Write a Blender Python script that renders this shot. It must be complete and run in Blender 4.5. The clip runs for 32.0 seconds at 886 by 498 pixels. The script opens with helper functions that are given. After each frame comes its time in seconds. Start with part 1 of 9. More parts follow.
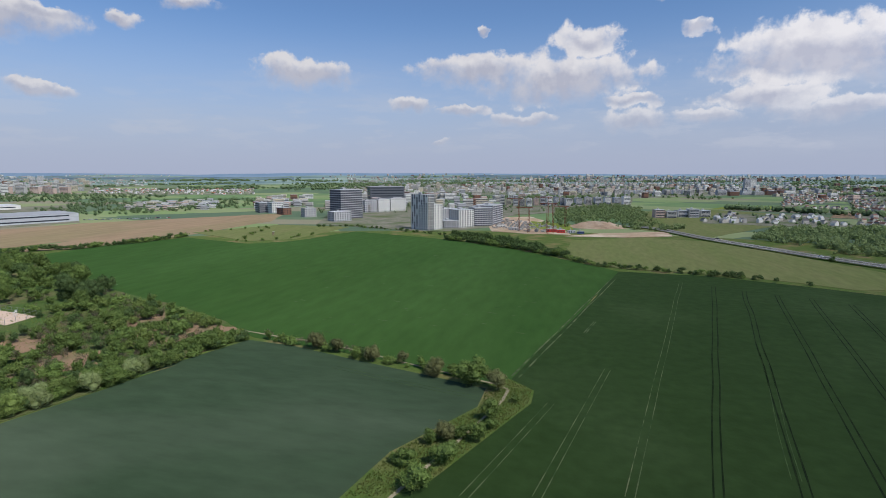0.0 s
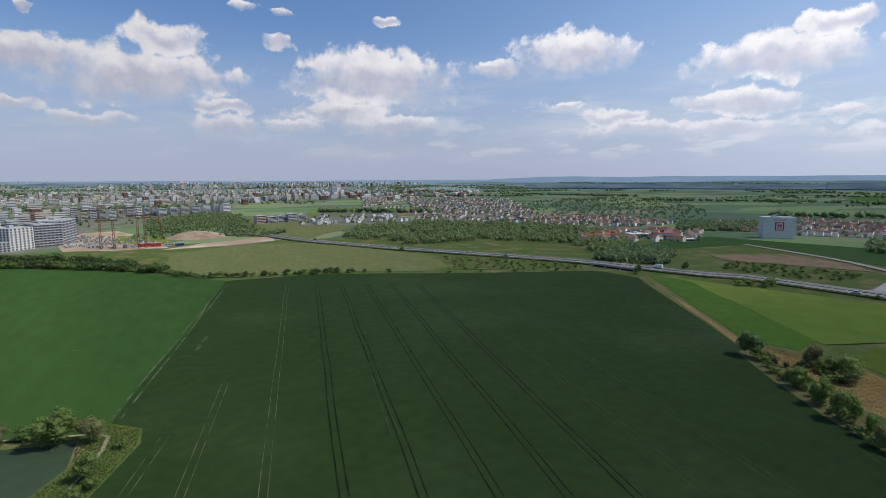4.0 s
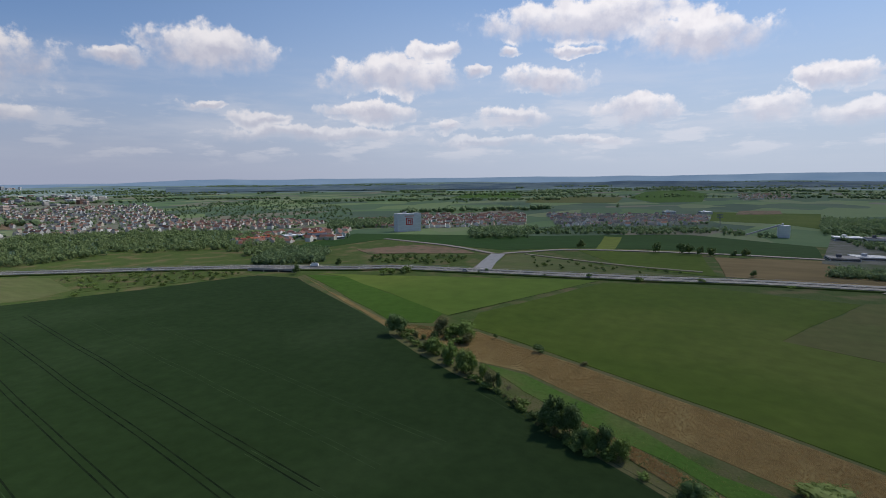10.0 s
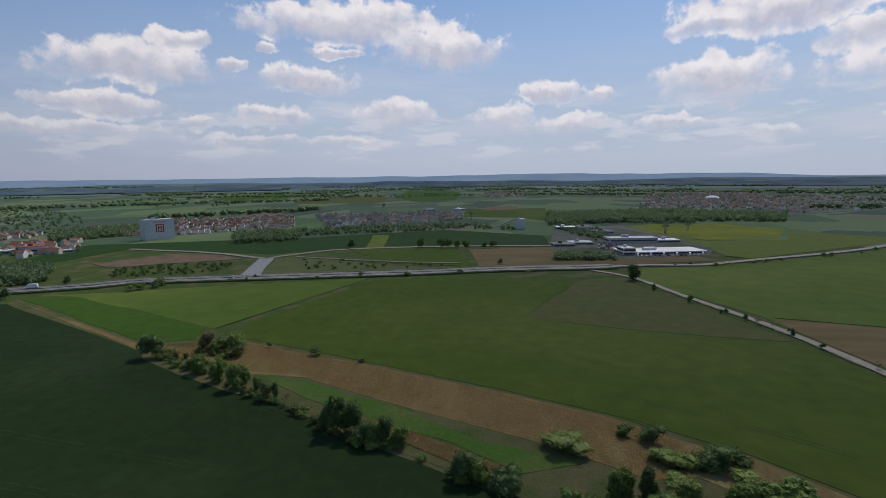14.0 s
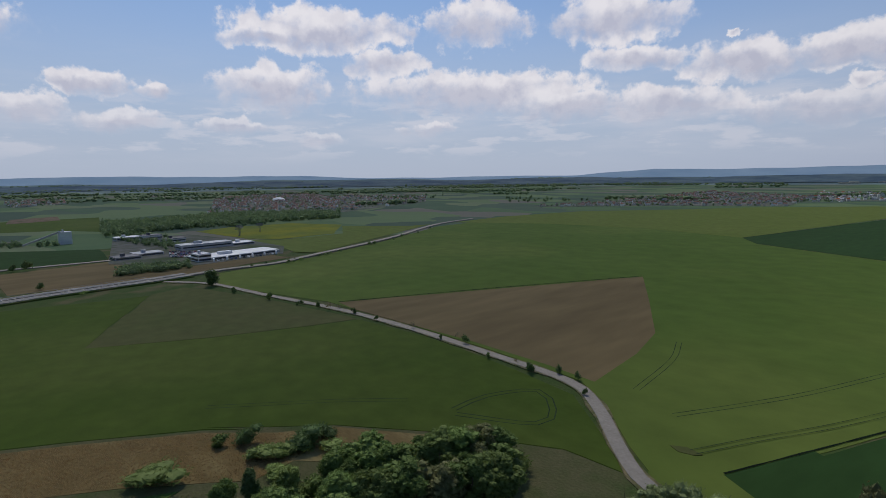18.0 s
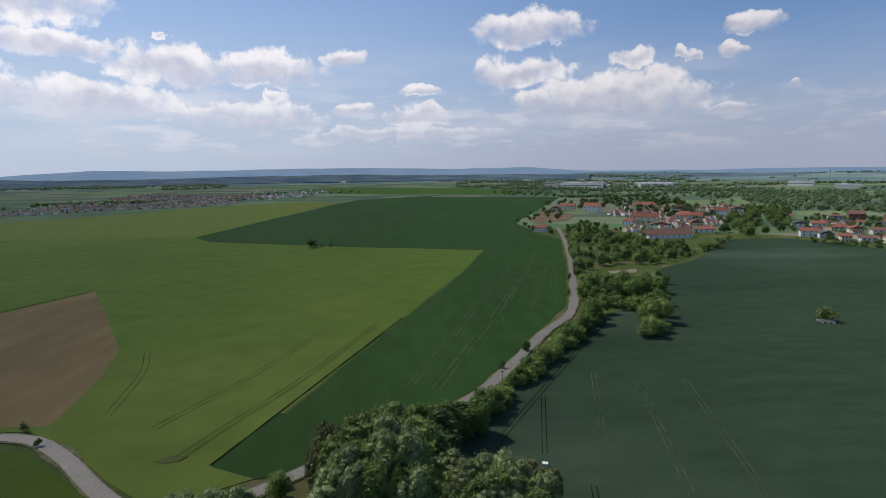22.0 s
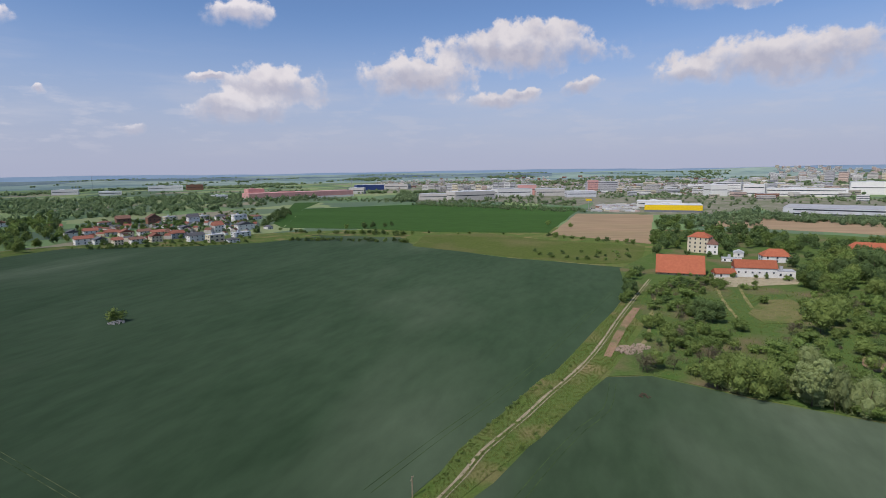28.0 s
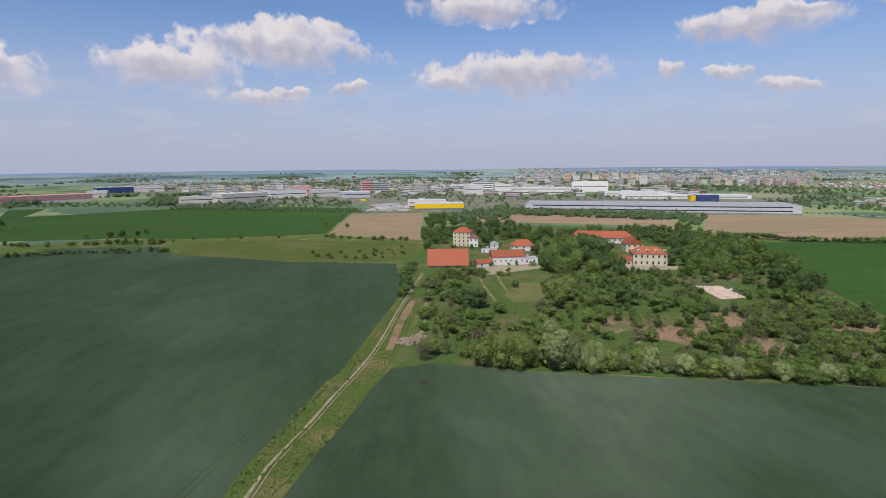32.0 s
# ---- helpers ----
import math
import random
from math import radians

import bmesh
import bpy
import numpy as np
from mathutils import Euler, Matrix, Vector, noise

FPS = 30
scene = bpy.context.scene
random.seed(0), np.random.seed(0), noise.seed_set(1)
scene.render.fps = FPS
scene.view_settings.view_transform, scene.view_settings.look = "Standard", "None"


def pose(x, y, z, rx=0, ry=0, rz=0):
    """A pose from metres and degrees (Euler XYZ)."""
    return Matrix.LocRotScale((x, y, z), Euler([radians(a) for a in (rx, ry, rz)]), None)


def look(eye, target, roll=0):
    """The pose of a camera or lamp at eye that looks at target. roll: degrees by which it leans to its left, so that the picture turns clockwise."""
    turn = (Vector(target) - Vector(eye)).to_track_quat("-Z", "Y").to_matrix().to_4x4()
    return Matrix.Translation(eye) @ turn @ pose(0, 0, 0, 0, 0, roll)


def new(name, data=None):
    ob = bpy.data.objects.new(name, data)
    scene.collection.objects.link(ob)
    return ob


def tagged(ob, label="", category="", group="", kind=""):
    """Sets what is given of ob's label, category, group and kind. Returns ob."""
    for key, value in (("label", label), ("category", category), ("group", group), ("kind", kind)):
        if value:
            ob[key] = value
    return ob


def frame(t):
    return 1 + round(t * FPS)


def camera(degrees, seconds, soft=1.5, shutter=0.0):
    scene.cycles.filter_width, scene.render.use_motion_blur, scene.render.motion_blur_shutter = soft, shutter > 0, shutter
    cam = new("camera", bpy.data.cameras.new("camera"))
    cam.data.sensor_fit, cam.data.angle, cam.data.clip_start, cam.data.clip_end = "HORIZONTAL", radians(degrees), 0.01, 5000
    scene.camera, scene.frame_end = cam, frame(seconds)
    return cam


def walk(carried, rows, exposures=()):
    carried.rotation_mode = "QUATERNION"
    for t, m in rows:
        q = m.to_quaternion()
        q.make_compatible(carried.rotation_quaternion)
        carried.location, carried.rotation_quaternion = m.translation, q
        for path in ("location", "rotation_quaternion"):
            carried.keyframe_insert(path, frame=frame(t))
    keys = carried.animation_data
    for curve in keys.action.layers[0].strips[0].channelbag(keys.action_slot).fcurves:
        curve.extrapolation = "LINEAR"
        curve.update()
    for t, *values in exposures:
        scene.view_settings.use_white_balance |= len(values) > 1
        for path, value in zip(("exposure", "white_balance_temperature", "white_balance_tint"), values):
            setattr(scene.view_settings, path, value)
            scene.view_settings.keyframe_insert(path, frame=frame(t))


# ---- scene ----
cam = camera(79.31, 32.0, soft=0.7)
EYE = 65.0
# seconds, heading, tilt and lean in degrees: the camera hovers and turns
TURNS = [
    (0.0, 14.56, -8.18, 0.07),
    (0.5, 10.01, -8.06, 0.04),
    (1.0, 4.85, -7.98, 0.01),
    (1.5, 0.00, -7.88, 0.03),
    (2.0, -5.46, -7.79, 0.04),
    (2.5, -11.30, -7.70, -0.17),
    (3.0, -16.73, -7.64, -0.17),
    (4.0, -26.34, -7.52, -0.24),
    (4.5, -30.56, -7.45, -0.26),
    (6.5, -45.91, -7.34, -0.40),
    (7.0, -48.97, -7.31, -0.43),
    (8.0, -53.88, -7.32, -0.40),
    (9.0, -58.09, -7.40, -0.44),
    (10.0, -62.22, -7.45, -0.50),
    (11.0, -67.28, -7.46, -0.56),
    (12.0, -73.43, -7.50, -0.64),
    (13.0, -79.83, -7.57, -0.67),
    (13.5, -83.15, -7.60, -0.67),
    (15.5, -98.64, -7.69, -0.67),
    (16.0, -103.60, -7.75, -0.70),
    (17.0, -115.24, -7.79, -0.71),
    (17.5, -122.03, -7.80, -0.80),
    (18.0, -130.27, -7.84, -0.79),
    (18.5, -138.58, -7.88, -0.83),
    (19.0, -146.75, -7.96, -0.85),
    (20.0, -159.85, -8.11, -0.86),
    (21.0, -171.85, -8.26, -0.79),
    (22.0, -184.72, -8.34, -0.70),
    (22.5, -192.58, -8.35, -0.65),
    (23.0, -200.91, -8.35, -0.70),
    (23.5, -209.86, -8.36, -0.72),
    (24.0, -219.37, -8.34, -0.65),
    (24.5, -226.90, -8.34, -0.65),
    (25.0, -232.56, -8.35, -0.74),
    (26.0, -241.81, -8.41, -0.85),
    (26.5, -245.44, -8.44, -0.82),
    (28.5, -255.87, -8.47, -0.81),
    (29.0, -258.44, -8.49, -0.77),
    (30.0, -263.67, -8.54, -0.73),
    (31.0, -269.24, -8.61, -0.62),
    (31.5, -272.60, -8.61, -0.59),
    (32.0, -277.16, -8.64, -0.50),
]
def aim(heading, tilt, lean):
    return pose(0, 0, EYE, 90 + tilt, 0, heading) @ pose(0, 0, 0, 0, 0, lean)


walk(cam, [(t, aim(h, p, r)) for t, h, p, r in TURNS],
     exposures=[(0.0, 0.06, 6350, 8), (4.0, 0.04, 6400, 8), (9.0, -0.12, 6450, 9), (13.0, -0.25, 6500, 10), (16.0, -0.42, 6420, 10), (19.0, -0.40, 6330, 10), (23.0, 0.0, 6450, 9), (26.0, 0.07, 6500, 12), (32.0, 0.12, 6600, 13)])

# ---- sky and sun ----
SUN_AZ, SUN_EL = -118.0, 52.0
sun = new("sun", bpy.data.lights.new("sun", "SUN"))
sun.data.energy, sun.data.angle, sun.data.color = 3.3, radians(0.6), (1.0, 0.93, 0.82)
a, e = radians(SUN_AZ), radians(SUN_EL)
sun.matrix_world = look((-math.sin(a) * math.cos(e) * 500, math.cos(a) * math.cos(e) * 500, math.sin(e) * 500), (0, 0, 0))

# clouds: heading, height above the horizon, half width, half height, in degrees
CLOUDS_A = [
    (28.3, 9.8, 5.5, 1.6), (50.6, 13.1, 3.6, 0.8), (44.6, 13.3, 1.6, 0.6), (51.9, 6.9, 2.2, 0.7), (38.8, 15.0, 2.8, 0.7), (10.5, 14.0, 0.8, 0.5),
    (18.3, 6.9, 2.6, 0.8), (12.2, 6.3, 3.1, 0.6), (6.6, 5.6, 3.5, 0.7), (0.1, 12.8, 3.9, 1.8), (2.1, 9.3, 9.1, 2.6), (10.7, 10.2, 6.9, 1.6),
    (-4.5, 6.8, 3.2, 0.9), (14.8, 3.1, 1.5, 0.3), (-4.8, 5.0, 3.2, 1.1), (-9.6, 13.4, 1.7, 0.7),
]
CLOUDS_B = [
    (-19.2, 10.1, 9.2, 3.0), (-15.6, 6.7, 5.4, 1.3), (-11.1, 5.1, 3.0, 0.9), (-21.4, 5.5, 6.4, 1.1), (-39.9, 12.2, 6.6, 2.3), (-32.0, 11.2, 2.8, 0.9),
    (-38.9, 7.4, 2.1, 0.6), (-57.2, 10.5, 7.4, 2.1), (-61.9, 12.8, 2.6, 1.0), (-20.4, 15.5, 1.8, 0.6), (-55.7, 6.7, 4.3, 1.3), (-43.9, 6.0, 3.5, 0.9),
    (-49.7, 4.7, 10.5, 0.8), (-62.8, 5.4, 1.8, 0.7), (-64.5, 3.5, 1.5, 0.6), (-6.8, 16.0, 1.4, 0.5), (-10.5, 15.8, 1.3, 0.5),
    (-61.2, 12.8, 2.6, 1.0), (-72.9, 9.8, 5.2, 1.4), (-66.1, 10.9, 1.4, 0.7), (-69.2, 12.7, 1.0, 0.7),
]
CLOUDS_C = [
    (-75.5, 12.5, 3.2, 0.6), (-77.5, 15.1, 12.2, 2.2), (-87.2, 12.8, 7.3, 1.9), (-69.6, 6.3, 4.5, 1.1), (-81.7, 6.4, 4.0, 1.4), (-93.2, 6.0, 2.9, 1.3),
    (-96.1, 8.3, 1.2, 1.1), (-65.3, 3.8, 2.2, 0.6), (-54.4, 7.0, 5.0, 1.0), (-77.9, 3.9, 4.7, 0.5), (-113.4, 8.8, 6.1, 2.5), (-98.0, 8.4, 3.1, 1.3),
    (-102.6, 8.3, 1.7, 0.9), (-81.8, 6.6, 4.2, 1.3), (-93.1, 6.4, 2.8, 1.2), (-100.2, 5.3, 3.9, 1.1), (-109.4, 5.0, 2.9, 0.8), (-117.6, 3.6, 2.5, 0.8),
    (-113.5, 13.5, 5.8, 1.1), (-66.9, 3.9, 6.7, 0.7),
]
CLOUDS_D = [
    (-118.8, 14.1, 10.3, 2.3), (-124.7, 11.2, 4.4, 1.6), (-134.1, 14.9, 5.7, 2.5), (-148.0, 14.6, 6.4, 2.8), (-149.7, 11.0, 5.5, 1.4), (-158.9, 9.9, 6.0, 2.0),
    (-167.5, 10.1, 5.0, 1.9), (-134.1, 8.4, 13.7, 2.4), (-143.2, 6.7, 7.6, 1.6), (-152.6, 6.5, 7.6, 1.8), (-165.5, 5.5, 8.4, 1.4), (-175.1, 11.4, 2.4, 0.9),
    (177.1, 8.1, 3.1, 0.6), (-168.1, 7.3, 1.4, 0.7), (-175.3, 6.3, 2.3, 0.6), (177.1, 5.8, 2.8, 1.1), (-175.9, 4.0, 2.3, 0.7), (-117.9, 3.5, 2.4, 0.6),
    (-128.9, 4.7, 3.5, 0.7), (-158.6, 12.5, 0.7, 0.3), (-110.1, 5.0, 4.2, 0.6),
]
CLOUDS_E = [
    (166.2, 13.8, 5.9, 1.8), (-166.5, 9.8, 5.1, 1.6), (-174.6, 11.4, 2.4, 1.0), (166.9, 9.7, 5.8, 1.6), (156.2, 10.7, 1.7, 1.0), (146.5, 12.6, 2.3, 0.9),
    (147.0, 10.7, 1.3, 0.6), (129.4, 9.1, 2.4, 0.6), (142.6, 7.1, 0.9, 0.4), (177.3, 7.9, 2.9, 0.5), (-167.9, 7.2, 1.4, 0.7), (-176.0, 6.2, 3.4, 0.7),
    (177.7, 5.5, 3.5, 1.3), (158.0, 6.8, 9.9, 2.4), (155.6, 8.1, 5.5, 1.6), (165.6, 6.8, 2.9, 1.2), (124.4, 8.0, 5.1, 2.1), (126.6, 6.0, 5.5, 1.2),
    (136.2, 4.2, 1.7, 0.5), (179.1, 3.7, 10.9, 0.8),
]
CLOUDS_F = [
    (151.3, 10.5, 0.7, 0.5), (146.6, 12.5, 2.4, 0.9), (147.0, 10.6, 1.3, 0.6), (126.1, 14.8, 3.4, 1.2), (129.7, 9.1, 2.1, 0.5), (123.4, 8.1, 5.9, 2.2),
    (127.5, 6.5, 4.3, 1.0), (99.6, 11.7, 10.9, 2.1), (108.9, 9.3, 6.7, 2.0), (96.6, 13.1, 5.7, 1.4), (100.5, 6.9, 4.3, 0.9), (97.9, 7.5, 1.4, 0.8),
    (92.3, 8.0, 2.1, 0.8), (81.6, 8.5, 2.8, 1.2), (147.9, 5.5, 2.0, 0.6), (74.8, 9.4, 9.8, 2.3), (78.3, 15.4, 7.8, 1.6), (53.5, 12.4, 6.5, 1.8),
    (57.8, 12.3, 2.1, 1.2), (55.7, 8.4, 2.0, 0.8), (60.5, 9.2, 1.3, 0.8), (50.7, 7.0, 2.4, 0.6), (92.2, 8.0, 2.2, 0.7),
]
CLOUDS = CLOUDS_A + CLOUDS_B + CLOUDS_C + CLOUDS_D + CLOUDS_E + CLOUDS_F

world = bpy.data.worlds.new("sky")
scene.world = world
world.use_nodes = True
wt = world.node_tree
wt.nodes.clear()


def wnode(kind, **values):
    n = wt.nodes.new(kind)
    for k, v in values.items():
        if k == "op":
            n.operation = v
        else:
            n.inputs[int(k[1:])].default_value = v
    return n


def wmath(op, a=None, b=None, c=None, clamp=False):
    n = wt.nodes.new("ShaderNodeMath")
    n.operation, n.use_clamp = op, clamp
    for i, v in enumerate((a, b, c)):
        if v is None:
            continue
        if isinstance(v, (int, float)):
            n.inputs[i].default_value = v
        else:
            wt.links.new(v, n.inputs[i])
    return n.outputs[0]


def wramp(v, lo, hi, out_lo=0.0, out_hi=1.0):
    n = wt.nodes.new("ShaderNodeMapRange")
    n.interpolation_type = "SMOOTHSTEP"
    for i, x in enumerate((lo, hi, out_lo, out_hi)):
        n.inputs[i + 1].default_value = x
    wt.links.new(v, n.inputs[0])
    return n.outputs[0]


def wmix(fac, a, b):
    n = wt.nodes.new("ShaderNodeMix")
    n.data_type = "RGBA"
    for i, v in ((0, fac), (6, a), (7, b)):
        if isinstance(v, (int, float, tuple)):
            n.inputs[i].default_value = v
        else:
            wt.links.new(v, n.inputs[i])
    return n.outputs[2]


coord = wt.nodes.new("ShaderNodeTexCoord").outputs["Generated"]
sep = wt.nodes.new("ShaderNodeSeparateXYZ")
wt.links.new(coord, sep.inputs[0])
az = wmath("MULTIPLY", wmath("ARCTAN2", wmath("MULTIPLY", sep.outputs[0], -1.0), sep.outputs[1]), 57.29578)
el = wmath("MULTIPLY", wmath("ARCSINE", sep.outputs[2]), 57.29578)
flat = wt.nodes.new("ShaderNodeCombineXYZ")
wt.links.new(az, flat.inputs[0])
wt.links.new(el, flat.inputs[1])
# ragged cloud edges: two noises shift the place, a third eats the rim
big = wnode("ShaderNodeTexNoise", _2=16.0, _3=6.0, _4=0.56)
fine = wnode("ShaderNodeTexNoise", _2=34.0, _3=8.0, _4=0.58)
for n in (big, fine):
    wt.links.new(coord, n.inputs["Vector"])
shift = wnode("ShaderNodeVectorMath", op="MULTIPLY_ADD", _1=(5.0, 2.8, 0.0), _2=(-2.5, -1.4, 0.0))
wt.links.new(big.outputs["Color"], shift.inputs[0])
place = wnode("ShaderNodeVectorMath", op="ADD")
wt.links.new(flat.outputs[0], place.inputs[0])
wt.links.new(shift.outputs[0], place.inputs[1])
place = place.outputs[0]

sky = wt.nodes.new("ShaderNodeTexSky")
sky.sky_type, sky.sun_disc = "NISHITA", False
sky.sun_elevation, sky.sun_rotation = radians(SUN_EL), radians(-SUN_AZ)
sky.altitude, sky.air_density, sky.dust_density, sky.ozone_density = 300.0, 1.0, 0.5, 1.0
SKY = 0.089
# milky air towards the horizon, brighter under the sun
towards = wnode("ShaderNodeVectorMath", op="DOT_PRODUCT", _1=(-math.sin(a) * math.cos(e), math.cos(a) * math.cos(e), math.sin(e)))
wt.links.new(coord, towards.inputs[0])
beam = towards.outputs["Value"]
side = wramp(beam, 0.0, 0.6)
tone = wmix(side, (SKY * 0.82, SKY * 0.98, SKY * 1.23, 1.0), (SKY * 0.80, SKY * 1.09, SKY * 1.37, 1.0))
blue = wnode("ShaderNodeVectorMath", op="MULTIPLY")
wt.links.new(sky.outputs[0], blue.inputs[0])
wt.links.new(tone, blue.inputs[1])
gleam = wramp(beam, -0.45, 0.85, 0.77, 1.20)
milk = wmath("MULTIPLY_ADD", side, wmath("SUBTRACT", wramp(el, 0.0, 24.0, 0.94, 0.12), wramp(el, 0.0, 16.0, 0.94, 0.0)), wramp(el, 0.0, 16.0, 0.94, 0.0))
haze = wmix(side, (0.375, 0.408, 0.545, 1.0), (0.54, 0.60, 0.745, 1.0))
clear = wmix(milk, blue.outputs[0], haze)
# thin veils of cloud drawn out along the horizon
drawn = wnode("ShaderNodeVectorMath", op="MULTIPLY", _1=(0.055, 0.33, 0.0))
wt.links.new(flat.outputs[0], drawn.inputs[0])
streak = wnode("ShaderNodeTexNoise", _2=1.0, _3=5.0, _4=0.6)
wt.links.new(drawn.outputs[0], streak.inputs["Vector"])
veil = wmath("MULTIPLY", wramp(streak.outputs[0], 0.42, 0.72), wmath("MULTIPLY", wramp(el, 0.4, 4.0), wmath("MULTIPLY", wramp(el, 6.0, 14.0, 0.50, 0.0), wramp(beam, -0.3, 0.3, 0.5, 1.0))))
milky = wnode("ShaderNodeVectorMath", op="SCALE", _0=(0.635, 0.65, 0.735))
wt.links.new(gleam, milky.inputs["Scale"])
clear = wmix(veil, clear, milky.outputs[0])
# rows of small pale clouds far off, just above the horizon
rows_at = wnode("ShaderNodeVectorMath", op="MULTIPLY", _1=(0.16, 0.62, 0.0))
wt.links.new(flat.outputs[0], rows_at.inputs[0])
rows_of = wnode("ShaderNodeTexNoise", _2=1.0, _3=7.0, _4=0.58)
wt.links.new(rows_at.outputs[0], rows_of.inputs["Vector"])
row_cover = wmath("MULTIPLY", wramp(rows_of.outputs[0], 0.50, 0.62), wmath("MULTIPLY", wramp(el, 1.2, 3.2), wmath("MULTIPLY", wramp(el, 5.5, 9.5, 0.46, 0.0), wramp(beam, -0.3, 0.3, 0.35, 1.0))))
pale = wnode("ShaderNodeVectorMath", op="SCALE", _0=(0.725, 0.72, 0.785))
wt.links.new(gleam, pale.inputs["Scale"])
clear = wmix(row_cover, clear, pale.outputs[0])
rim = wmath("MULTIPLY_ADD", fine.outputs[0], 1.3, -0.65)
curl = wnode("ShaderNodeTexNoise", _2=36.0, _3=4.0, _4=0.55)
wt.links.new(coord, curl.inputs["Vector"])
puff = wramp(curl.outputs[0], 0.42, 0.66)
thin = wramp(el, 0.5, 9.0, 0.25, 1.0)


def sector(lo, hi):
    """The sky between two headings, with the clouds that reach into it."""
    near = low = None
    for ca, ce, cw, ch in CLOUDS:
        for turn in (-360.0, 0.0, 360.0):
            x = ca + turn
            if x + cw * 1.6 + 3 < lo or x - cw * 1.6 - 3 > hi:
                continue
            w, h = cw * 1.02, ch * 1.06
            pair = []
            for up in (0.0, 0.75):
                q = wnode("ShaderNodeVectorMath", op="MULTIPLY_ADD", _1=(1 / w, 1 / h, 0.0), _2=(-x / w, -ce / h - up, 0.0))
                wt.links.new(place, q.inputs[0])
                r = wnode("ShaderNodeVectorMath", op="LENGTH")
                wt.links.new(q.outputs[0], r.inputs[0])
                pair.append(r.outputs["Value"])
            near = pair[0] if near is None else wmath("MINIMUM", near, pair[0])
            low = pair[1] if low is None else wmath("MINIMUM", low, pair[1])
    body = wmath("ADD", wmath("SUBTRACT", 1.0, near), rim)
    under = wramp(wmath("ADD", wmath("SUBTRACT", low, near), wmath("MULTIPLY", rim, -0.6)), -0.30, 0.70)
    # crisp heads, soft undersides
    crisp, soft_ = wramp(body, -0.02, 0.30, 0.0, 0.96), wramp(body, -0.15, 0.85, 0.0, 0.90)
    cover = wmath("MULTIPLY", wmath("MULTIPLY_ADD", under, wmath("SUBTRACT", soft_, crisp), crisp), thin)
    thick = wmath("MULTIPLY", wmath("MULTIPLY_ADD", puff, 0.30, wmath("MULTIPLY", under, 0.80)), wramp(body, -0.15, 0.30, 0.25, 1.0), None, True)
    white = wnode("ShaderNodeVectorMath", op="SCALE", _0=(0.88, 0.845, 0.870))
    wt.links.new(gleam, white.inputs["Scale"])
    grey = wnode("ShaderNodeVectorMath", op="SCALE", _0=(0.55, 0.545, 0.64))
    wt.links.new(gleam, grey.inputs["Scale"])
    colour = wmix(thick, white.outputs[0], grey.outputs[0])
    bg = wt.nodes.new("ShaderNodeBackground")
    wt.links.new(wmix(cover, clear, colour), bg.inputs[0])
    return bg.outputs[0]


STEP = 45
parts_of_sky = [sector(lo, lo + STEP) for lo in range(-180, 180, STEP)]
out = parts_of_sky[0]
for i in range(1, len(parts_of_sky)):
    m = wt.nodes.new("ShaderNodeMixShader")
    wt.links.new(wmath("GREATER_THAN", az, -180.0 + STEP * i), m.inputs[0])
    wt.links.new(out, m.inputs[1])
    wt.links.new(parts_of_sky[i], m.inputs[2])
    out = m.outputs[0]
end = wt.nodes.new("ShaderNodeOutputWorld")
wt.links.new(out, end.inputs[0])


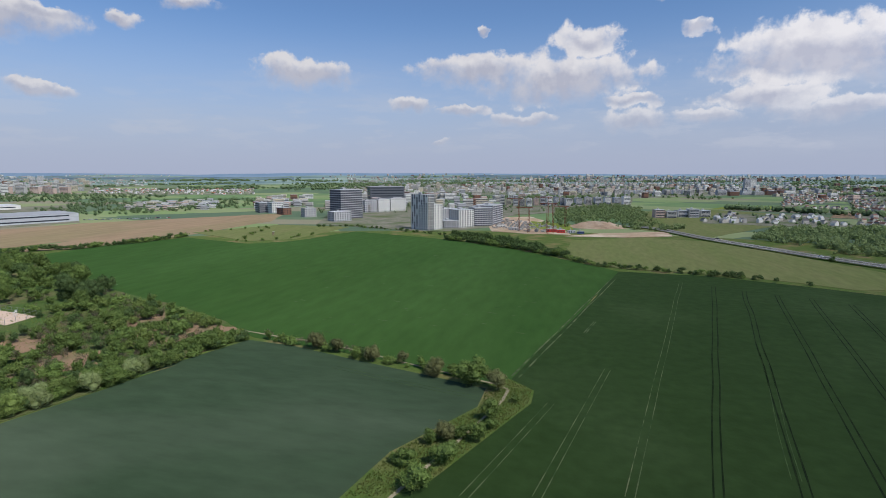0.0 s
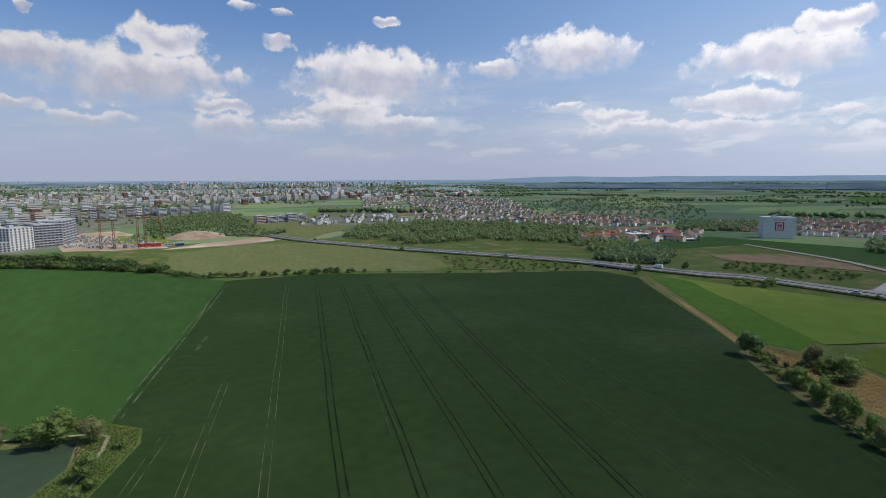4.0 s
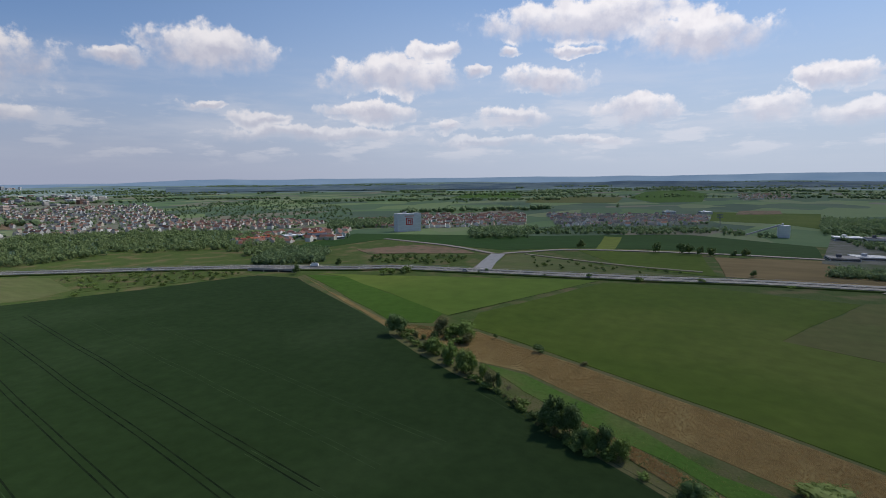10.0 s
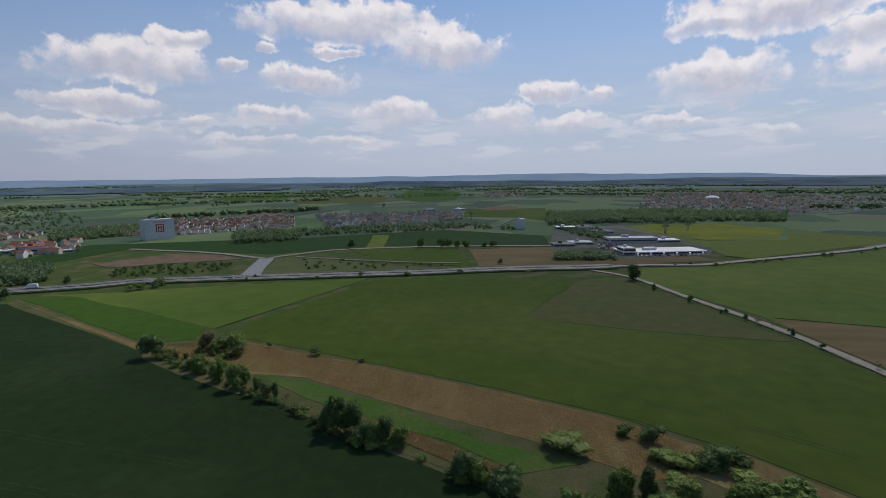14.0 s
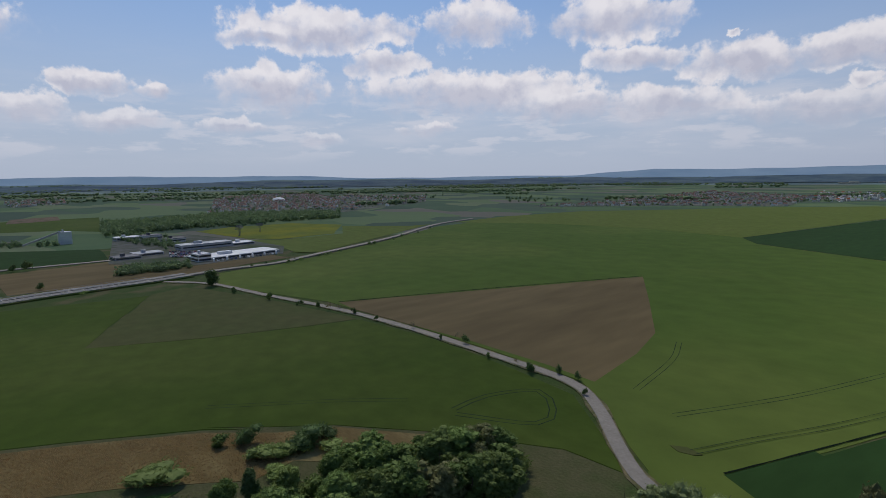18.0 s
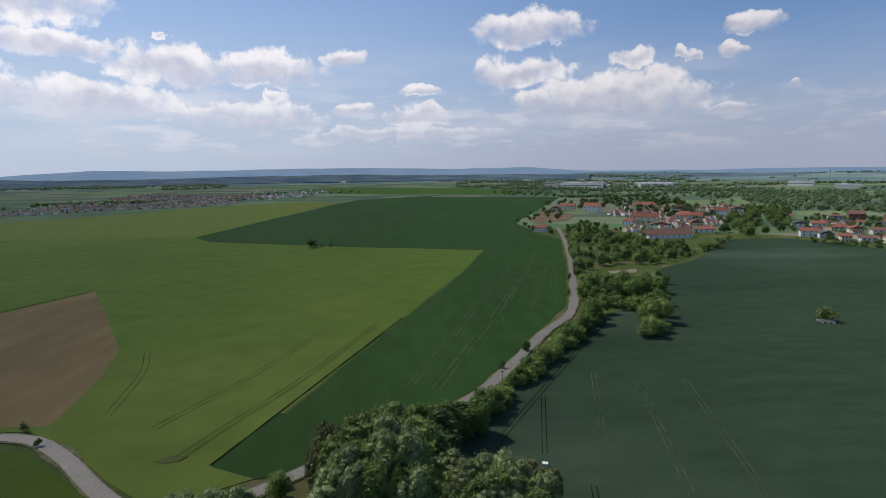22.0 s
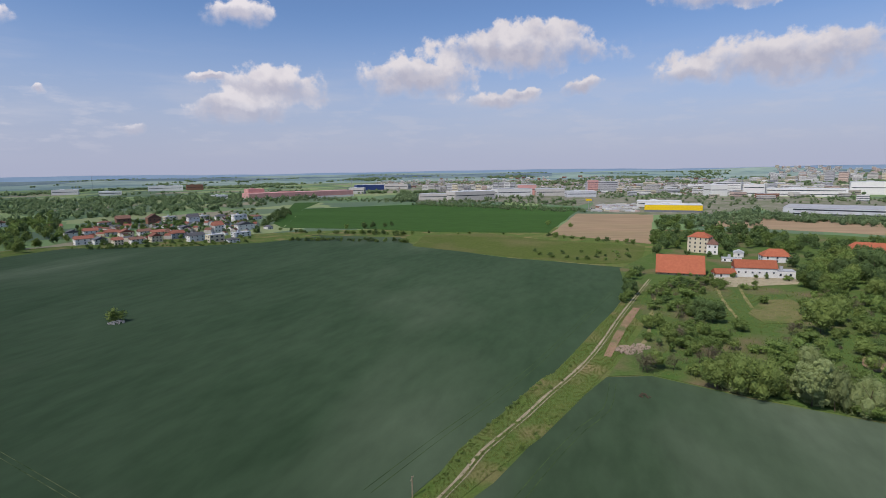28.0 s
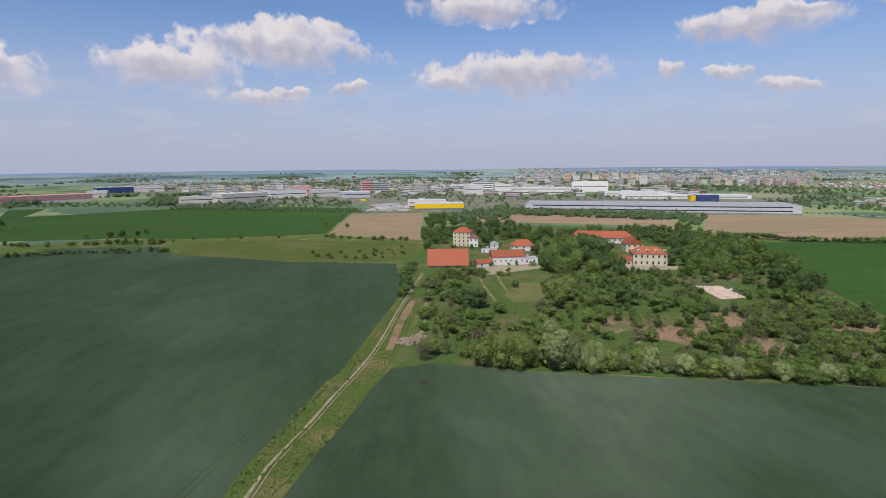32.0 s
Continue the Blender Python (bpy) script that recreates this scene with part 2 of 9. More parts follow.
# ---- materials ----
def material(name, colour, other=None, size=1.0, rough=0.9, spread=0.5, bump=0.0, metal=0.0, vary=0.0, stretch=None, third=None, spec=0.15):
    """Two-scale mottled surface: colour and other mixed by noise of that size in metres, with finer grain; vary: value spread from object to object."""
    m = bpy.data.materials.new(name)
    m.use_nodes = True
    t = m.node_tree
    p = t.nodes["Principled BSDF"]
    p.inputs["Roughness"].default_value = rough
    p.inputs["Metallic"].default_value = metal
    p.inputs["Specular IOR Level"].default_value = spec if rough < 0.9 else min(spec, 0.04)
    p.inputs["Diffuse Roughness"].default_value = 1.0 if rough >= 0.9 else 0.0
    co = t.nodes.new("ShaderNodeTexCoord").outputs["Object"]
    if stretch:
        mp = t.nodes.new("ShaderNodeMapping")
        mp.inputs["Scale"].default_value = stretch[:3]
        mp.inputs["Rotation"].default_value = (0, 0, radians(stretch[3]))
        t.links.new(co, mp.inputs[0])
        co = mp.outputs[0]
    n1 = t.nodes.new("ShaderNodeTexNoise")
    n1.inputs["Scale"].default_value, n1.inputs["Detail"].default_value, n1.inputs["Roughness"].default_value = 1.0 / size, 5.0, 0.62
    n2 = t.nodes.new("ShaderNodeTexNoise")
    n2.inputs["Scale"].default_value, n2.inputs["Detail"].default_value = 7.0 / size, 4.0
    for n in (n1, n2):
        t.links.new(co, n.inputs["Vector"])
    r = t.nodes.new("ShaderNodeMapRange")
    r.inputs[1].default_value, r.inputs[2].default_value = 0.5 - spread / 2, 0.5 + spread / 2
    t.links.new(n1.outputs[0], r.inputs[0])
    mix = t.nodes.new("ShaderNodeMix")
    mix.data_type = "RGBA"
    o = other or tuple(c * 0.8 for c in colour)
    mix.inputs[6].default_value, mix.inputs[7].default_value = (*colour, 1), (*o, 1)
    t.links.new(r.outputs[0], mix.inputs[0])
    col = mix.outputs[2]
    if third:
        n3 = t.nodes.new("ShaderNodeTexNoise")
        n3.inputs["Scale"].default_value, n3.inputs["Detail"].default_value = 0.33 / size, 3.0
        t.links.new(co, n3.inputs["Vector"])
        r3 = t.nodes.new("ShaderNodeMapRange")
        r3.inputs[1].default_value, r3.inputs[2].default_value = 0.5, 0.68
        t.links.new(n3.outputs[0], r3.inputs[0])
        m3 = t.nodes.new("ShaderNodeMix")
        m3.data_type = "RGBA"
        t.links.new(r3.outputs[0], m3.inputs[0])
        t.links.new(col, m3.inputs[6])
        m3.inputs[7].default_value = (*third, 1)
        col = m3.outputs[2]
    hsv = t.nodes.new("ShaderNodeHueSaturation")
    t.links.new(col, hsv.inputs["Color"])
    g = t.nodes.new("ShaderNodeMapRange")
    g.inputs[1].default_value, g.inputs[2].default_value, g.inputs[3].default_value, g.inputs[4].default_value = 0.25, 0.75, 0.86, 1.14
    t.links.new(n2.outputs[0], g.inputs[0])
    val = g.outputs[0]
    if vary:
        oi = t.nodes.new("ShaderNodeObjectInfo")
        v = t.nodes.new("ShaderNodeMapRange")
        v.inputs[3].default_value, v.inputs[4].default_value = 1 - vary, 1 + vary
        t.links.new(oi.outputs["Random"], v.inputs[0])
        mu = t.nodes.new("ShaderNodeMath")
        mu.operation = "MULTIPLY"
        t.links.new(val, mu.inputs[0])
        t.links.new(v.outputs[0], mu.inputs[1])
        val = mu.outputs[0]
    t.links.new(val, hsv.inputs["Value"])
    t.links.new(hsv.outputs[0], p.inputs["Base Color"])
    if bump:
        b = t.nodes.new("ShaderNodeBump")
        b.inputs["Strength"].default_value, b.inputs["Distance"].default_value = 0.7, bump
        t.links.new(n2.outputs[0], b.inputs["Height"])
        t.links.new(b.outputs[0], p.inputs["Normal"])
    return m


def leafy(name, colour, other, size=1.2, vary=0.25, glow=0.35):
    """Foliage: mottled green with light coming through the leaves."""
    m = material(name, colour, other, size, 0.75, 0.5, 0.0, vary=vary, spec=0.2)
    t = m.node_tree
    p = t.nodes["Principled BSDF"]
    tr = t.nodes.new("ShaderNodeBsdfTranslucent")
    t.links.new(p.inputs["Base Color"].links[0].from_socket, tr.inputs[0])
    mx = t.nodes.new("ShaderNodeMixShader")
    mx.inputs[0].default_value = glow
    t.links.new(p.outputs[0], mx.inputs[1])
    t.links.new(tr.outputs[0], mx.inputs[2])
    t.links.new(mx.outputs[0], t.nodes["Material Output"].inputs[0])
    return m


M = {}
# lighter than the land's own tone: part of the distance haze is painted in
M["land"] = material("far_land", (0.175, 0.239, 0.143), (0.120, 0.175, 0.125), 90.0, spread=0.25)
# pale blue-green: the air's haze is mixed into this base colour
M["distance"] = material("haze_tinted_far_ground", (0.121, 0.181, 0.187), (0.191, 0.259, 0.226), 330.0, spread=0.14, third=(0.251, 0.308, 0.260))
M["crop_dark"] = material("dark_green_wheat", (0.021, 0.041, 0.012), (0.026, 0.049, 0.015), 30.0, bump=0.3, third=(0.033, 0.057, 0.020))
M["crop_mid"] = material("green_wheat", (0.030, 0.071, 0.016), (0.039, 0.082, 0.020), 40.0, bump=0.3, stretch=(1, 0.3, 1, 20), third=(0.041, 0.088, 0.022))
M["crop_blue"] = material("blue_green_barley", (0.032, 0.054, 0.029), (0.046, 0.071, 0.041), 38.0, bump=0.3, stretch=(0.5, 1.2, 1, 15), third=(0.077, 0.102, 0.068), spread=0.35)
M["crop_olive"] = material("olive_green_crop", (0.094, 0.150, 0.022), (0.121, 0.178, 0.031), 90.0, bump=0.3, third=(0.162, 0.203, 0.040))
M["crop_green"] = material("plain_green_crop", (0.070, 0.111, 0.015), (0.089, 0.128, 0.018), 50.0, bump=0.3, third=(0.109, 0.141, 0.025))
M["crop_bright"] = material("bright_green_crop", (0.057, 0.117, 0.014), (0.071, 0.134, 0.020), 40.0, bump=0.3)
M["crop_yellow"] = material("yellow_green_crop", (0.142, 0.183, 0.031), (0.169, 0.202, 0.041), 60.0, bump=0.3)
M["crop_brownish"] = material("thin_crop_over_soil", (0.132, 0.125, 0.045), (0.108, 0.128, 0.036), 50.0, bump=0.2)
M["crop_pale"] = material("pale_meadow", (0.11, 0.14, 0.045), (0.15, 0.15, 0.065), 25.0, bump=0.2, stretch=(1, 0.25, 1, 30))
M["rape"] = material("flowering_rapeseed", (0.273, 0.263, 0.021), (0.168, 0.200, 0.032), 60.0, spread=0.3)
M["soil"] = material("ploughed_soil", (0.253, 0.182, 0.082), (0.171, 0.123, 0.056), 60.0, bump=0.15, stretch=(1, 0.25, 1, 60), spread=0.4)
M["soil_pale"] = material("dry_pale_soil", (0.275, 0.195, 0.130), (0.215, 0.158, 0.10), 50.0, bump=0.1, stretch=(1, 0.2, 1, 80), third=(0.19, 0.165, 0.085))
M["reed"] = material("dry_reed_bed", (0.282, 0.198, 0.079), (0.188, 0.131, 0.050), 4.0, bump=0.2, third=(0.338, 0.261, 0.108), spread=0.5, stretch=(0.35, 1.0, 1.0, 60))
M["straw"] = material("dry_straw_grass", (0.26, 0.21, 0.11), (0.10, 0.12, 0.04), 4.0, bump=0.4, spread=0.3)
M["grass"] = material("rough_grass", (0.058, 0.104, 0.021), (0.101, 0.123, 0.038), 6.0, bump=0.3, third=(0.170, 0.142, 0.067))
M["verge_dry"] = material("dry_olive_verge", (0.105, 0.115, 0.042), (0.165, 0.145, 0.070), 5.0, bump=0.3, third=(0.075, 0.110, 0.030))
M["meadow"] = material("green_grass", (0.062, 0.144, 0.020), (0.090, 0.159, 0.028), 9.0, bump=0.3, third=(0.138, 0.165, 0.050))
M["asphalt"] = material("worn_asphalt", (0.160, 0.145, 0.125), (0.21, 0.19, 0.165), 5.0, 0.85, bump=0.01)
M["highway"] = material("grey_asphalt", (0.149, 0.142, 0.135), (0.180, 0.174, 0.164), 20.0, 0.85)
M["gravel"] = material("pale_gravel", (0.34, 0.29, 0.21), (0.20, 0.18, 0.11), 3.0, 0.9, bump=0.02)
M["dirt"] = material("bare_dirt", (0.27, 0.18, 0.12), (0.19, 0.125, 0.08), 5.0, bump=0.05, third=(0.10, 0.12, 0.05))
# near-black because the shade down in the crop gaps is put into the colour
M["track"] = material("painted_shade_track", (0.007, 0.012, 0.006), (0.016, 0.028, 0.010), 6.0, spread=0.3)
M["track_pale"] = material("pale_wheel_track", (0.108, 0.125, 0.065), (0.026, 0.050, 0.018), 7.0, spread=0.22)
# the same gap shade, painted fainter
M["track_soft"] = material("soft_wheel_track", (0.026, 0.046, 0.020), (0.050, 0.080, 0.030), 6.0, spread=0.25)
M["tile_far"] = material("muted_red_brown_roofs", (0.223, 0.120, 0.094), (0.155, 0.096, 0.081), 9.0, 0.85)
M["wall_far"] = material("muted_pale_walls", (0.54, 0.52, 0.48), (0.43, 0.415, 0.39), 9.0, 0.85)
M["bark"] = material("grey_bark", (0.10, 0.075, 0.055), (0.06, 0.045, 0.035), 0.4, bump=0.02)
M["leaf"] = leafy("spring_leaves", (0.165, 0.230, 0.060), (0.115, 0.175, 0.046), glow=0.32)
M["leaf_dark"] = leafy("dark_leaves", (0.114, 0.170, 0.057), (0.079, 0.126, 0.044), glow=0.32)
M["leaf_light"] = leafy("fresh_light_leaves", (0.211, 0.273, 0.076), (0.155, 0.214, 0.057), glow=0.32)
M["leaf_willow"] = leafy("grey_green_willow_leaves", (0.258, 0.302, 0.129), (0.189, 0.239, 0.092), glow=0.32)
M["leaf_olive"] = leafy("brownish_green_leaves", (0.200, 0.207, 0.084), (0.141, 0.152, 0.060), glow=0.32)
M["leaf_bare"] = leafy("thin_brownish_twigs", (0.20, 0.165, 0.105), (0.15, 0.14, 0.082))
M["tuft"] = leafy("grass_blades", (0.17, 0.24, 0.055), (0.26, 0.27, 0.10), 3.0, 0.0, 0.5)
M["tuft_dry"] = leafy("dry_reed_stalks", (0.414, 0.299, 0.143), (0.306, 0.211, 0.098), 5.0, 0.0, 0.5)
# foliage tone raised, with some distance haze in the colour
M["wood_far"] = leafy("far_woodland", (0.181, 0.250, 0.111), (0.122, 0.178, 0.085), 14.0, vary=0.0, glow=0.35)
M["wood_scrub"] = leafy("light_birch_scrub", (0.230, 0.293, 0.121), (0.155, 0.213, 0.086), 9.0, vary=0.0, glow=0.4)
M["crop_blue_deep"] = material("deep_blue_green_barley", (0.030, 0.054, 0.028), (0.043, 0.071, 0.039), 46.0, bump=0.3, stretch=(0.5, 1.2, 1, 15), third=(0.076, 0.104, 0.066), spread=0.35)
M["pinkish"] = material("faded_salmon_render", (0.62, 0.47, 0.40), (0.54, 0.42, 0.36), 6.0, 0.85, vary=0.1)
M["orchard_floor"] = material("worn_orchard_grass", (0.050, 0.098, 0.022), (0.078, 0.105, 0.034), 8.0, bump=0.3, third=(0.125, 0.105, 0.058))
M["town_wall"] = material("dull_town_walls", (0.513, 0.479, 0.432), (0.378, 0.358, 0.331), 9.0, 0.85)
M["town_cream"] = material("dull_cream_town_walls", (0.587, 0.525, 0.413), (0.475, 0.425, 0.338), 9.0, 0.85)
M["white"] = material("white_render", (0.74, 0.73, 0.70), (0.64, 0.63, 0.60), 3.0, 0.85, vary=0.08)
M["cream"] = material("cream_render", (0.66, 0.59, 0.44), (0.58, 0.52, 0.39), 3.0, 0.85, vary=0.1)
M["grey_wall"] = material("grey_render", (0.50, 0.50, 0.51), (0.41, 0.41, 0.42), 4.0, 0.85, vary=0.15)
M["dark_wall"] = material("dark_grey_cladding", (0.155, 0.165, 0.19), (0.12, 0.128, 0.15), 4.0, 0.7, vary=0.2)
M["brick"] = material("brown_brick_wall", (0.30, 0.16, 0.11), (0.24, 0.13, 0.09), 1.0, 0.9)
M["tile_red"] = material("brick_red_roof_tiles", (0.36, 0.115, 0.062), (0.28, 0.088, 0.048), 1.6, 0.8, bump=0.02, vary=0.18)
M["tile_village"] = material("salmon_red_roof_tiles", (0.30, 0.118, 0.080), (0.22, 0.092, 0.066), 1.6, 0.8, bump=0.02, vary=0.25)
M["tile_brown"] = material("brown_roof_tiles", (0.20, 0.11, 0.08), (0.15, 0.085, 0.065), 1.6, 0.8, bump=0.02, vary=0.2)
M["tile_grey"] = material("dark_grey_roofing", (0.11, 0.11, 0.12), (0.085, 0.085, 0.09), 2.0, 0.7, vary=0.2)
M["roof_flat"] = material("grey_flat_roofing", (0.45, 0.46, 0.48), (0.35, 0.36, 0.38), 8.0, 0.8, vary=0.12)
M["roof_white"] = material("white_sheet_roof", (0.62, 0.63, 0.64), (0.52, 0.53, 0.55), 10.0, 0.8, stretch=(1, 0.15, 1, 0))
M["hall_grey"] = material("silver_grey_cladding", (0.54, 0.555, 0.58), (0.45, 0.465, 0.49), 12.0, 0.6, stretch=(0.2, 1, 1, 0))
M["hall_blue"] = material("deep_blue_cladding", (0.045, 0.075, 0.21), (0.04, 0.065, 0.17), 12.0, 0.5)
M["yellow"] = material("bright_yellow_cladding", (0.80, 0.56, 0.02), (0.72, 0.49, 0.02), 12.0, 0.5)
M["pink"] = material("faded_pink_red_cladding", (0.60, 0.34, 0.30), (0.52, 0.27, 0.25), 12.0, 0.6)
M["red"] = material("red_paint", (0.45, 0.05, 0.04), (0.38, 0.04, 0.035), 2.0, 0.5)
M["glass"] = material("dark_window_glass", (0.045, 0.055, 0.07), (0.03, 0.038, 0.05), 2.0, 0.08, spec=0.6)
M["steel"] = material("galvanised_steel", (0.34, 0.35, 0.36), (0.26, 0.27, 0.28), 2.0, 0.5, metal=0.6)
M["rust"] = material("rusty_red_steel", (0.22, 0.08, 0.05), (0.16, 0.06, 0.04), 2.0, 0.7)
M["concrete"] = material("weathered_concrete", (0.40, 0.39, 0.37), (0.30, 0.29, 0.28), 3.0, 0.9)
M["wood"] = material("weathered_timber", (0.30, 0.24, 0.17), (0.20, 0.16, 0.11), 1.0, 0.85)
M["clay"] = material("pale_clay_court", (0.55, 0.42, 0.34), (0.48, 0.36, 0.29), 3.0, 0.9)
M["tyre"] = material("black_rubber", (0.02, 0.02, 0.02), (0.03, 0.03, 0.03), 0.5, 0.8)
M["stone"] = material("pale_rubble_stone", (0.36, 0.29, 0.23), (0.24, 0.185, 0.14), 1.0, 0.9, bump=0.05)
M["site"] = material("churned_building_ground", (0.42, 0.31, 0.22), (0.28, 0.20, 0.14), 12.0, 0.95, spread=0.3, third=(0.5, 0.42, 0.34))
for k, c in (("car_white", (0.75, 0.75, 0.75)), ("car_silver", (0.42, 0.43, 0.45)), ("car_black", (0.02, 0.02, 0.025)), ("car_red", (0.4, 0.03, 0.03)), ("car_blue", (0.03, 0.06, 0.2))):
    M[k] = material(k.replace("car_", "") + "_car_paint", c, None, 1.0, 0.3, spec=0.5)

# a patchwork of far fields over the land
lt = M["land"].node_tree
lco = lt.nodes.new("ShaderNodeTexCoord")
lmap = lt.nodes.new("ShaderNodeMapping")
lmap.inputs["Rotation"].default_value, lmap.inputs["Scale"].default_value = (0, 0, radians(25)), (1 / 760, 1 / 430, 1.0)
lvo = lt.nodes.new("ShaderNodeTexVoronoi")
lvo.voronoi_dimensions, lvo.distance = "2D", "CHEBYCHEV"
lra = lt.nodes.new("ShaderNodeValToRGB")
lra.color_ramp.interpolation = "CONSTANT"
for pos, c in ((0.0, (0.085, 0.140, 0.066)), (0.2, (0.180, 0.240, 0.090)), (0.36, (0.068, 0.105, 0.065)), (0.5, (0.210, 0.240, 0.110)), (0.64, (0.120, 0.190, 0.070)), (0.78, (0.095, 0.132, 0.078)), (0.9, (0.23, 0.19, 0.14))):
    el_ = lra.color_ramp.elements[0] if pos == 0 else lra.color_ramp.elements.new(pos)
    el_.color = (*c, 1)
lra.color_ramp.elements.remove(lra.color_ramp.elements[-1])
lse = lt.nodes.new("ShaderNodeSeparateXYZ")
lmi = lt.nodes.new("ShaderNodeMix")
lmi.data_type = "RGBA"
lmi.inputs[0].default_value = 0.75
lp = lt.nodes["Principled BSDF"]
old = lp.inputs["Base Color"].links[0].from_socket
lt.links.new(lco.outputs["Object"], lmap.inputs[0])
lt.links.new(lmap.outputs[0], lvo.inputs["Vector"])
lt.links.new(lvo.outputs["Color"], lse.inputs[0])
lt.links.new(lse.outputs[0], lra.inputs[0])
lt.links.new(old, lmi.inputs[6])
lt.links.new(lra.outputs[0], lmi.inputs[7])
lt.links.new(lmi.outputs[2], lp.inputs["Base Color"])
M["town_ground"] = material("gardens_and_streets", (0.150, 0.170, 0.105), (0.215, 0.200, 0.165), 30.0, 0.9, spread=0.2, third=(0.105, 0.140, 0.075))
M["paving"] = material("pale_paved_ground", (0.205, 0.19, 0.16), (0.12, 0.13, 0.085), 14.0, 0.9, spread=0.3, third=(0.09, 0.115, 0.05))


from mathutils import geometry

# ---- builders ----
def mesh_object(name, verts, faces, mats, parent=None, label="", index=None, smooth=False):
    me = bpy.data.meshes.new(name)
    me.from_pydata([tuple(v) for v in verts], [], [tuple(f) for f in faces])
    for m in (mats if isinstance(mats, (list, tuple)) else [mats]):
        me.materials.append(m)
    if index is not None:
        me.polygons.foreach_set("material_index", index)
    if smooth:
        me.polygons.foreach_set("use_smooth", [True] * len(me.polygons))
    me.update()
    ob = new(name, me)
    if parent:
        ob.parent = parent
    if label:
        ob["label"] = label
    return ob


def part(name, bm, mat, parent, label=""):
    me = bpy.data.meshes.new(name)
    bm.to_mesh(me)
    bm.free()
    me.materials.append(mat)
    ob = new(name, me)
    ob.parent = parent
    if label:
        ob["label"] = label
    return ob


def empty(name, x, y, z=0.0, turn=0.0):
    ob = new(name)
    ob.matrix_basis = pose(x, y, z, 0, 0, turn)
    return ob


def curve_points(pts, step=12.0):
    """A smooth line through the points."""
    p = [Vector((*q, 0)) for q in pts]
    p = [p[0] * 2 - p[1], *p, p[-1] * 2 - p[-2]]
    res = []
    for i in range(1, len(p) - 2):
        n = max(1, min(24, int((p[i + 1] - p[i]).length / step)))
        for k in range(n):
            u = k / n
            a, b, c, d = p[i - 1], p[i], p[i + 1], p[i + 2]
            res.append(0.5 * ((2 * b) + (c - a) * u + (2 * a - 5 * b + 4 * c - d) * u * u + (3 * b - a - 3 * c + d) * u ** 3))
    res.append(p[-2])
    return res


def ribbon(name, pts, width, z, mat, parent=None, thick=0.0, shift=0.0, step=12.0, wobble=0.0):
    """A flat band along a smooth line, with sides if thick."""
    line = curve_points(pts, step)
    verts, faces = [], []
    for i, c in enumerate(line):
        d = (line[min(i + 1, len(line) - 1)] - line[max(i - 1, 0)]).normalized()
        s = Vector((-d.y, d.x, 0))
        w = width * (1 + wobble * math.sin(i * 1.7) * math.cos(i * 0.6))
        c = c + s * shift
        a, b = c + s * w / 2, c - s * w / 2
        verts += [(a.x, a.y, z), (b.x, b.y, z), (a.x, a.y, z - thick), (b.x, b.y, z - thick)]
        if i:
            k = i * 4
            faces.append((k - 4, k - 3, k + 1, k))
            if thick:
                faces += [(k - 2, k - 4, k, k + 2), (k - 3, k - 1, k + 3, k + 1)]
    return mesh_object(name, verts, faces, mat, parent)


FIELDS = []


def field(name, pts, z, mat, label, category="field", rough=1.0):
    """A crop standing z above the ground, with an uneven edge."""
    random.seed(name + label)
    z = z * 0.12 + 0.004 * len(FIELDS)
    FIELDS.append((pts, z))
    edge = []
    for i, a in enumerate(pts):
        b = pts[(i + 1) % len(pts)]
        a, b = Vector(a), Vector(b)
        n = max(1, min(14, int((b - a).length / 25)))
        for k in range(n):
            q = a.lerp(b, k / n)
            r = rough if k else 0.0
            edge.append(q + Vector((random.uniform(-r, r), random.uniform(-r, r))))
    n = len(edge)
    verts = [(q.x, q.y, z) for q in edge] + [(q.x, q.y, -0.3) for q in edge]
    area = sum(edge[i].x * edge[(i + 1) % n].y - edge[(i + 1) % n].x * edge[i].y for i in range(n))
    order = list(range(n)) if area > 0 else list(range(n))[::-1]
    tris = geometry.tessellate_polygon([[Vector((q.x, q.y, 0)) for q in edge]])
    up = []
    for i, j, k in tris:
        d = (edge[j] - edge[i]).cross(edge[k] - edge[i])
        up.append((i, j, k) if d > 0 else (i, k, j))
    faces = up + [(order[i], order[i] + n, order[(i + 1) % n] + n, order[(i + 1) % n]) for i in range(n)]
    return tagged(mesh_object(name, verts, faces, mat), label, category, kind="structure")


# ---- ground to the horizon, and the hills behind it ----
def lift_at(x, y):
    """How far the land rises towards the horizon."""
    far = max(0.0, (math.hypot(x, y) - 3000) / 1700)
    return far ** 1.5 * (34 + 22 * noise.noise((x * 0.0013, y * 0.0013, 3)))


rings, spokes = [0, 60, 150, 300, 600, 1000, 1500, 2000, 2500, 3000, 3400, 3800, 4200, 4500, 4700], 180
verts, faces = [(0, 0, 0)], []
for i, r in enumerate(rings[1:]):
    for k in range(spokes):
        t = 2 * math.pi * k / spokes
        verts.append((r * math.cos(t), r * math.sin(t), lift_at(r * math.cos(t), r * math.sin(t))))
for k in range(spokes):
    faces.append((0, 1 + k, 1 + (k + 1) % spokes))
    for i in range(len(rings) - 2):
        a, b = 1 + i * spokes, 1 + (i + 1) * spokes
        faces.append((a + k, b + k, b + (k + 1) % spokes, a + (k + 1) % spokes))
# from 3 km outwards the ground takes the colour with haze painted in
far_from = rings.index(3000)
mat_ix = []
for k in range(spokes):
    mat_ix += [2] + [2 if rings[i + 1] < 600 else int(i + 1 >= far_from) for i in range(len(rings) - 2)]
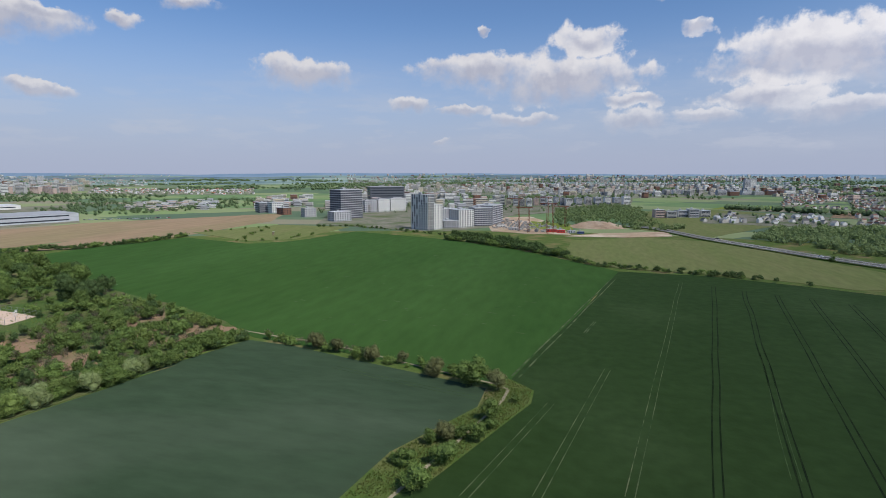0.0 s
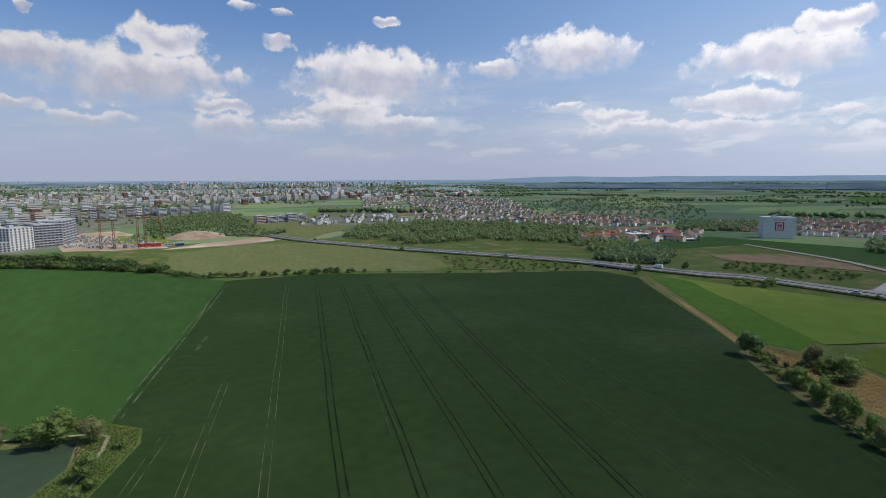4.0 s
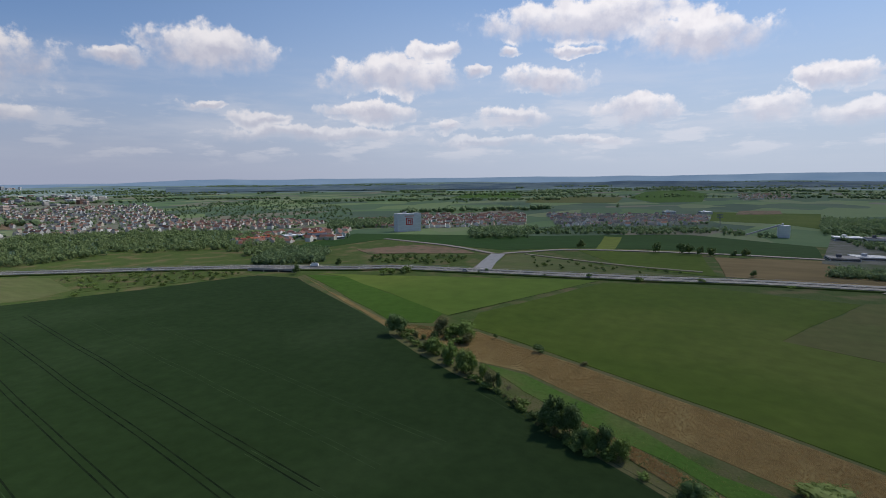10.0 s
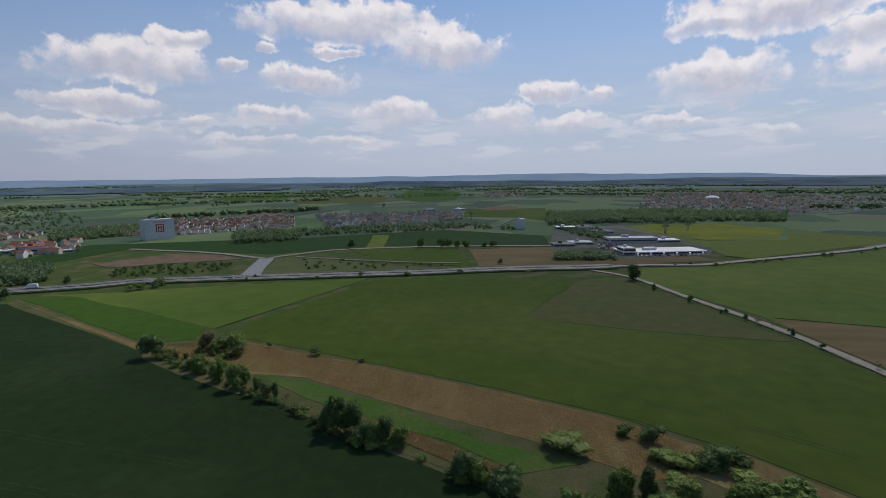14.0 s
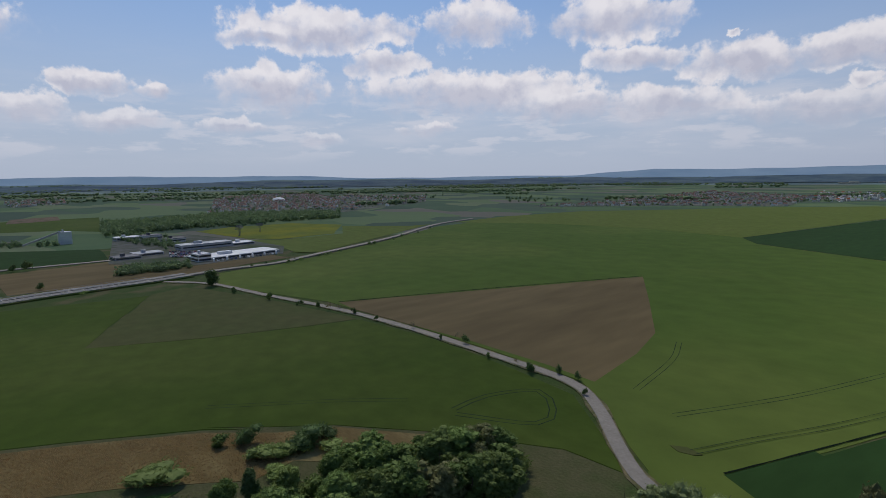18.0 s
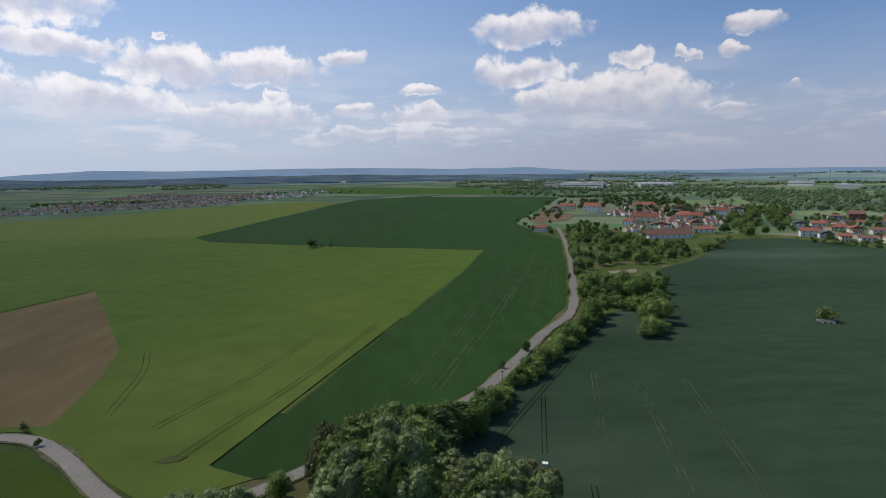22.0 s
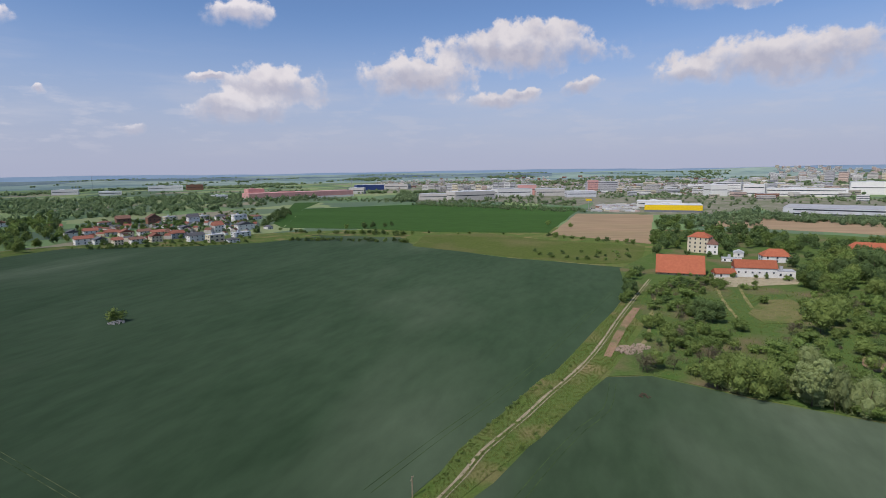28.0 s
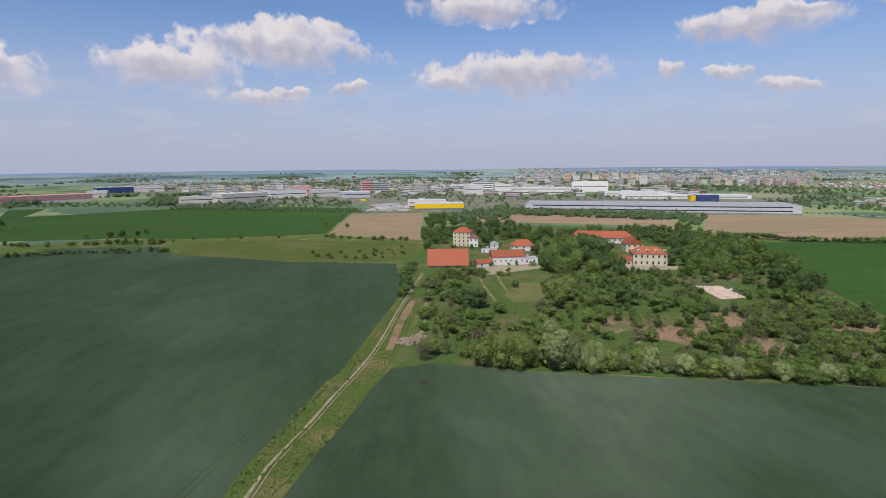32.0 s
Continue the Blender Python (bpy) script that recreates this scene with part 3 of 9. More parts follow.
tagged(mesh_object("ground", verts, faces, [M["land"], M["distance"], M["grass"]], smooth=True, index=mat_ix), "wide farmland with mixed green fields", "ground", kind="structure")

# the hills' material: air haze is painted in as blue base colour
hill_mat = bpy.data.materials.new("painted_blue_haze")
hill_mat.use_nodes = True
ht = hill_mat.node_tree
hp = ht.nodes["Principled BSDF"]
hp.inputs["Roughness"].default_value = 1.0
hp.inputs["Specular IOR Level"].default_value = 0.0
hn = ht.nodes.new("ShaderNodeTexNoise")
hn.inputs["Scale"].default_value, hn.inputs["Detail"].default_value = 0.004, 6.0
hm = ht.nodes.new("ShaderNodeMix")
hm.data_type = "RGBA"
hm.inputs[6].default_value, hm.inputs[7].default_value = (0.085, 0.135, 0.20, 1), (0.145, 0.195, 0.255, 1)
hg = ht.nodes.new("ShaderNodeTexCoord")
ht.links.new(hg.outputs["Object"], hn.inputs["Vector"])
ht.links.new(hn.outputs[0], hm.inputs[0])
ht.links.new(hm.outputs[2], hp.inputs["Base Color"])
# emission added so the hills glow like bright hazy air
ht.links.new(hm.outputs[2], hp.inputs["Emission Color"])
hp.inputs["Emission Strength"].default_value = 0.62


def ridge(name, radius, crest, sway, seed, lo=-180.0, hi=180.0):
    """A far line of hills: crest in degrees above the eye's level."""
    vs, fs, n = [], [], 360
    for k in range(n + 1):
        d = lo + (hi - lo) * k / n
        t = radians(d)
        fade = min(1.0, (d - lo) / 12.0, (hi - d) / 12.0) if hi - lo < 359 else 1.0
        v = crest + sway * (noise.noise((math.cos(t) * 4, math.sin(t) * 4, seed)) + 0.5 * noise.noise((math.cos(t) * 15, math.sin(t) * 15, seed)))
        top = EYE + radius * math.tan(radians(v * fade - 0.5 * (1 - fade)))
        for r, z in ((radius - 420, 6.0), (radius - 140, top * 0.7), (radius, top)):
            vs.append((-math.sin(t) * r, math.cos(t) * r, z))
        if k:
            b = k * 3
            fs += [(b - 3, b - 2, b + 1, b), (b - 2, b - 1, b + 2, b + 1)]
    return tagged(mesh_object(name, vs, fs, hill_mat, smooth=True), "wooded hills on the horizon, blue haze painted in", "hills", kind="structure")


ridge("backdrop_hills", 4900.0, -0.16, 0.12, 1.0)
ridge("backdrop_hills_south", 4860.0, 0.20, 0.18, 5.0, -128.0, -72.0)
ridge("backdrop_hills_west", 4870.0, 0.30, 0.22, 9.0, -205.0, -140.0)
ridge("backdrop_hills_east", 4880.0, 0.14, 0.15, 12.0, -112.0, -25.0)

# woodland colour lightened and blued to paint in the haze before it
hazed_hill = material("haze_blue_ridge", (0.080, 0.122, 0.155), (0.150, 0.200, 0.205), 240.0, spread=0.2)
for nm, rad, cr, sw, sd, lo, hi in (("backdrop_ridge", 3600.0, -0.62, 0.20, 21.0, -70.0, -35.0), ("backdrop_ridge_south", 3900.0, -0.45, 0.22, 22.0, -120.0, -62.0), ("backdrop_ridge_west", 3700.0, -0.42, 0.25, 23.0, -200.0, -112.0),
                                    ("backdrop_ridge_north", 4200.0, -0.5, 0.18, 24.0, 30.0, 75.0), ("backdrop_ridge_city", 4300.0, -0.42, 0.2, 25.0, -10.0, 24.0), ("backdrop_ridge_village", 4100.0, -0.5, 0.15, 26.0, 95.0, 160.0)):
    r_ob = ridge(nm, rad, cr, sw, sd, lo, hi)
    r_ob.data.materials[0] = hazed_hill
    r_ob["label"] = "wooded ridge in the distance, haze painted blue-grey"

# ---- fields ----
M["olive_meadow"] = material("dull_olive_meadow", (0.064, 0.090, 0.020), (0.080, 0.098, 0.028), 18.0, bump=0.3, third=(0.105, 0.105, 0.042))
APEX = (-71.6, -34.9)
field("wheat_field", [(-413.7, 312.8), (-408.9, 388.2), (-380.9, 448.1), (-293.3, 423.4), (-264.0, 452.2), (-240.9, 544.7), (-127.1, 502.6), (-60.0, 455.8), (-10.9, 406.7), (25.1, 366.2),
      (-2.9, 234.6), (-19.6, 162.0), (-26.8, 156.4), (-71.9, 169.9), (-123.8, 179.2), (-149.0, 196.0), (-196.9, 216.9), (-247.3, 234.0), (-359.5, 292.9)],
      0.55, M["crop_mid"], "mid-green wheat field beside the orchard")
field("wheat_field", [(25.1, 366.2), (77.9, 364.2), (122.3, 346.0), (148.0, 333.5), (192.4, 312.7), (262.7, 283.5), (267.4, 251.8), (190.9, 127.8), (183.0, 122.5), (154.4, 77.4),
      (145.5, 55.9), (124.8, 30.5), (114.4, 12.6), (103.6, -3.7), (92.0, -40.0), (62.0, -80.0), (20.0, -97.0), (-20.0, -92.0), (-48.0, -62.0), APEX, (-35.3, 93.5), (-29.7, 99.5), (-11.9, 145.5), (-11.9, 154.9), (-19.6, 162.0), (-2.9, 234.6)],
      0.6, M["crop_dark"], "large dark green wheat field with tramlines")
field("barley_field", [APEX, (-101.5, -20.0), (-135.0, -9.6), (-167.3, 3.2), (-171.5, 16.6), (-161.1, 41.3), (-153.2, 68.5), (-144.2, 98.9), (-136.0, 127.8), (-148.8, 101.1), (-141.6, 118.2),
      (-133.9, 145.4), (-124.2, 176.1), (-103.2, 173.9), (-72.0, 165.1), (-54.0, 160.5), (-26.2, 152.9), (-26.3, 139.8), (-41.5, 110.5), (-45.2, 91.0)],
      0.6, M["crop_blue"], "blue-green barley field below the orchard")
field("barley_field", [(-30.2, -147.2), (-46.8, -169.2), (-68.0, -194.5), (-87.7, -219.0), (-104.5, -238.0), (-123.7, -229.5), (-147.7, -285.2), (-164.0, -325.1), (-205.5, -354.7), (-295.8, -460.5),
      (-355.9, -457.9), (-387.5, -356.9), (-422.6, -304.0), (-478.6, -269.6), (-486.3, -290.4), (-484.9, -187.3), (-434.4, -154.8), (-385.2, -64.3), (-368.1, -3.8), (-360.0, 21.4),
      (-262.2, 11.4), (-194.4, -3.8), (-143.6, -18.3), (-101.0, -32.5), (-92.7, -35.0), APEX, (-48.0, -62.0), (-26.0, -88.0), (-30.7, -96.2), (-35.5, -111.5), (-23.7, -117.7), (-12.5, -112.6), (-20.2, -128.1)],
      0.6, M["crop_blue_deep"], "wide blue-green barley field with wind-laid streaks")
STRIP = [APEX, *[(-98.8, -32.4), (-112.8, -30.4), (-132.4, -24.4), (-161.2, -16.2), (-166.8, -12.9), (-200.6, -4.8), (-249.3, 6.8), (-300.4, 17.2)], *[(-309.3, 27.0), (-236.2, 17.5), (-177.6, 5.2), (-169.3, 2.4), (-158.1, -1.0), (-140.3, -6.7), (-123.2, -12.5), (-108.0, -19.8)]]
field("grass_strip", STRIP,
      0.85, M["grass"], "grassy strip with a dirt path", "grass", rough=0.5)
field("grass_strip", [APEX, (-45.2, 91.0), (-41.5, 110.5), (-26.3, 139.8), (-26.2, 152.9), (-72.0, 165.1), (-124.2, 176.1), (-124.6, 180.5), (-72.3, 171.0), (-27.0, 157.2), (-19.8, 163.0), (-11.5, 155.9), (-11.5, 144.8), (-29.3, 99.1), (-34.9, 93.2)],
      0.18, M["grass"], "rough grass strip with a farm path", "grass")
field("verge", [(270.5, 254.8), (278.6, 255.2), (200.3, 132.4), (206.1, 114.8), (209.4, 97.0), (183.4, 42.6), (157.3, -8.5), (141.1, -36.6), (131.9, -47.3), (141.8, -37.7), (120.7, -63.9), (98.4, -82.3),
      (72.5, -98.3), (54.8, -100.1), (42.8, -112.7), (21.8, -112.0), (22.8, -120.5), (-3.9, -128.7), (-24.0, -119.0), (-35.7, -111.4), (-26.0, -90.0), (-20.0, -91.0), (20.0, -96.0), (62.0, -79.0), (91.0, -40.0), (103.2, -3.7), (114.0, 12.1), (124.1, 30.0), (144.8, 55.3), (153.7, 76.6), (181.7, 121.3), (189.0, 126.4)],
      0.12, M["verge_dry"], "rough grass verge along the ditch", "grass")
field("reed_bed", [(271.2, 249.0), (200.7, 135.4), (195.9, 111.9), (206.2, 95.6), (181.0, 42.1), (155.6, -8.4), (139.8, -36.3), (130.5, -46.8), (122.6, -55.7), (113.7, -64.5),
      (109.4, -37.7), (114.9, -30.3), (125.5, -15.0), (146.7, 24.2), (166.4, 56.4), (169.1, 75.8), (186.2, 111.4), (194.5, 132.7)],
      0.9, M["reed"], "dry reddish-brown reed bed", "reeds")
field("reed_bed", [(134.4, -39.3), (127.6, -49.6), (120.0, -63.4), (99.3, -79.6), (93.5, -71.5), (104.6, -54.6), (119.4, -39.8)],
      0.8, M["reed"], "dry reddish-brown reed bed", "reeds")
field("grass_strip", [(167.5, 71.7), (163.9, 55.7), (152.3, 37.3), (145.9, 24.1), (139.3, 15.4), (128.8, 3.4), (124.9, -1.8), (121.7, -11.3), (115.7, -24.5), (111.0, -10.5), (115.0, -5.3), (125.2, 7.1), (132.6, 21.9), (139.4, 34.1), (150.1, 51.1), (164.4, 68.3)],
      1.0, M["meadow"], "bright green grass strip beside the reeds", "grass", rough=0.5)
STRAW = [(139.4, 34.1), (131.8, 20.3), (123.1, 6.9), (114.3, -5.2), (110.5, -10.5), (108.4, -2.9), (115.0, 5.2), (125.0, 19.2), (136.4, 35.0)]
field("straw_patch", STRAW, 0.95, M["straw"], "trampled straw-coloured dry grass", "grass")
field("crop_field", [(279.3, 254.8), (285.2, 225.2), (225.0, 119.0), (207.2, 114.8), (201.4, 132.5)], 0.5, M["crop_bright"], "bright green young crop triangle")
field("crop_field", [(287.0, 255.6), (298.6, 206.2), (309.0, 179.0), (317.6, 151.1), (342.4, 68.1), (222.5, 114.6), (225.0, 119.0), (285.2, 225.2)], 0.5, M["crop_olive"], "olive green crop beside the highway")
field("crop_field", [(209.4, 97.0), (233.1, 103.4), (335.7, 63.8), (346.9, 18.8), (332.3, -64.1), (244.0, -23.0), (224.8, -63.8), (212.4, -103.0), (206.7, -124.5), (165.8, -130.5), (115.7, -129.2), (90.7, -126.5),
      (73.0, -113.1), (57.7, -100.0), (72.8, -98.7), (100.8, -80.9), (121.0, -64.0), (131.8, -50.3), (142.3, -37.9), (132.5, -47.5), (141.8, -36.8), (157.8, -8.5), (184.0, 42.7)], 0.55, M["crop_green"], "green crop field above the reed bed")
field("crop_field", [(334.2, -65.7), (343.6, -85.1), (323.9, -94.9), (280.4, -109.3), (221.9, -122.2), (208.6, -124.3), (213.1, -103.4), (225.5, -64.0), (244.0, -23.0)], 0.4, M["crop_brownish"], "thin brownish-green crop by the country road")
field("crop_field", [(335.2, -102.7), (295.0, -115.3), (249.0, -131.0), (226.6, -132.8), (184.2, -136.8), (136.9, -137.7), (96.1, -137.4), (82.2, -129.2), (63.5, -111.5), (52.7, -103.1), (43.2, -113.7), (20.3, -174.2), (-42.3, -343.0),
      (-70.4, -435.1), (32.3, -461.2), (180.5, -522.0), (208.3, -563.5), (328.1, -586.9), (442.7, -560.6), (537.8, -509.0), (525.8, -434.3), (451.2, -310.1), (400.0, -203.4), (377.0, -116.9)],
      0.55, M["crop_olive"], "broad olive green crop field behind the country road")
field("ploughed_field", [(243.1, -134.4), (171.1, -309.6), (135.9, -252.9), (105.4, -202.2), (97.2, -173.4), (92.1, -139.7), (112.9, -140.9), (151.1, -140.0), (190.4, -135.9), (224.6, -132.9)], 0.62, M["soil"], "bare brown ploughed field")
field("crop_field", [(208.3, -563.5), (123.2, -1149.3), (223.1, -1203.2), (385.9, -1041.2), (430.4, -948.0), (554.0, -783.9), (574.2, -614.7), (557.0, -491.6), (442.7, -560.6), (328.1, -586.9)], 0.58, M["crop_yellow"], "yellow-green crop field on the rise")
field("crop_field", [(208.3, -563.5), (100.2, -1241.3), (-137.1, -1456.0), (-76.2, -1359.9), (-383.2, -1244.1), (-247.2, -904.4), (-144.5, -649.3), (-140.6, -539.1), (-150.2, -483.3), (-106.3, -328.6), (-78.4, -243.3), (-57.9, -210.6), (-38.0, -175.3),
      (-25.0, -154.7), (-7.0, -135.1), (17.9, -125.5), (22.5, -115.4), (43.0, -113.2), (20.1, -173.2), (-42.0, -340.0), (-69.3, -428.9), (32.5, -464.4), (181.7, -525.6)], 0.57, M["crop_mid"], "deep green wheat field beside the lane")
field("meadow", [(-506.6, -168.9), (-529.2, -110.4), (-490.1, -45.1), (-465.9, 35.6), (-383.6, 27.1), (-372.2, -3.9), (-390.1, -65.1), (-430.2, -155.9)], 0.3, M["olive_meadow"], "olive meadow with scattered shrubs")
field("crop_field", [(-543.8, -356.4), (-832.1, -501.6), (-1008.9, -275.5), (-901.1, -31.3), (-547.5, -50.7), (-532.6, -168.5), (-550.2, -246.6)], 0.5, M["crop_mid"], "dark green field behind the hedge")
field("crop_field", [(-589.0, -400.0), (-994.1, -619.8), (-1013.4, -571.2), (-832.1, -501.6), (-543.8, -356.4)], 0.5, M["crop_mid"], "dark green field beside the houses")
field("ploughed_field", [(-534.6, -48.0), (-784.8, -33.5), (-784.2, 68.8), (-480.5, 41.3), (-505.2, 1.9)], 0.2, M["soil_pale"], "dry pale brown ploughed field")
field("ploughed_field", [(-637.4, 105.2), (-767.3, 168.6), (-724.9, 264.9), (-612.4, 353.2), (-528.4, 327.7), (-593.4, 217.2)], 0.2, M["soil_pale"], "dry pale ploughed strip beside the hall")
field("stubble_field", [(-484.4, 318.4), (-643.4, 425.5), (-613.7, 521.2), (-616.2, 537.4), (-555.1, 622.7), (-455.2, 757.2), (-399.8, 629.3), (-394.5, 464.4), (-417.1, 356.3), (-453.7, 323.2), (-468.2, 399.1)], 0.15, M["soil_pale"], "pale dry field with green streaks")
field("meadow", [(-9.3, 525.3), (56.2, 566.3), (115.5, 550.2), (148.3, 502.8), (193.1, 405.2), (180.2, 348.9), (150.8, 339.7), (122.8, 356.1), (79.6, 372.5), (25.8, 377.2), (-11.6, 429.4)], 0.3, M["crop_pale"], "pale streaky meadow beside the highway")
field("meadow", [(-407.1, 488.0), (-360.4, 592.0), (-267.5, 588.5), (-270.7, 463.8), (-305.3, 441.0)], 0.2, M["crop_pale"], "small meadow with a hut")
field("crop_field", [(370.1, 374.4), (525.4, 395.9), (577.8, 198.6), (663.2, 36.4), (592.6, -76.1), (511.4, -71.0), (501.0, 1.2), (519.6, 19.3), (499.7, 118.0), (454.3, 176.9), (489.1, 329.5), (385.9, 345.3)], 0.4, M["crop_mid"], "green crop field behind the highway")
field("crop_field", [(483.0, 116.4), (492.0, 14.9), (388.6, 1.7), (402.8, 63.2)], 0.4, M["crop_green"], "narrow green field beside the highway")
field("crop_field", [(607.8, 117.0), (605.6, 97.6), (483.3, 85.6), (490.8, 102.1)], 0.5, M["crop_yellow"], "light green crop strip")
field("ploughed_field", [(481.0, 5.1), (495.3, -68.8), (429.6, -105.6), (437.1, -179.8), (411.5, -184.1), (389.3, -88.6), (389.0, -19.3), (389.7, -3.3)], 0.25, M["soil"], "brown ploughed field beside the highway")
field("rape_field", [(702.4, -193.9), (728.0, -244.4), (724.2, -326.8), (646.4, -366.6), (551.7, -302.1), (546.1, -233.2), (576.5, -209.9)], 0.6, M["rape"], "yellow flowering rapeseed field")
field("crop_field", [(566.5, -206.4), (537.3, -229.5), (544.0, -309.4), (629.1, -357.0), (560.4, -418.0), (557.4, -449.9), (421.6, -214.7), (440.4, -198.7), (431.1, -200.2), (475.9, -205.9)], 0.55, M["crop_yellow"], "yellowish green rapeseed past its bloom")
field("spoil_heap", [(403.3, 304.2), (455.3, 272.8), (449.2, 219.7), (425.2, 191.6), (402.3, 241.1), (383.0, 276.4)], 1.5, M["dirt"], "bare brown earth heap", "earth")
field("scrub", [(193.1, 405.2), (242.5, 367.8), (269.1, 296.4), (243.2, 296.3), (174.5, 337.9)], 0.3, M["grass"], "scrubby grass by the bridge", "grass")
field("meadow", [(439.6, 150.8), (392.9, 61.6), (381.7, 10.1), (370.3, 57.9), (353.9, 150.5), (419.0, 160.6)], 0.2, M["crop_pale"], "rough meadow inside the junction", "meadow")
field("crop_field", [(1808.3, 277.2), (2596.1, 317.9), (2964.3, 199.6), (2315.3, 62.0), (1555.6, 52.7), (1478.1, 160.3)], 0.4, M["crop_bright"], "bright green field on the far slope")
field("crop_field", [(1384.7, 477.9), (1753.7, 586.1), (1916.2, 458.8), (1853.1, 301.1), (1442.8, 247.2)], 0.4, M["crop_brownish"], "brownish thin crop on the far slope")
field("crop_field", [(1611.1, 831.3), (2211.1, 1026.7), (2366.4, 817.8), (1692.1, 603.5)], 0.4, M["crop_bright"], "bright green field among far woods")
field("crop_field", [(886.0, 17.9), (1107.3, 19.0), (1105.7, -145.7), (793.6, -106.0), (857.9, -68.3)], 0.4, M["crop_green"], "green field beside the concrete plant")
field("bare_ground", [(1044.9, -18.2), (1162.7, -24.2), (1194.6, -93.3), (1078.3, -88.4)], 1.5, M["dirt"], "bare reddish-brown earth works", "earth")
field("crop_field", [(415.6, -2049.6), (181.1, -2284.5), (-261.3, -1925.2), (-455.7, -1596.5), (-306.7, -1400.1), (171.9, -1624.9)], 0.4, M["crop_bright"], "pale green field before the far village")
field("crop_field", [(976.0, -342.0), (1133.9, -433.7), (840.0, -478.6), (758.9, -391.2)], 0.4, M["crop_green"], "green field below the far houses")
field("crop_field", [(-1428.2, -904.8), (-1682.3, -975.1), (-1556.3, -776.4), (-1265.4, -644.0)], 0.4, M["crop_bright"], "far pale green field beside the factory")
field("rape_field", [(219.0, 1039.3), (278.5, 1155.8), (374.8, 1164.7), (351.1, 1076.1)], 0.4, M["crop_yellow"], "yellowish field below the city")
field("bare_ground", [(349.7, 890.7), (408.4, 1021.5), (475.4, 1014.6), (407.8, 868.3)], 0.6, M["dirt"], "bare brown building land", "earth")
field("meadow", [(58.4, 657.0), (91.7, 947.0), (220.5, 1024.8), (354.1, 902.0), (187.4, 673.0), (121.3, 579.1)], 0.1, M["crop_pale"], "pale rough meadow below the city", "meadow")
field("orchard_grass", [(-229.4, 18.7), (-174.8, 5.3), (-167.8, 3.6), (-172.5, 16.7), (-162.1, 41.5), (-154.6, 69.0), (-145.0, 99.4), (-131.3, 145.5), (-149.9, 101.9), (-135.5, 147.3), (-125.9, 178.7), (-149.0, 196.0), (-196.9, 216.9), (-247.3, 234.0), (-359.5, 292.9), (-413.7, 312.8), (-453.7, 323.2), (-493.4, 321.3), (-570.3, 208.8), (-593.4, 98.0), (-357.2, 12.4), (-250.4, 12.6)],
      0.1, M["orchard_floor"], "orchard meadow round the farm", "grass")
for p, r in (((-189.6, 115.5), 13), ((-201.6, 139.0), 10), ((-172.2, 139.4), 11), ((-160.6, 175.7), 12), ((-145.4, 183.8), 9), ((-151.9, 123.5), 7), ((-199.7, 150.5), 12), ((-190.1, 186.2), 14), ((-200.6, 93.7), 9), ((-189.6, 185.2), 10)):
    r *= 1.45
    random.seed(p[0])
    ring = [(p[0] + r * random.uniform(0.35, 1.1) * math.cos(k * 0.45), p[1] + r * random.uniform(0.35, 1.1) * math.sin(k * 0.45)) for k in range(14)]
    field("bare_patch", ring, 0.14, M["dirt"], "bare brown earth among the fruit trees", "earth")

field("paved_quarter", [(-319.8, 603.1), (-416.3, 847.8), (-450.2, 1050.3), (-360.3, 1120.5), (-133.0, 926.5), (-103.0, 776.3), (-103.1, 626.4), (-149.0, 563.8), (-190.3, 570.4), (-254.4, 592.1)], 0.12, M["paving"], "pale paved ground between the new blocks", "ground")
field("paved_quarter", [(-120.5, 781.8), (-190.9, 1326.4), (127.6, 1480.0), (81.4, 986.2), (-26.7, 901.0)], 0.12, M["paving"], "streets and yards of the housing estate", "ground")
field("paved_quarter", [(148.5, 746.3), (211.2, 941.5), (350.4, 911.4), (325.2, 749.9), (269.2, 727.8)], 0.12, M["paving"], "bare ground round unfinished houses", "ground")
field("paved_quarter", [(-833.4, -21.3), (-1219.7, -5.0), (-1257.0, 303.7), (-926.1, 234.1), (-795.2, 140.0), (-773.0, 57.1)], 0.12, M["paving"], "paved yards round the yellow store", "ground")
field("paved_quarter", [(-926.1, 234.1), (-1257.0, 303.7), (-979.2, 827.8), (-624.5, 546.2), (-666.0, 440.3), (-775.7, 222.1)], 0.14, M["paving"], "paved yards round the halls", "ground")
field("paved_quarter", [(480.2, -66.7), (668.4, -98.7), (672.8, -176.5), (552.7, -206.4), (483.1, -211.1), (438.2, -189.9), (424.7, -112.5)], 0.13, M["paving"], "works yard with parked vehicles", "ground")
field("paved_quarter", [(-1042.9, -366.4), (-1613.0, -548.5), (-1671.3, 11.4), (-1259.5, 29.9), (-936.2, -39.0), (-1051.2, -179.2)], 0.13, M["paving"], "paved ground round the shopping halls", "ground")
field("farm_yard", [(-325.4, 57.2), (-347.7, 66.9), (-344.3, 110.9), (-328.9, 104.1), (-310.4, 61.5)], 0.16, M["gravel"], "pale gravel farm yard", "ground")
field("farm_yard", [(-322.8, 151.1), (-330.0, 168.2), (-321.2, 194.9), (-310.4, 188.5), (-312.9, 152.1)], 0.165, M["gravel"], "pale gravel yard of the manor", "ground")

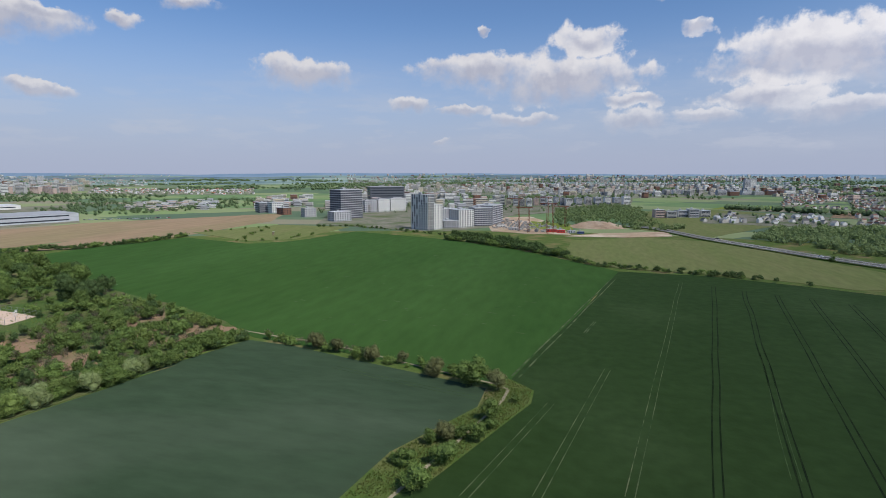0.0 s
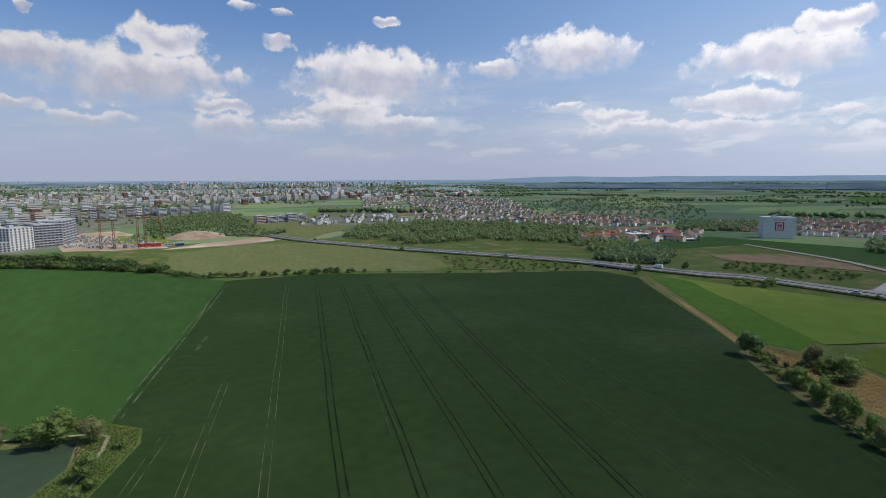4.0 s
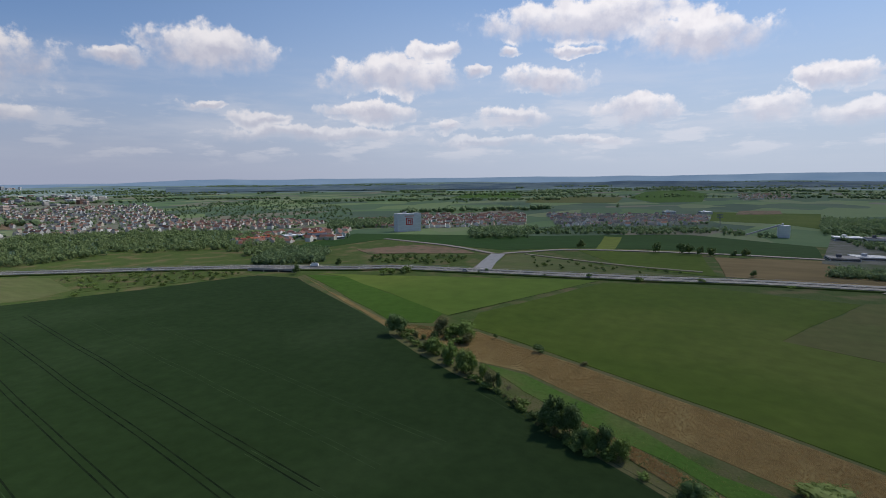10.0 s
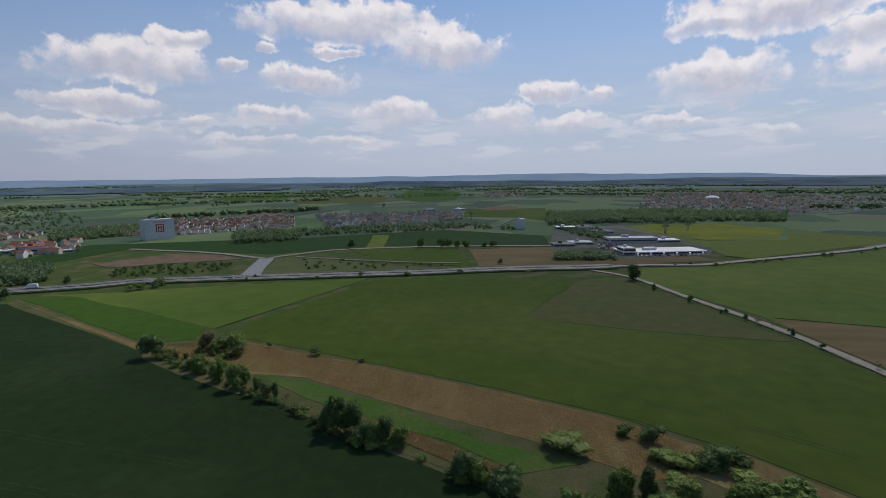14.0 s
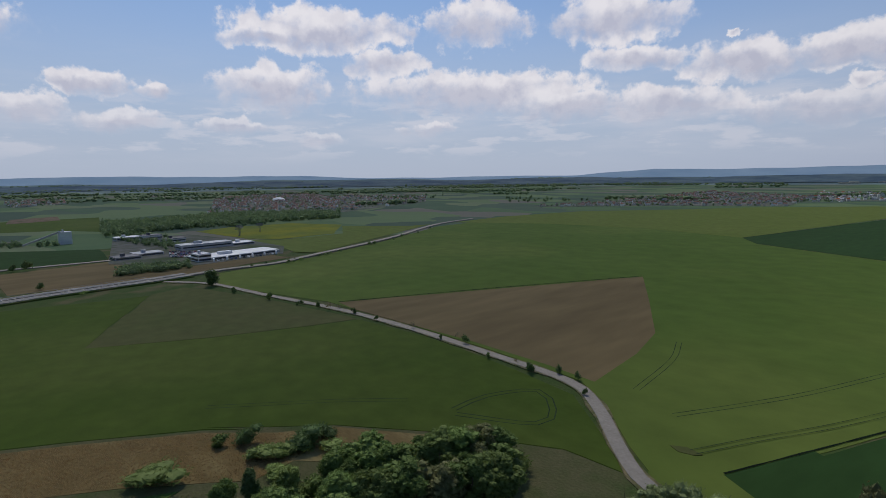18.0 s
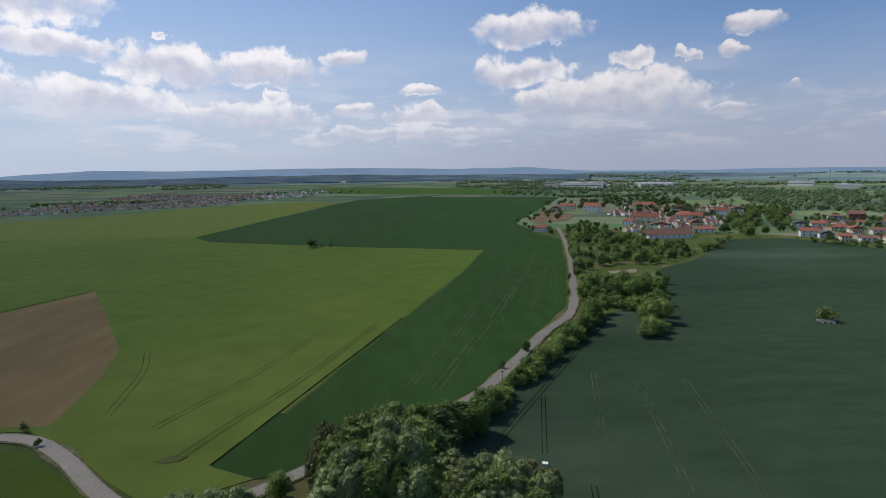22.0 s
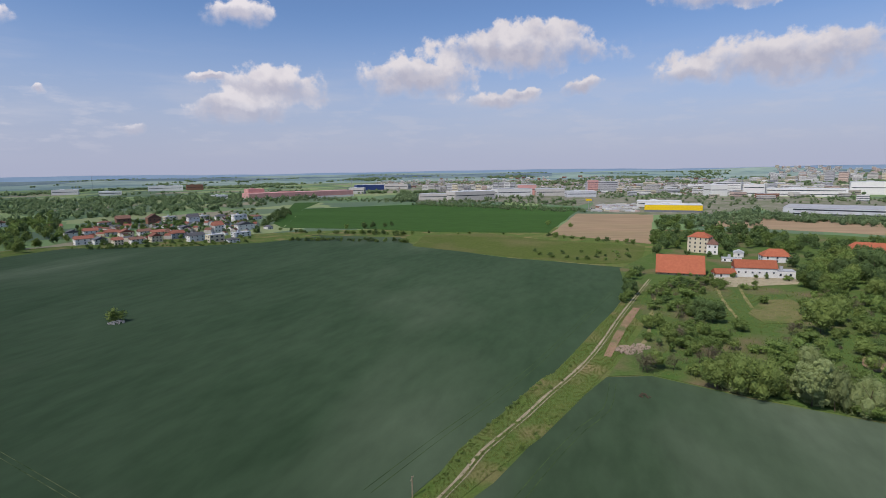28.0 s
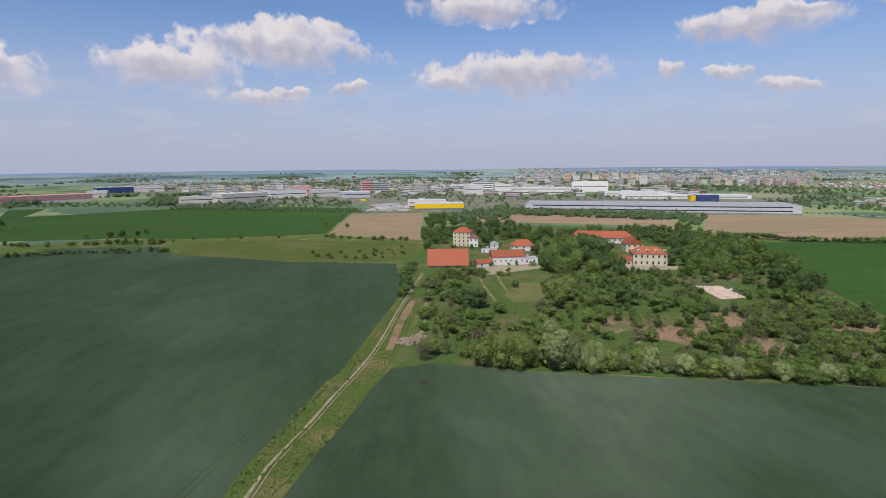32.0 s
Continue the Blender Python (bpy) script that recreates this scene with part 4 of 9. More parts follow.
field("bare_spot", [(57.0, -118.6), (53.9, -120.7), (49.9, -120.0), (51.3, -118.1), (54.3, -117.2)], 0.62, M["crop_brownish"], "small bare spot in the crop", "earth")
field("crop_field", [(43.1, -115.0), (33.5, -141.0), (9.3, -127.4), (10.8, -112.4), (22.5, -108.9), (32.3, -109.2)], -0.4, M["crop_mid"], "corner of the deep green wheat at the lane")
field("crop_field", [(53.3, -99.5), (59.6, -121.7), (43.1, -115.0), (32.3, -109.2), (43.4, -103.3)], -0.4, M["crop_olive"], "corner of the olive green crop at the lane")
field("barley_field", [(-8.0, -115.5), (-20.2, -128.1), (-48.0, -130.0), (-48.0, -95.0), (-31.0, -92.0), (-20.0, -101.0)], -1.2, M["crop_blue_deep"], "corner of the blue-green barley below the lane")
# ---- roads and tracks ----
HIGHWAY = [(7.4, 649.7), (71.9, 667.3), (122.7, 560.9), (165.6, 486.2), (179.5, 462.3), (244.3, 370.5), (279.8, 314.5), (313.4, 236.9), (326.3, 220.2), (338.3, 158.8), (357.0, 47.0), (372.0, -18.6), (378.7, -75.3), (383.5, -98.2)]
tagged(ribbon("embankment", HIGHWAY, 18.0, 0.9, M["grass"], thick=1.0), "low grassy bank under the highway", "grass", kind="structure")
for s in (-4.3, 4.3):
    tagged(ribbon("road", HIGHWAY, 6.2, 1.3, M["highway"], thick=0.5, shift=s), "grey asphalt carriageway of the highway", "road", kind="structure")
tagged(ribbon("road", [(380.6, -92.1), (388.7, -125.0), (388.6, -160.6), (410.5, -208.9), (462.7, -318.1), (544.4, -448.1), (578.5, -547.9)], 6.0, 1.0, M["asphalt"], thick=1.2), "narrow tree-lined road", "road", kind="structure")
LANE = [(370.6, -80.9), (341.9, -100.8), (288.8, -112.8), (229.8, -126.7), (178.9, -132.8), (133.4, -134.1), (98.1, -133.9), (81.5, -124.9), (65.9, -110.0), (55.1, -100.7), (46.7, -96.6), (32.1, -102.7), (11.9, -120.1), (14.1, -119.6), (-4.0, -129.5), (-26.4, -153.2), (-56.0, -201.3), (-79.7, -236.8), (-102.8, -305.6), (-126.4, -383.1), (-153.1, -481.9), (-177.0, -581.5)]
tagged(ribbon("verge", LANE, 4.9, 0.36, M["straw"], thick=0.4, step=6.0, wobble=0.25), "dusty straw-coloured verge of the lane", "verge", kind="structure")
tagged(ribbon("road", LANE, 3.7, 0.45, M["asphalt"], thick=0.6, step=6.0), "narrow pale asphalt country lane", "road", kind="structure")
tagged(ribbon("road", [(340.3, 155.3), (376.8, 162.6), (424.9, 170.5), (449.8, 154.3), (484.2, 114.3), (501.7, 10.4), (500.9, -71.3)], 6.0, 0.62, M["asphalt"], thick=0.5), "side road leaving the highway", "road", kind="structure")
tagged(ribbon("road", [(344.0, 150.0), (378.0, 160.0), (424.9, 170.5)], 12.0, 0.66, M["concrete"], thick=0.5), "wide pale concrete junction arm", "road", kind="structure")
tagged(ribbon("road", [(489.1, 329.5), (463.2, 238.9), (431.1, 180.9), (424.9, 170.5)], 6.0, 0.62, M["asphalt"], thick=0.5), "pale side road between fields", "road", kind="structure")
tagged(ribbon("road", [(436.4, 149.6), (418.8, 98.5), (404.8, 45.1), (401.6, 10.8)], 4.0, 0.66, M["gravel"], thick=0.5), "pale gravel road beside the fields", "road", kind="structure")
PATH1 = [APEX, *[(-103.1, -26.5), (-113.0, -24.7), (-134.2, -17.4), (-147.0, -13.6), (-176.1, -4.1), (-205.4, 2.7), (-244.8, 10.5), (-325.8, 28.3)]]
for s, w_ in ((-0.75, 0.3), (0.5, 0.75)):
    tagged(ribbon("dirt_path", PATH1, w_, 0.30, M["gravel"], shift=s, wobble=0.4, step=5.0), "dry pale wheel rut of a farm path", "path", kind="structure")
tagged(ribbon("dirt_path", [(-256.1, 17.0), (-221.9, 9.7), (-185.9, 3.5)], 3.0, 0.30, M["dirt"], wobble=0.2), "bare reddish dirt lane beside the orchard", "path", kind="structure")
PATH2 = [*[(-133.7, 186.2), (-113.0, 182.1), (-97.3, 180.4), (-76.0, 174.4), (-60.8, 168.6), (-40.8, 161.9), (-30.8, 158.5), (-23.3, 156.7), (-19.4, 153.3), (-20.0, 145.6), (-23.8, 131.1), (-27.9, 116.4), (-32.3, 103.2), (-35.2, 93.2)], APEX]
tagged(ribbon("dirt_path", PATH2, 0.9, 0.24, M["gravel"], wobble=0.3), "narrow pale farm path", "path", kind="structure")


for pts in [[(-281.2, 27.0), (-251.8, 23.3), (-215.4, 18.9), (-195.6, 14.2)], [(-314.0, 61.2), (-279.4, 58.0), (-256.9, 57.5), (-237.9, 57.3)], [(-323.6, 73.7), (-293.9, 70.0), (-269.2, 67.7)]]:
    tagged(ribbon("dirt_path", pts, 1.5, 0.22, M["straw"], wobble=0.4, step=5.0), "worn pale footpath through the orchard grass", "path", kind="structure")
field("bare_patch", [(-257.9, 63.5), (-285.8, 76.2), (-290.2, 89.4), (-272.7, 91.7), (-245.6, 78.5), (-241.9, 66.2)], 0.3, M["verge_dry"], "worn bare ground below the farm", "earth")


# ---- trees ----
def unit_ico(level):
    bm = bmesh.new()
    bmesh.ops.create_icosphere(bm, subdivisions=level or 1, radius=1.0)
    v = np.array([p.co[:] for p in bm.verts])
    f = np.array([[q.index for q in p.verts] for p in bm.faces])
    bm.free()
    return v, f


ICO0, ICO1, ICO2 = unit_ico(0), unit_ico(1), unit_ico(2)


def crown_mesh(name, mat, seed, height, radius, base, lobes, leaves, leaf, droop=1.0, core=0.8, ico=ICO1, clumps=0):
    """Lumpy lobes with many small leaves standing out of them; height is the top, base the underside. clumps: leafy clumps on each lobe."""
    rng = np.random.default_rng(seed)
    vs, fs, k = [], [], 0
    mid, half = (height + base) / 2, (height - base) / 2
    for i in range(lobes):
        d = rng.normal(size=3)
        d /= np.linalg.norm(d)
        far = 0.15 if i == 0 else rng.uniform(0.4, 0.72)
        c = np.array([d[0] * radius * far, d[1] * radius * far, mid + d[2] * half * far])
        r = radius * rng.uniform(0.34, 0.52) * (1.15 if i == 0 else 1.0)
        size = np.array([r, r, r * droop * min(1.3, half / radius)])
        if core:
            v, f = ico
            w = v * size * core * rng.uniform(0.75, 1.15, (len(v), 1)) + c
            vs.append(w)
            fs.append(f + k)
            k += len(w)
        if clumps:
            out = (c - np.array([0, 0, mid])) / (np.linalg.norm(c - np.array([0, 0, mid])) + 1e-6)
            for _ in range(clumps):
                g = rng.normal(size=3) + out * 0.8 + np.array([0, 0, 0.15])
                g /= np.linalg.norm(g)
                cc = c + g * size * rng.uniform(0.74, 1.0)
                cs = np.cbrt(size.prod()) * rng.uniform(0.18, 0.34) * np.array([1, 1, 0.7])
                v, f = ICO0
                w = v * cs * rng.uniform(0.6, 1.3, (len(v), 1)) + cc
                w[:, 2] = np.maximum(w[:, 2], base * 0.5)
                vs.append(w)
                fs.append(f + k)
                k += len(w)
                n = max(7, leaves // clumps)
                q = rng.normal(size=(n, 3))
                q /= np.linalg.norm(q, axis=1)[:, None]
                p = cc + q * cs * rng.uniform(0.8, 1.7, (n, 1))
                tri = np.stack([p, p + rng.normal(size=(n, 3)) * leaf, p + rng.normal(size=(n, 3)) * leaf], 1).reshape(-1, 3)
                tri[:, 2] = np.maximum(tri[:, 2], base * 0.5)
                vs.append(tri)
                fs.append(np.arange(n * 3).reshape(n, 3) + k)
                k += n * 3
            continue
        n = leaves
        g = rng.normal(size=(n, 3))
        g /= np.linalg.norm(g, axis=1)[:, None]
        p = c + g * size * rng.uniform(0.7, 1.2, (n, 1))
        a = rng.normal(size=(n, 3)) * leaf
        b = rng.normal(size=(n, 3)) * leaf
        tri = np.stack([p, p + a, p + b], 1).reshape(-1, 3)
        tri[:, 2] = np.maximum(tri[:, 2], base * 0.6)
        vs.append(tri)
        fs.append(np.arange(n * 3).reshape(n, 3) + k)
        k += n * 3
    me = bpy.data.meshes.new(name)
    me.from_pydata(np.concatenate(vs).tolist(), [], np.concatenate(fs).tolist())
    me.materials.append(mat)
    return me


def trunk_mesh(name, seed, height, thick, limbs):
    """A tapered, slightly bent trunk with limbs that reach into the crown."""
    rng = random.Random(seed)
    vs, fs = [], []

    def tube(a, b, ra, rb, sides=6):
        k = len(vs)
        bend = Vector((rng.uniform(-1, 1), rng.uniform(-1, 1), 0)) * (b - a).length * 0.06
        for p, r in ((a, ra), (a.lerp(b, 0.5) + bend, (ra + rb) / 2), (b, rb)):
            for s in range(sides):
                t = 2 * math.pi * s / sides
                vs.append((p.x + r * math.cos(t), p.y + r * math.sin(t), p.z))
        for row in (0, 1):
            for s in range(sides):
                i, j = k + row * sides + s, k + row * sides + (s + 1) % sides
                fs.append((i, j, j + sides, i + sides))

    top = Vector((rng.uniform(-0.3, 0.3), rng.uniform(-0.3, 0.3), height * 0.75))
    tube(Vector((0, 0, -0.2)), top, thick, thick * 0.4)
    for i in range(limbs):
        t = 2 * math.pi * i / limbs + rng.uniform(-0.4, 0.4)
        start = Vector((0, 0, 0)).lerp(top, rng.uniform(0.4, 0.8))
        reach = height * rng.uniform(0.25, 0.4)
        tube(start, start + Vector((math.cos(t) * reach, math.sin(t) * reach, reach * rng.uniform(0.5, 1.1))), thick * 0.4, thick * 0.12, 4)
    me = bpy.data.meshes.new(name)
    me.from_pydata(vs, [], fs)
    me.materials.append(M["bark"])
    return me


# kind: leaves, crown radius over height, underside over height, lobes, leaves a lobe, leaf size over height, droop, core, limbs
KINDS = {
    "tree": ("leaf", 0.42, 0.05, 11, 110, 0.045, 1.0, 0.8, 5),
    "dark": ("leaf_dark", 0.44, 0.02, 10, 110, 0.045, 1.0, 0.82, 4),
    "light": ("leaf_light", 0.46, 0.05, 12, 120, 0.045, 1.0, 0.8, 5),
    "willow": ("leaf_willow", 0.52, 0.06, 14, 150, 0.035, 1.25, 0.8, 5),
    "olive": ("leaf_olive", 0.50, 0.06, 13, 140, 0.036, 1.15, 0.8, 5),
    "bare": ("leaf_bare", 0.42, 0.22, 8, 45, 0.040, 1.0, 0.0, 9),
    "shrub": ("leaf", 0.72, 0.0, 8, 90, 0.075, 0.9, 0.85, 3),
    "shrub_dark": ("leaf_dark", 0.75, 0.0, 8, 90, 0.075, 0.9, 0.85, 3),
    "shrub_light": ("leaf_light", 0.85, 0.0, 9, 90, 0.075, 0.9, 0.85, 3),
    "poplar": ("leaf_dark", 0.22, 0.06, 9, 80, 0.04, 2.2, 0.85, 3),
}
LABELS = {
    "tree": ("broad green tree in full spring leaf", "tree"), "dark": ("dense dark green tree", "tree"), "light": ("tree with fresh light green leaves", "tree"),
    "willow": ("large grey-green willow with drooping crown", "tree"), "olive": ("broad tree with brownish young leaves", "tree"), "bare": ("thin brownish fruit tree with sparse leaves", "tree"),
    "shrub": ("round green shrub growing from the ground", "shrub"), "shrub_dark": ("dense dark green shrub", "shrub"), "shrub_light": ("low light green bush", "shrub"),
    "poplar": ("slender dark upright tree", "tree"),
}
TREE_MESHES = {}
for kind, (mat, rad, base, lobes, leaves, leaf, droop, core, limbs) in KINDS.items():
    for lod, share in (("close", 7.0), ("near", 1.6), ("far", 0.5)):
        for v in range(4):
            seed = hash((len(kind), v)) % 1000 + len(TREE_MESHES) * 7
            crown = crown_mesh("crown", M[mat], seed, 1.0, rad, base, max(5, int(lobes * {"close": 1.15, "near": 1.2, "far": 0.8}[lod])), int(leaves * share), leaf * {"close": 0.46, "near": 0.72, "far": 1.3}[lod], droop,
                               core * {"close": 0.86, "near": 0.92, "far": 0.92}[lod], ICO1 if lod == "far" else ICO2, 26 if lod == "close" and core else 0)
            trunk = trunk_mesh("trunk", seed, 1.0, 0.02 if base > 0.05 else 0.012, limbs)
            TREE_MESHES[kind, lod, v] = (trunk, crown)
PLANTS = []


def plant(kind, x, y, h, rng=random, wide=1.0, group=""):
    """Notes one tree or shrub of that height at its place."""
    PLANTS.append((kind, x, y, h, rng.randrange(4), rng.uniform(0, 360), wide, wide * rng.uniform(0.9, 1.1), group))


def grow(limit):
    """Makes the plants: the nearest ones as things, the others joined by kind and district."""
    rest, count = {}, {}
    for kind, x, y, h, v, turn, wx, wy, group in sorted(PLANTS, key=lambda p: -p[3] / max(30.0, math.hypot(p[1], p[2]))):
        label, cat = LABELS[kind]
        size = h / max(30.0, math.hypot(x, y))
        trunk, crown = TREE_MESHES[kind, "close" if size > 0.075 else "near" if size > 0.022 else "far", v]
        m = pose(x, y, 0, 0, 0, turn) @ Matrix.Diagonal((h * wx, h * wy, h, 1))
        count[cat] = count.get(cat, 0) + 1
        if count[cat] <= limit:
            root = new(cat)
            root.matrix_basis = m
            tagged(root, label, cat, group)
            for nm, me in (("trunk", trunk), ("crown", crown)):
                ob = new(nm, me)
                ob.parent = root
        else:
            rest.setdefault((kind, int((math.degrees(math.atan2(y, x)) + 180) // 60)), []).append((m, TREE_MESHES[kind, "far" if size < 0.035 else "near", v][1]))
    for (kind, _), items in rest.items():
        vs, fs, k = [], [], 0
        for m, me in items:
            co = np.empty(len(me.vertices) * 3, dtype=np.float32)
            me.vertices.foreach_get("co", co)
            co = co.reshape(-1, 3) @ np.array(m.to_3x3()).T + np.array(m.translation)
            ix = np.empty(len(me.polygons) * 3, dtype=np.int32)
            me.polygons.foreach_get("vertices", ix)
            vs.append(co)
            fs.append(ix.reshape(-1, 3) + k)
            k += len(co)
        label, cat = LABELS[kind]
        tagged(mesh_object(cat + "s", np.concatenate(vs).tolist(), np.concatenate(fs).tolist(), M[KINDS[kind][0]]), "many plants: " + label, cat + "s", kind="stuff")


def inside(p, poly):
    x, y = p
    hit = False
    for (x1, y1), (x2, y2) in zip(poly, poly[1:] + poly[:1]):
        if (y1 > y) != (y2 > y) and x < (x2 - x1) * (y - y1) / (y2 - y1) + x1:
            hit = not hit
    return hit


def scatter(poly, n, rng, gap=0.0):
    """n places in a plot, kept apart by gap."""
    lo = [min(c) for c in zip(*poly)]
    hi = [max(c) for c in zip(*poly)]
    got = []
    for _ in range(n * 30):
        p = (rng.uniform(lo[0], hi[0]), rng.uniform(lo[1], hi[1]))
        if inside(p, poly) and all((p[0] - q[0]) ** 2 + (p[1] - q[1]) ** 2 > gap * gap for q in got[-400:]):
            got.append(p)
            if len(got) >= n:
                break
    return got


def along(pts, gap, rng, side=1.0):
    """Places along a line, about gap apart."""
    got = []
    for a, b in zip(pts, pts[1:]):
        a, b = Vector(a), Vector(b)
        n = max(1, int((b - a).length / gap))
        for k in range(n):
            q = a.lerp(b, (k + rng.uniform(0.1, 0.9)) / n)
            got.append((q.x + rng.uniform(-side, side), q.y + rng.uniform(-side, side)))
    return got


def plot(kinds, places, lo, hi, seed, wide=1.0, group=""):
    rng = random.Random(seed)
    for x, y in places:
        plant(rng.choice(kinds), x, y, rng.uniform(lo, hi), rng, wide, group)


def stand(kind, spots, wide=1.0, seed=1, group="", tall=1.0):
    rng = random.Random(seed)
    for x, y, h, *own in spots:
        plant(kind, x, y, h * tall, rng, own[0] * 1.25 if own else wide, group)


def woods(name, places, lo, hi, mat, label, seed=1, ico=ICO1, wide=0.5, leaves=46):
    """A far wood or thicket in one mesh: a rough crown of a lump and leaf tufts at each place."""
    rng = np.random.default_rng(seed)
    vs, fs, k = [], [], 0
    v, f = ico
    for x, y in places:
        h = rng.uniform(lo, hi)
        r = h * wide * rng.uniform(0.7, 0.95)
        w = v * np.array([r, r, h * 0.44]) * rng.uniform(0.6, 1.15, (len(v), 1)) + np.array([x, y, h * 0.46])
        base = lift_at(x, y)
        w[:, 2] = np.maximum(w[:, 2], -0.2) + base
        vs.append(w)
        fs.append(f + k)
        k += len(w)
        n = leaves
        g = rng.normal(size=(n, 3))
        g /= np.linalg.norm(g, axis=1)[:, None]
        p = np.array([x, y, h * 0.5]) + g * np.array([h * wide, h * wide, h * 0.5]) * rng.uniform(0.7, 1.2, (n, 1))
        s = h * 0.15
        tri = np.stack([p, p + rng.normal(size=(n, 3)) * s, p + rng.normal(size=(n, 3)) * s], 1).reshape(-1, 3)
        tri[:, 2] = np.maximum(tri[:, 2], 0) + base
        vs.append(tri)
        fs.append(np.arange(n * 3).reshape(n, 3) + k)
        k += n * 3
    ob = mesh_object(name, np.concatenate(vs).tolist(), np.concatenate(fs).tolist(), mat)
    return tagged(ob, label, "trees", kind="stuff")


R = random.Random(11)
# farm path beside the wheat
stand("olive", [(-93.4, 173.1, 7.1), (-84.3, 171.6, 5.5), (-68.4, 165.5, 6.3), (-43.5, 157.7, 6.8), (-22.7, 152.5, 6.7), (-29.9, 118.5, 5.4), (-57.8, 167.1, 4.6)], seed=2)
stand("tree", [(-74.8, 166.7, 5.1), (-50.4, 164.7, 4.3), (-38.5, 162.5, 2.5), (-22.5, 120.5, 5.8), (-21.3, 131.9, 6.4), (-33.6, 116.4, 4.2)], seed=3)
stand("tree", [(-30.7, 154.4, 9.8)], wide=1.25, seed=4)
stand("shrub", [(-35.7, 105.5, 4.6), (-28.0, 108.5, 6.2), (-30.4, 97.6, 6.2), (-38.8, 106.7, 2.5), (-16.4, 145.5, 2.7), (-20.3, 127.6, 3.4), (-27.0, 121.3, 3.4)], wide=0.8, seed=5)
plot(["shrub", "bare", "tree"], along([(-122.9, 178.0), (-109.9, 177.0), (-96.1, 173.7)], 7.0, R, 1.0), 2.5, 4.5, 6)
# ditch between the wheat and the reeds
stand("dark", [(184.6, 119.8, 9.1, 0.91), (131.4, 39.5, 6.9, 0.69), (128.5, 35.5, 10.8, 0.49), (127.9, 31.3, 9.8, 0.61), (122.3, 22.3, 7.2, 0.65), (108.5, 2.8, 6.8, 0.81), (106.5, -7.9, 5.1, 0.65)], seed=7)
stand("shrub", [(184.9, 113.6, 3.8, 0.92), (191.7, 97.5, 5.8, 0.82), (184.3, 90.8, 3.7, 0.91), (140.1, 48.1, 2.7, 0.82), (120.6, 20.5, 2.1, 0.94), (115.9, 12.4, 1.9, 0.86), (129.4, -37.4, 3.5, 0.72), (113.5, -52.1, 2.9, 1.51), (116.5, 12.4, 1.6, 0.84), (99.3, -18.5, 4.9, 0.55)], seed=8)
stand("olive", [(183.0, 109.4, 3.3, 1.0), (191.8, 102.2, 8.4, 0.68), (185.7, 86.6, 5.0, 0.99), (173.2, 98.3, 4.0, 1.0), (148.0, 61.9, 5.9, 0.56), (181.3, 40.3, 1.7, 1.49)], seed=9)
stand("poplar", [(184.0, 106.3, 2.8, 1.6), (147.9, 59.3, 5.5, 0.98)], seed=10)
stand("tree", [(190.5, 90.8, 8.5, 1.05), (169.5, 92.9, 6.9, 0.97), (162.4, 83.5, 9.0, 0.65), (157.9, 72.6, 7.1, 0.53), (153.4, 66.6, 6.1, 0.59), (128.5, 33.5, 7.4, 0.6), (122.6, 24.9, 6.7, 0.63), (121.9, 18.1, 6.2, 0.74), (106.7, -0.6, 5.8, 0.82)], seed=11)
stand("light", [(156.1, 74.7, 9.0, 0.61)], seed=12)
stand("bare", [(146.4, 55.3, 3.6, 0.83)], seed=13)
stand("shrub_light", [(141.7, 50.7, 2.0, 1.08), (121.9, -21.5, 4.2, 1.47), (116.1, -42.7, 3.1, 1.27), (115.1, -46.4, 3.0, 1.13), (108.0, -43.0, 2.6, 1.14), (109.4, -56.9, 2.3, 1.62)], seed=14)
stand("shrub_dark", [(122.5, 26.8, 5.9, 0.55), (188.0, 58.8, 3.3, 0.93), (197.2, 80.1, 2.3, 0.55), (127.1, -43.2, 5.4, 0.67), (115.6, -51.6, 4.9, 0.9), (114.6, -54.3, 5.2, 0.88), (116.3, -58.9, 3.9, 1.06), (105.0, -5.3, 4.9, 0.74), (108.1, 1.6, 6.3, 0.7), (103.8, -6.4, 5.9, 0.72)], seed=15)
stand("tree", [(97.9, -27.7, 9.8, 0.56), (91.4, -44.8, 7.4, 0.99), (91.8, -50.5, 10.5, 0.92), (90.1, -56.2, 11.3, 0.97), (85.7, -64.6, 9.8, 1.0), (81.4, -72.7, 11.0, 0.96), (76.5, -80.2, 9.6, 1.04), (87.0, -33.5, 10.0, 0.86), (82.9, -44.5, 10.2, 0.93), (77.8, -56.0, 10.6, 0.91), (72.9, -66.7, 10.4, 0.94)], seed=57)
stand("poplar", [(95.3, -32.2, 10.7, 0.64)], seed=58)
stand("light", [(93.0, -38.4, 10.0, 0.8), (83.4, -68.4, 10.6, 0.82), (80.3, -50.2, 10.9, 0.8), (70.1, -71.9, 10.0, 0.91)], seed=59)
stand("dark", [(87.9, -58.5, 10.2, 0.82)], seed=60)
stand("shrub", [(87.5, -62.0, 6.8, 0.65), (94.7, -22.8, 5.2, 0.79)], seed=61)
stand("olive", [(79.0, -76.9, 10.2, 0.82), (75.5, -61.2, 10.6, 0.77)], seed=62)
stand("shrub_light", [(74.2, -82.2, 5.0, 0.87), (85.0, -39.0, 5.2, 0.77)], seed=63)
stand("shrub_dark", [(90.7, -28.5, 6.3, 0.68)], seed=64)
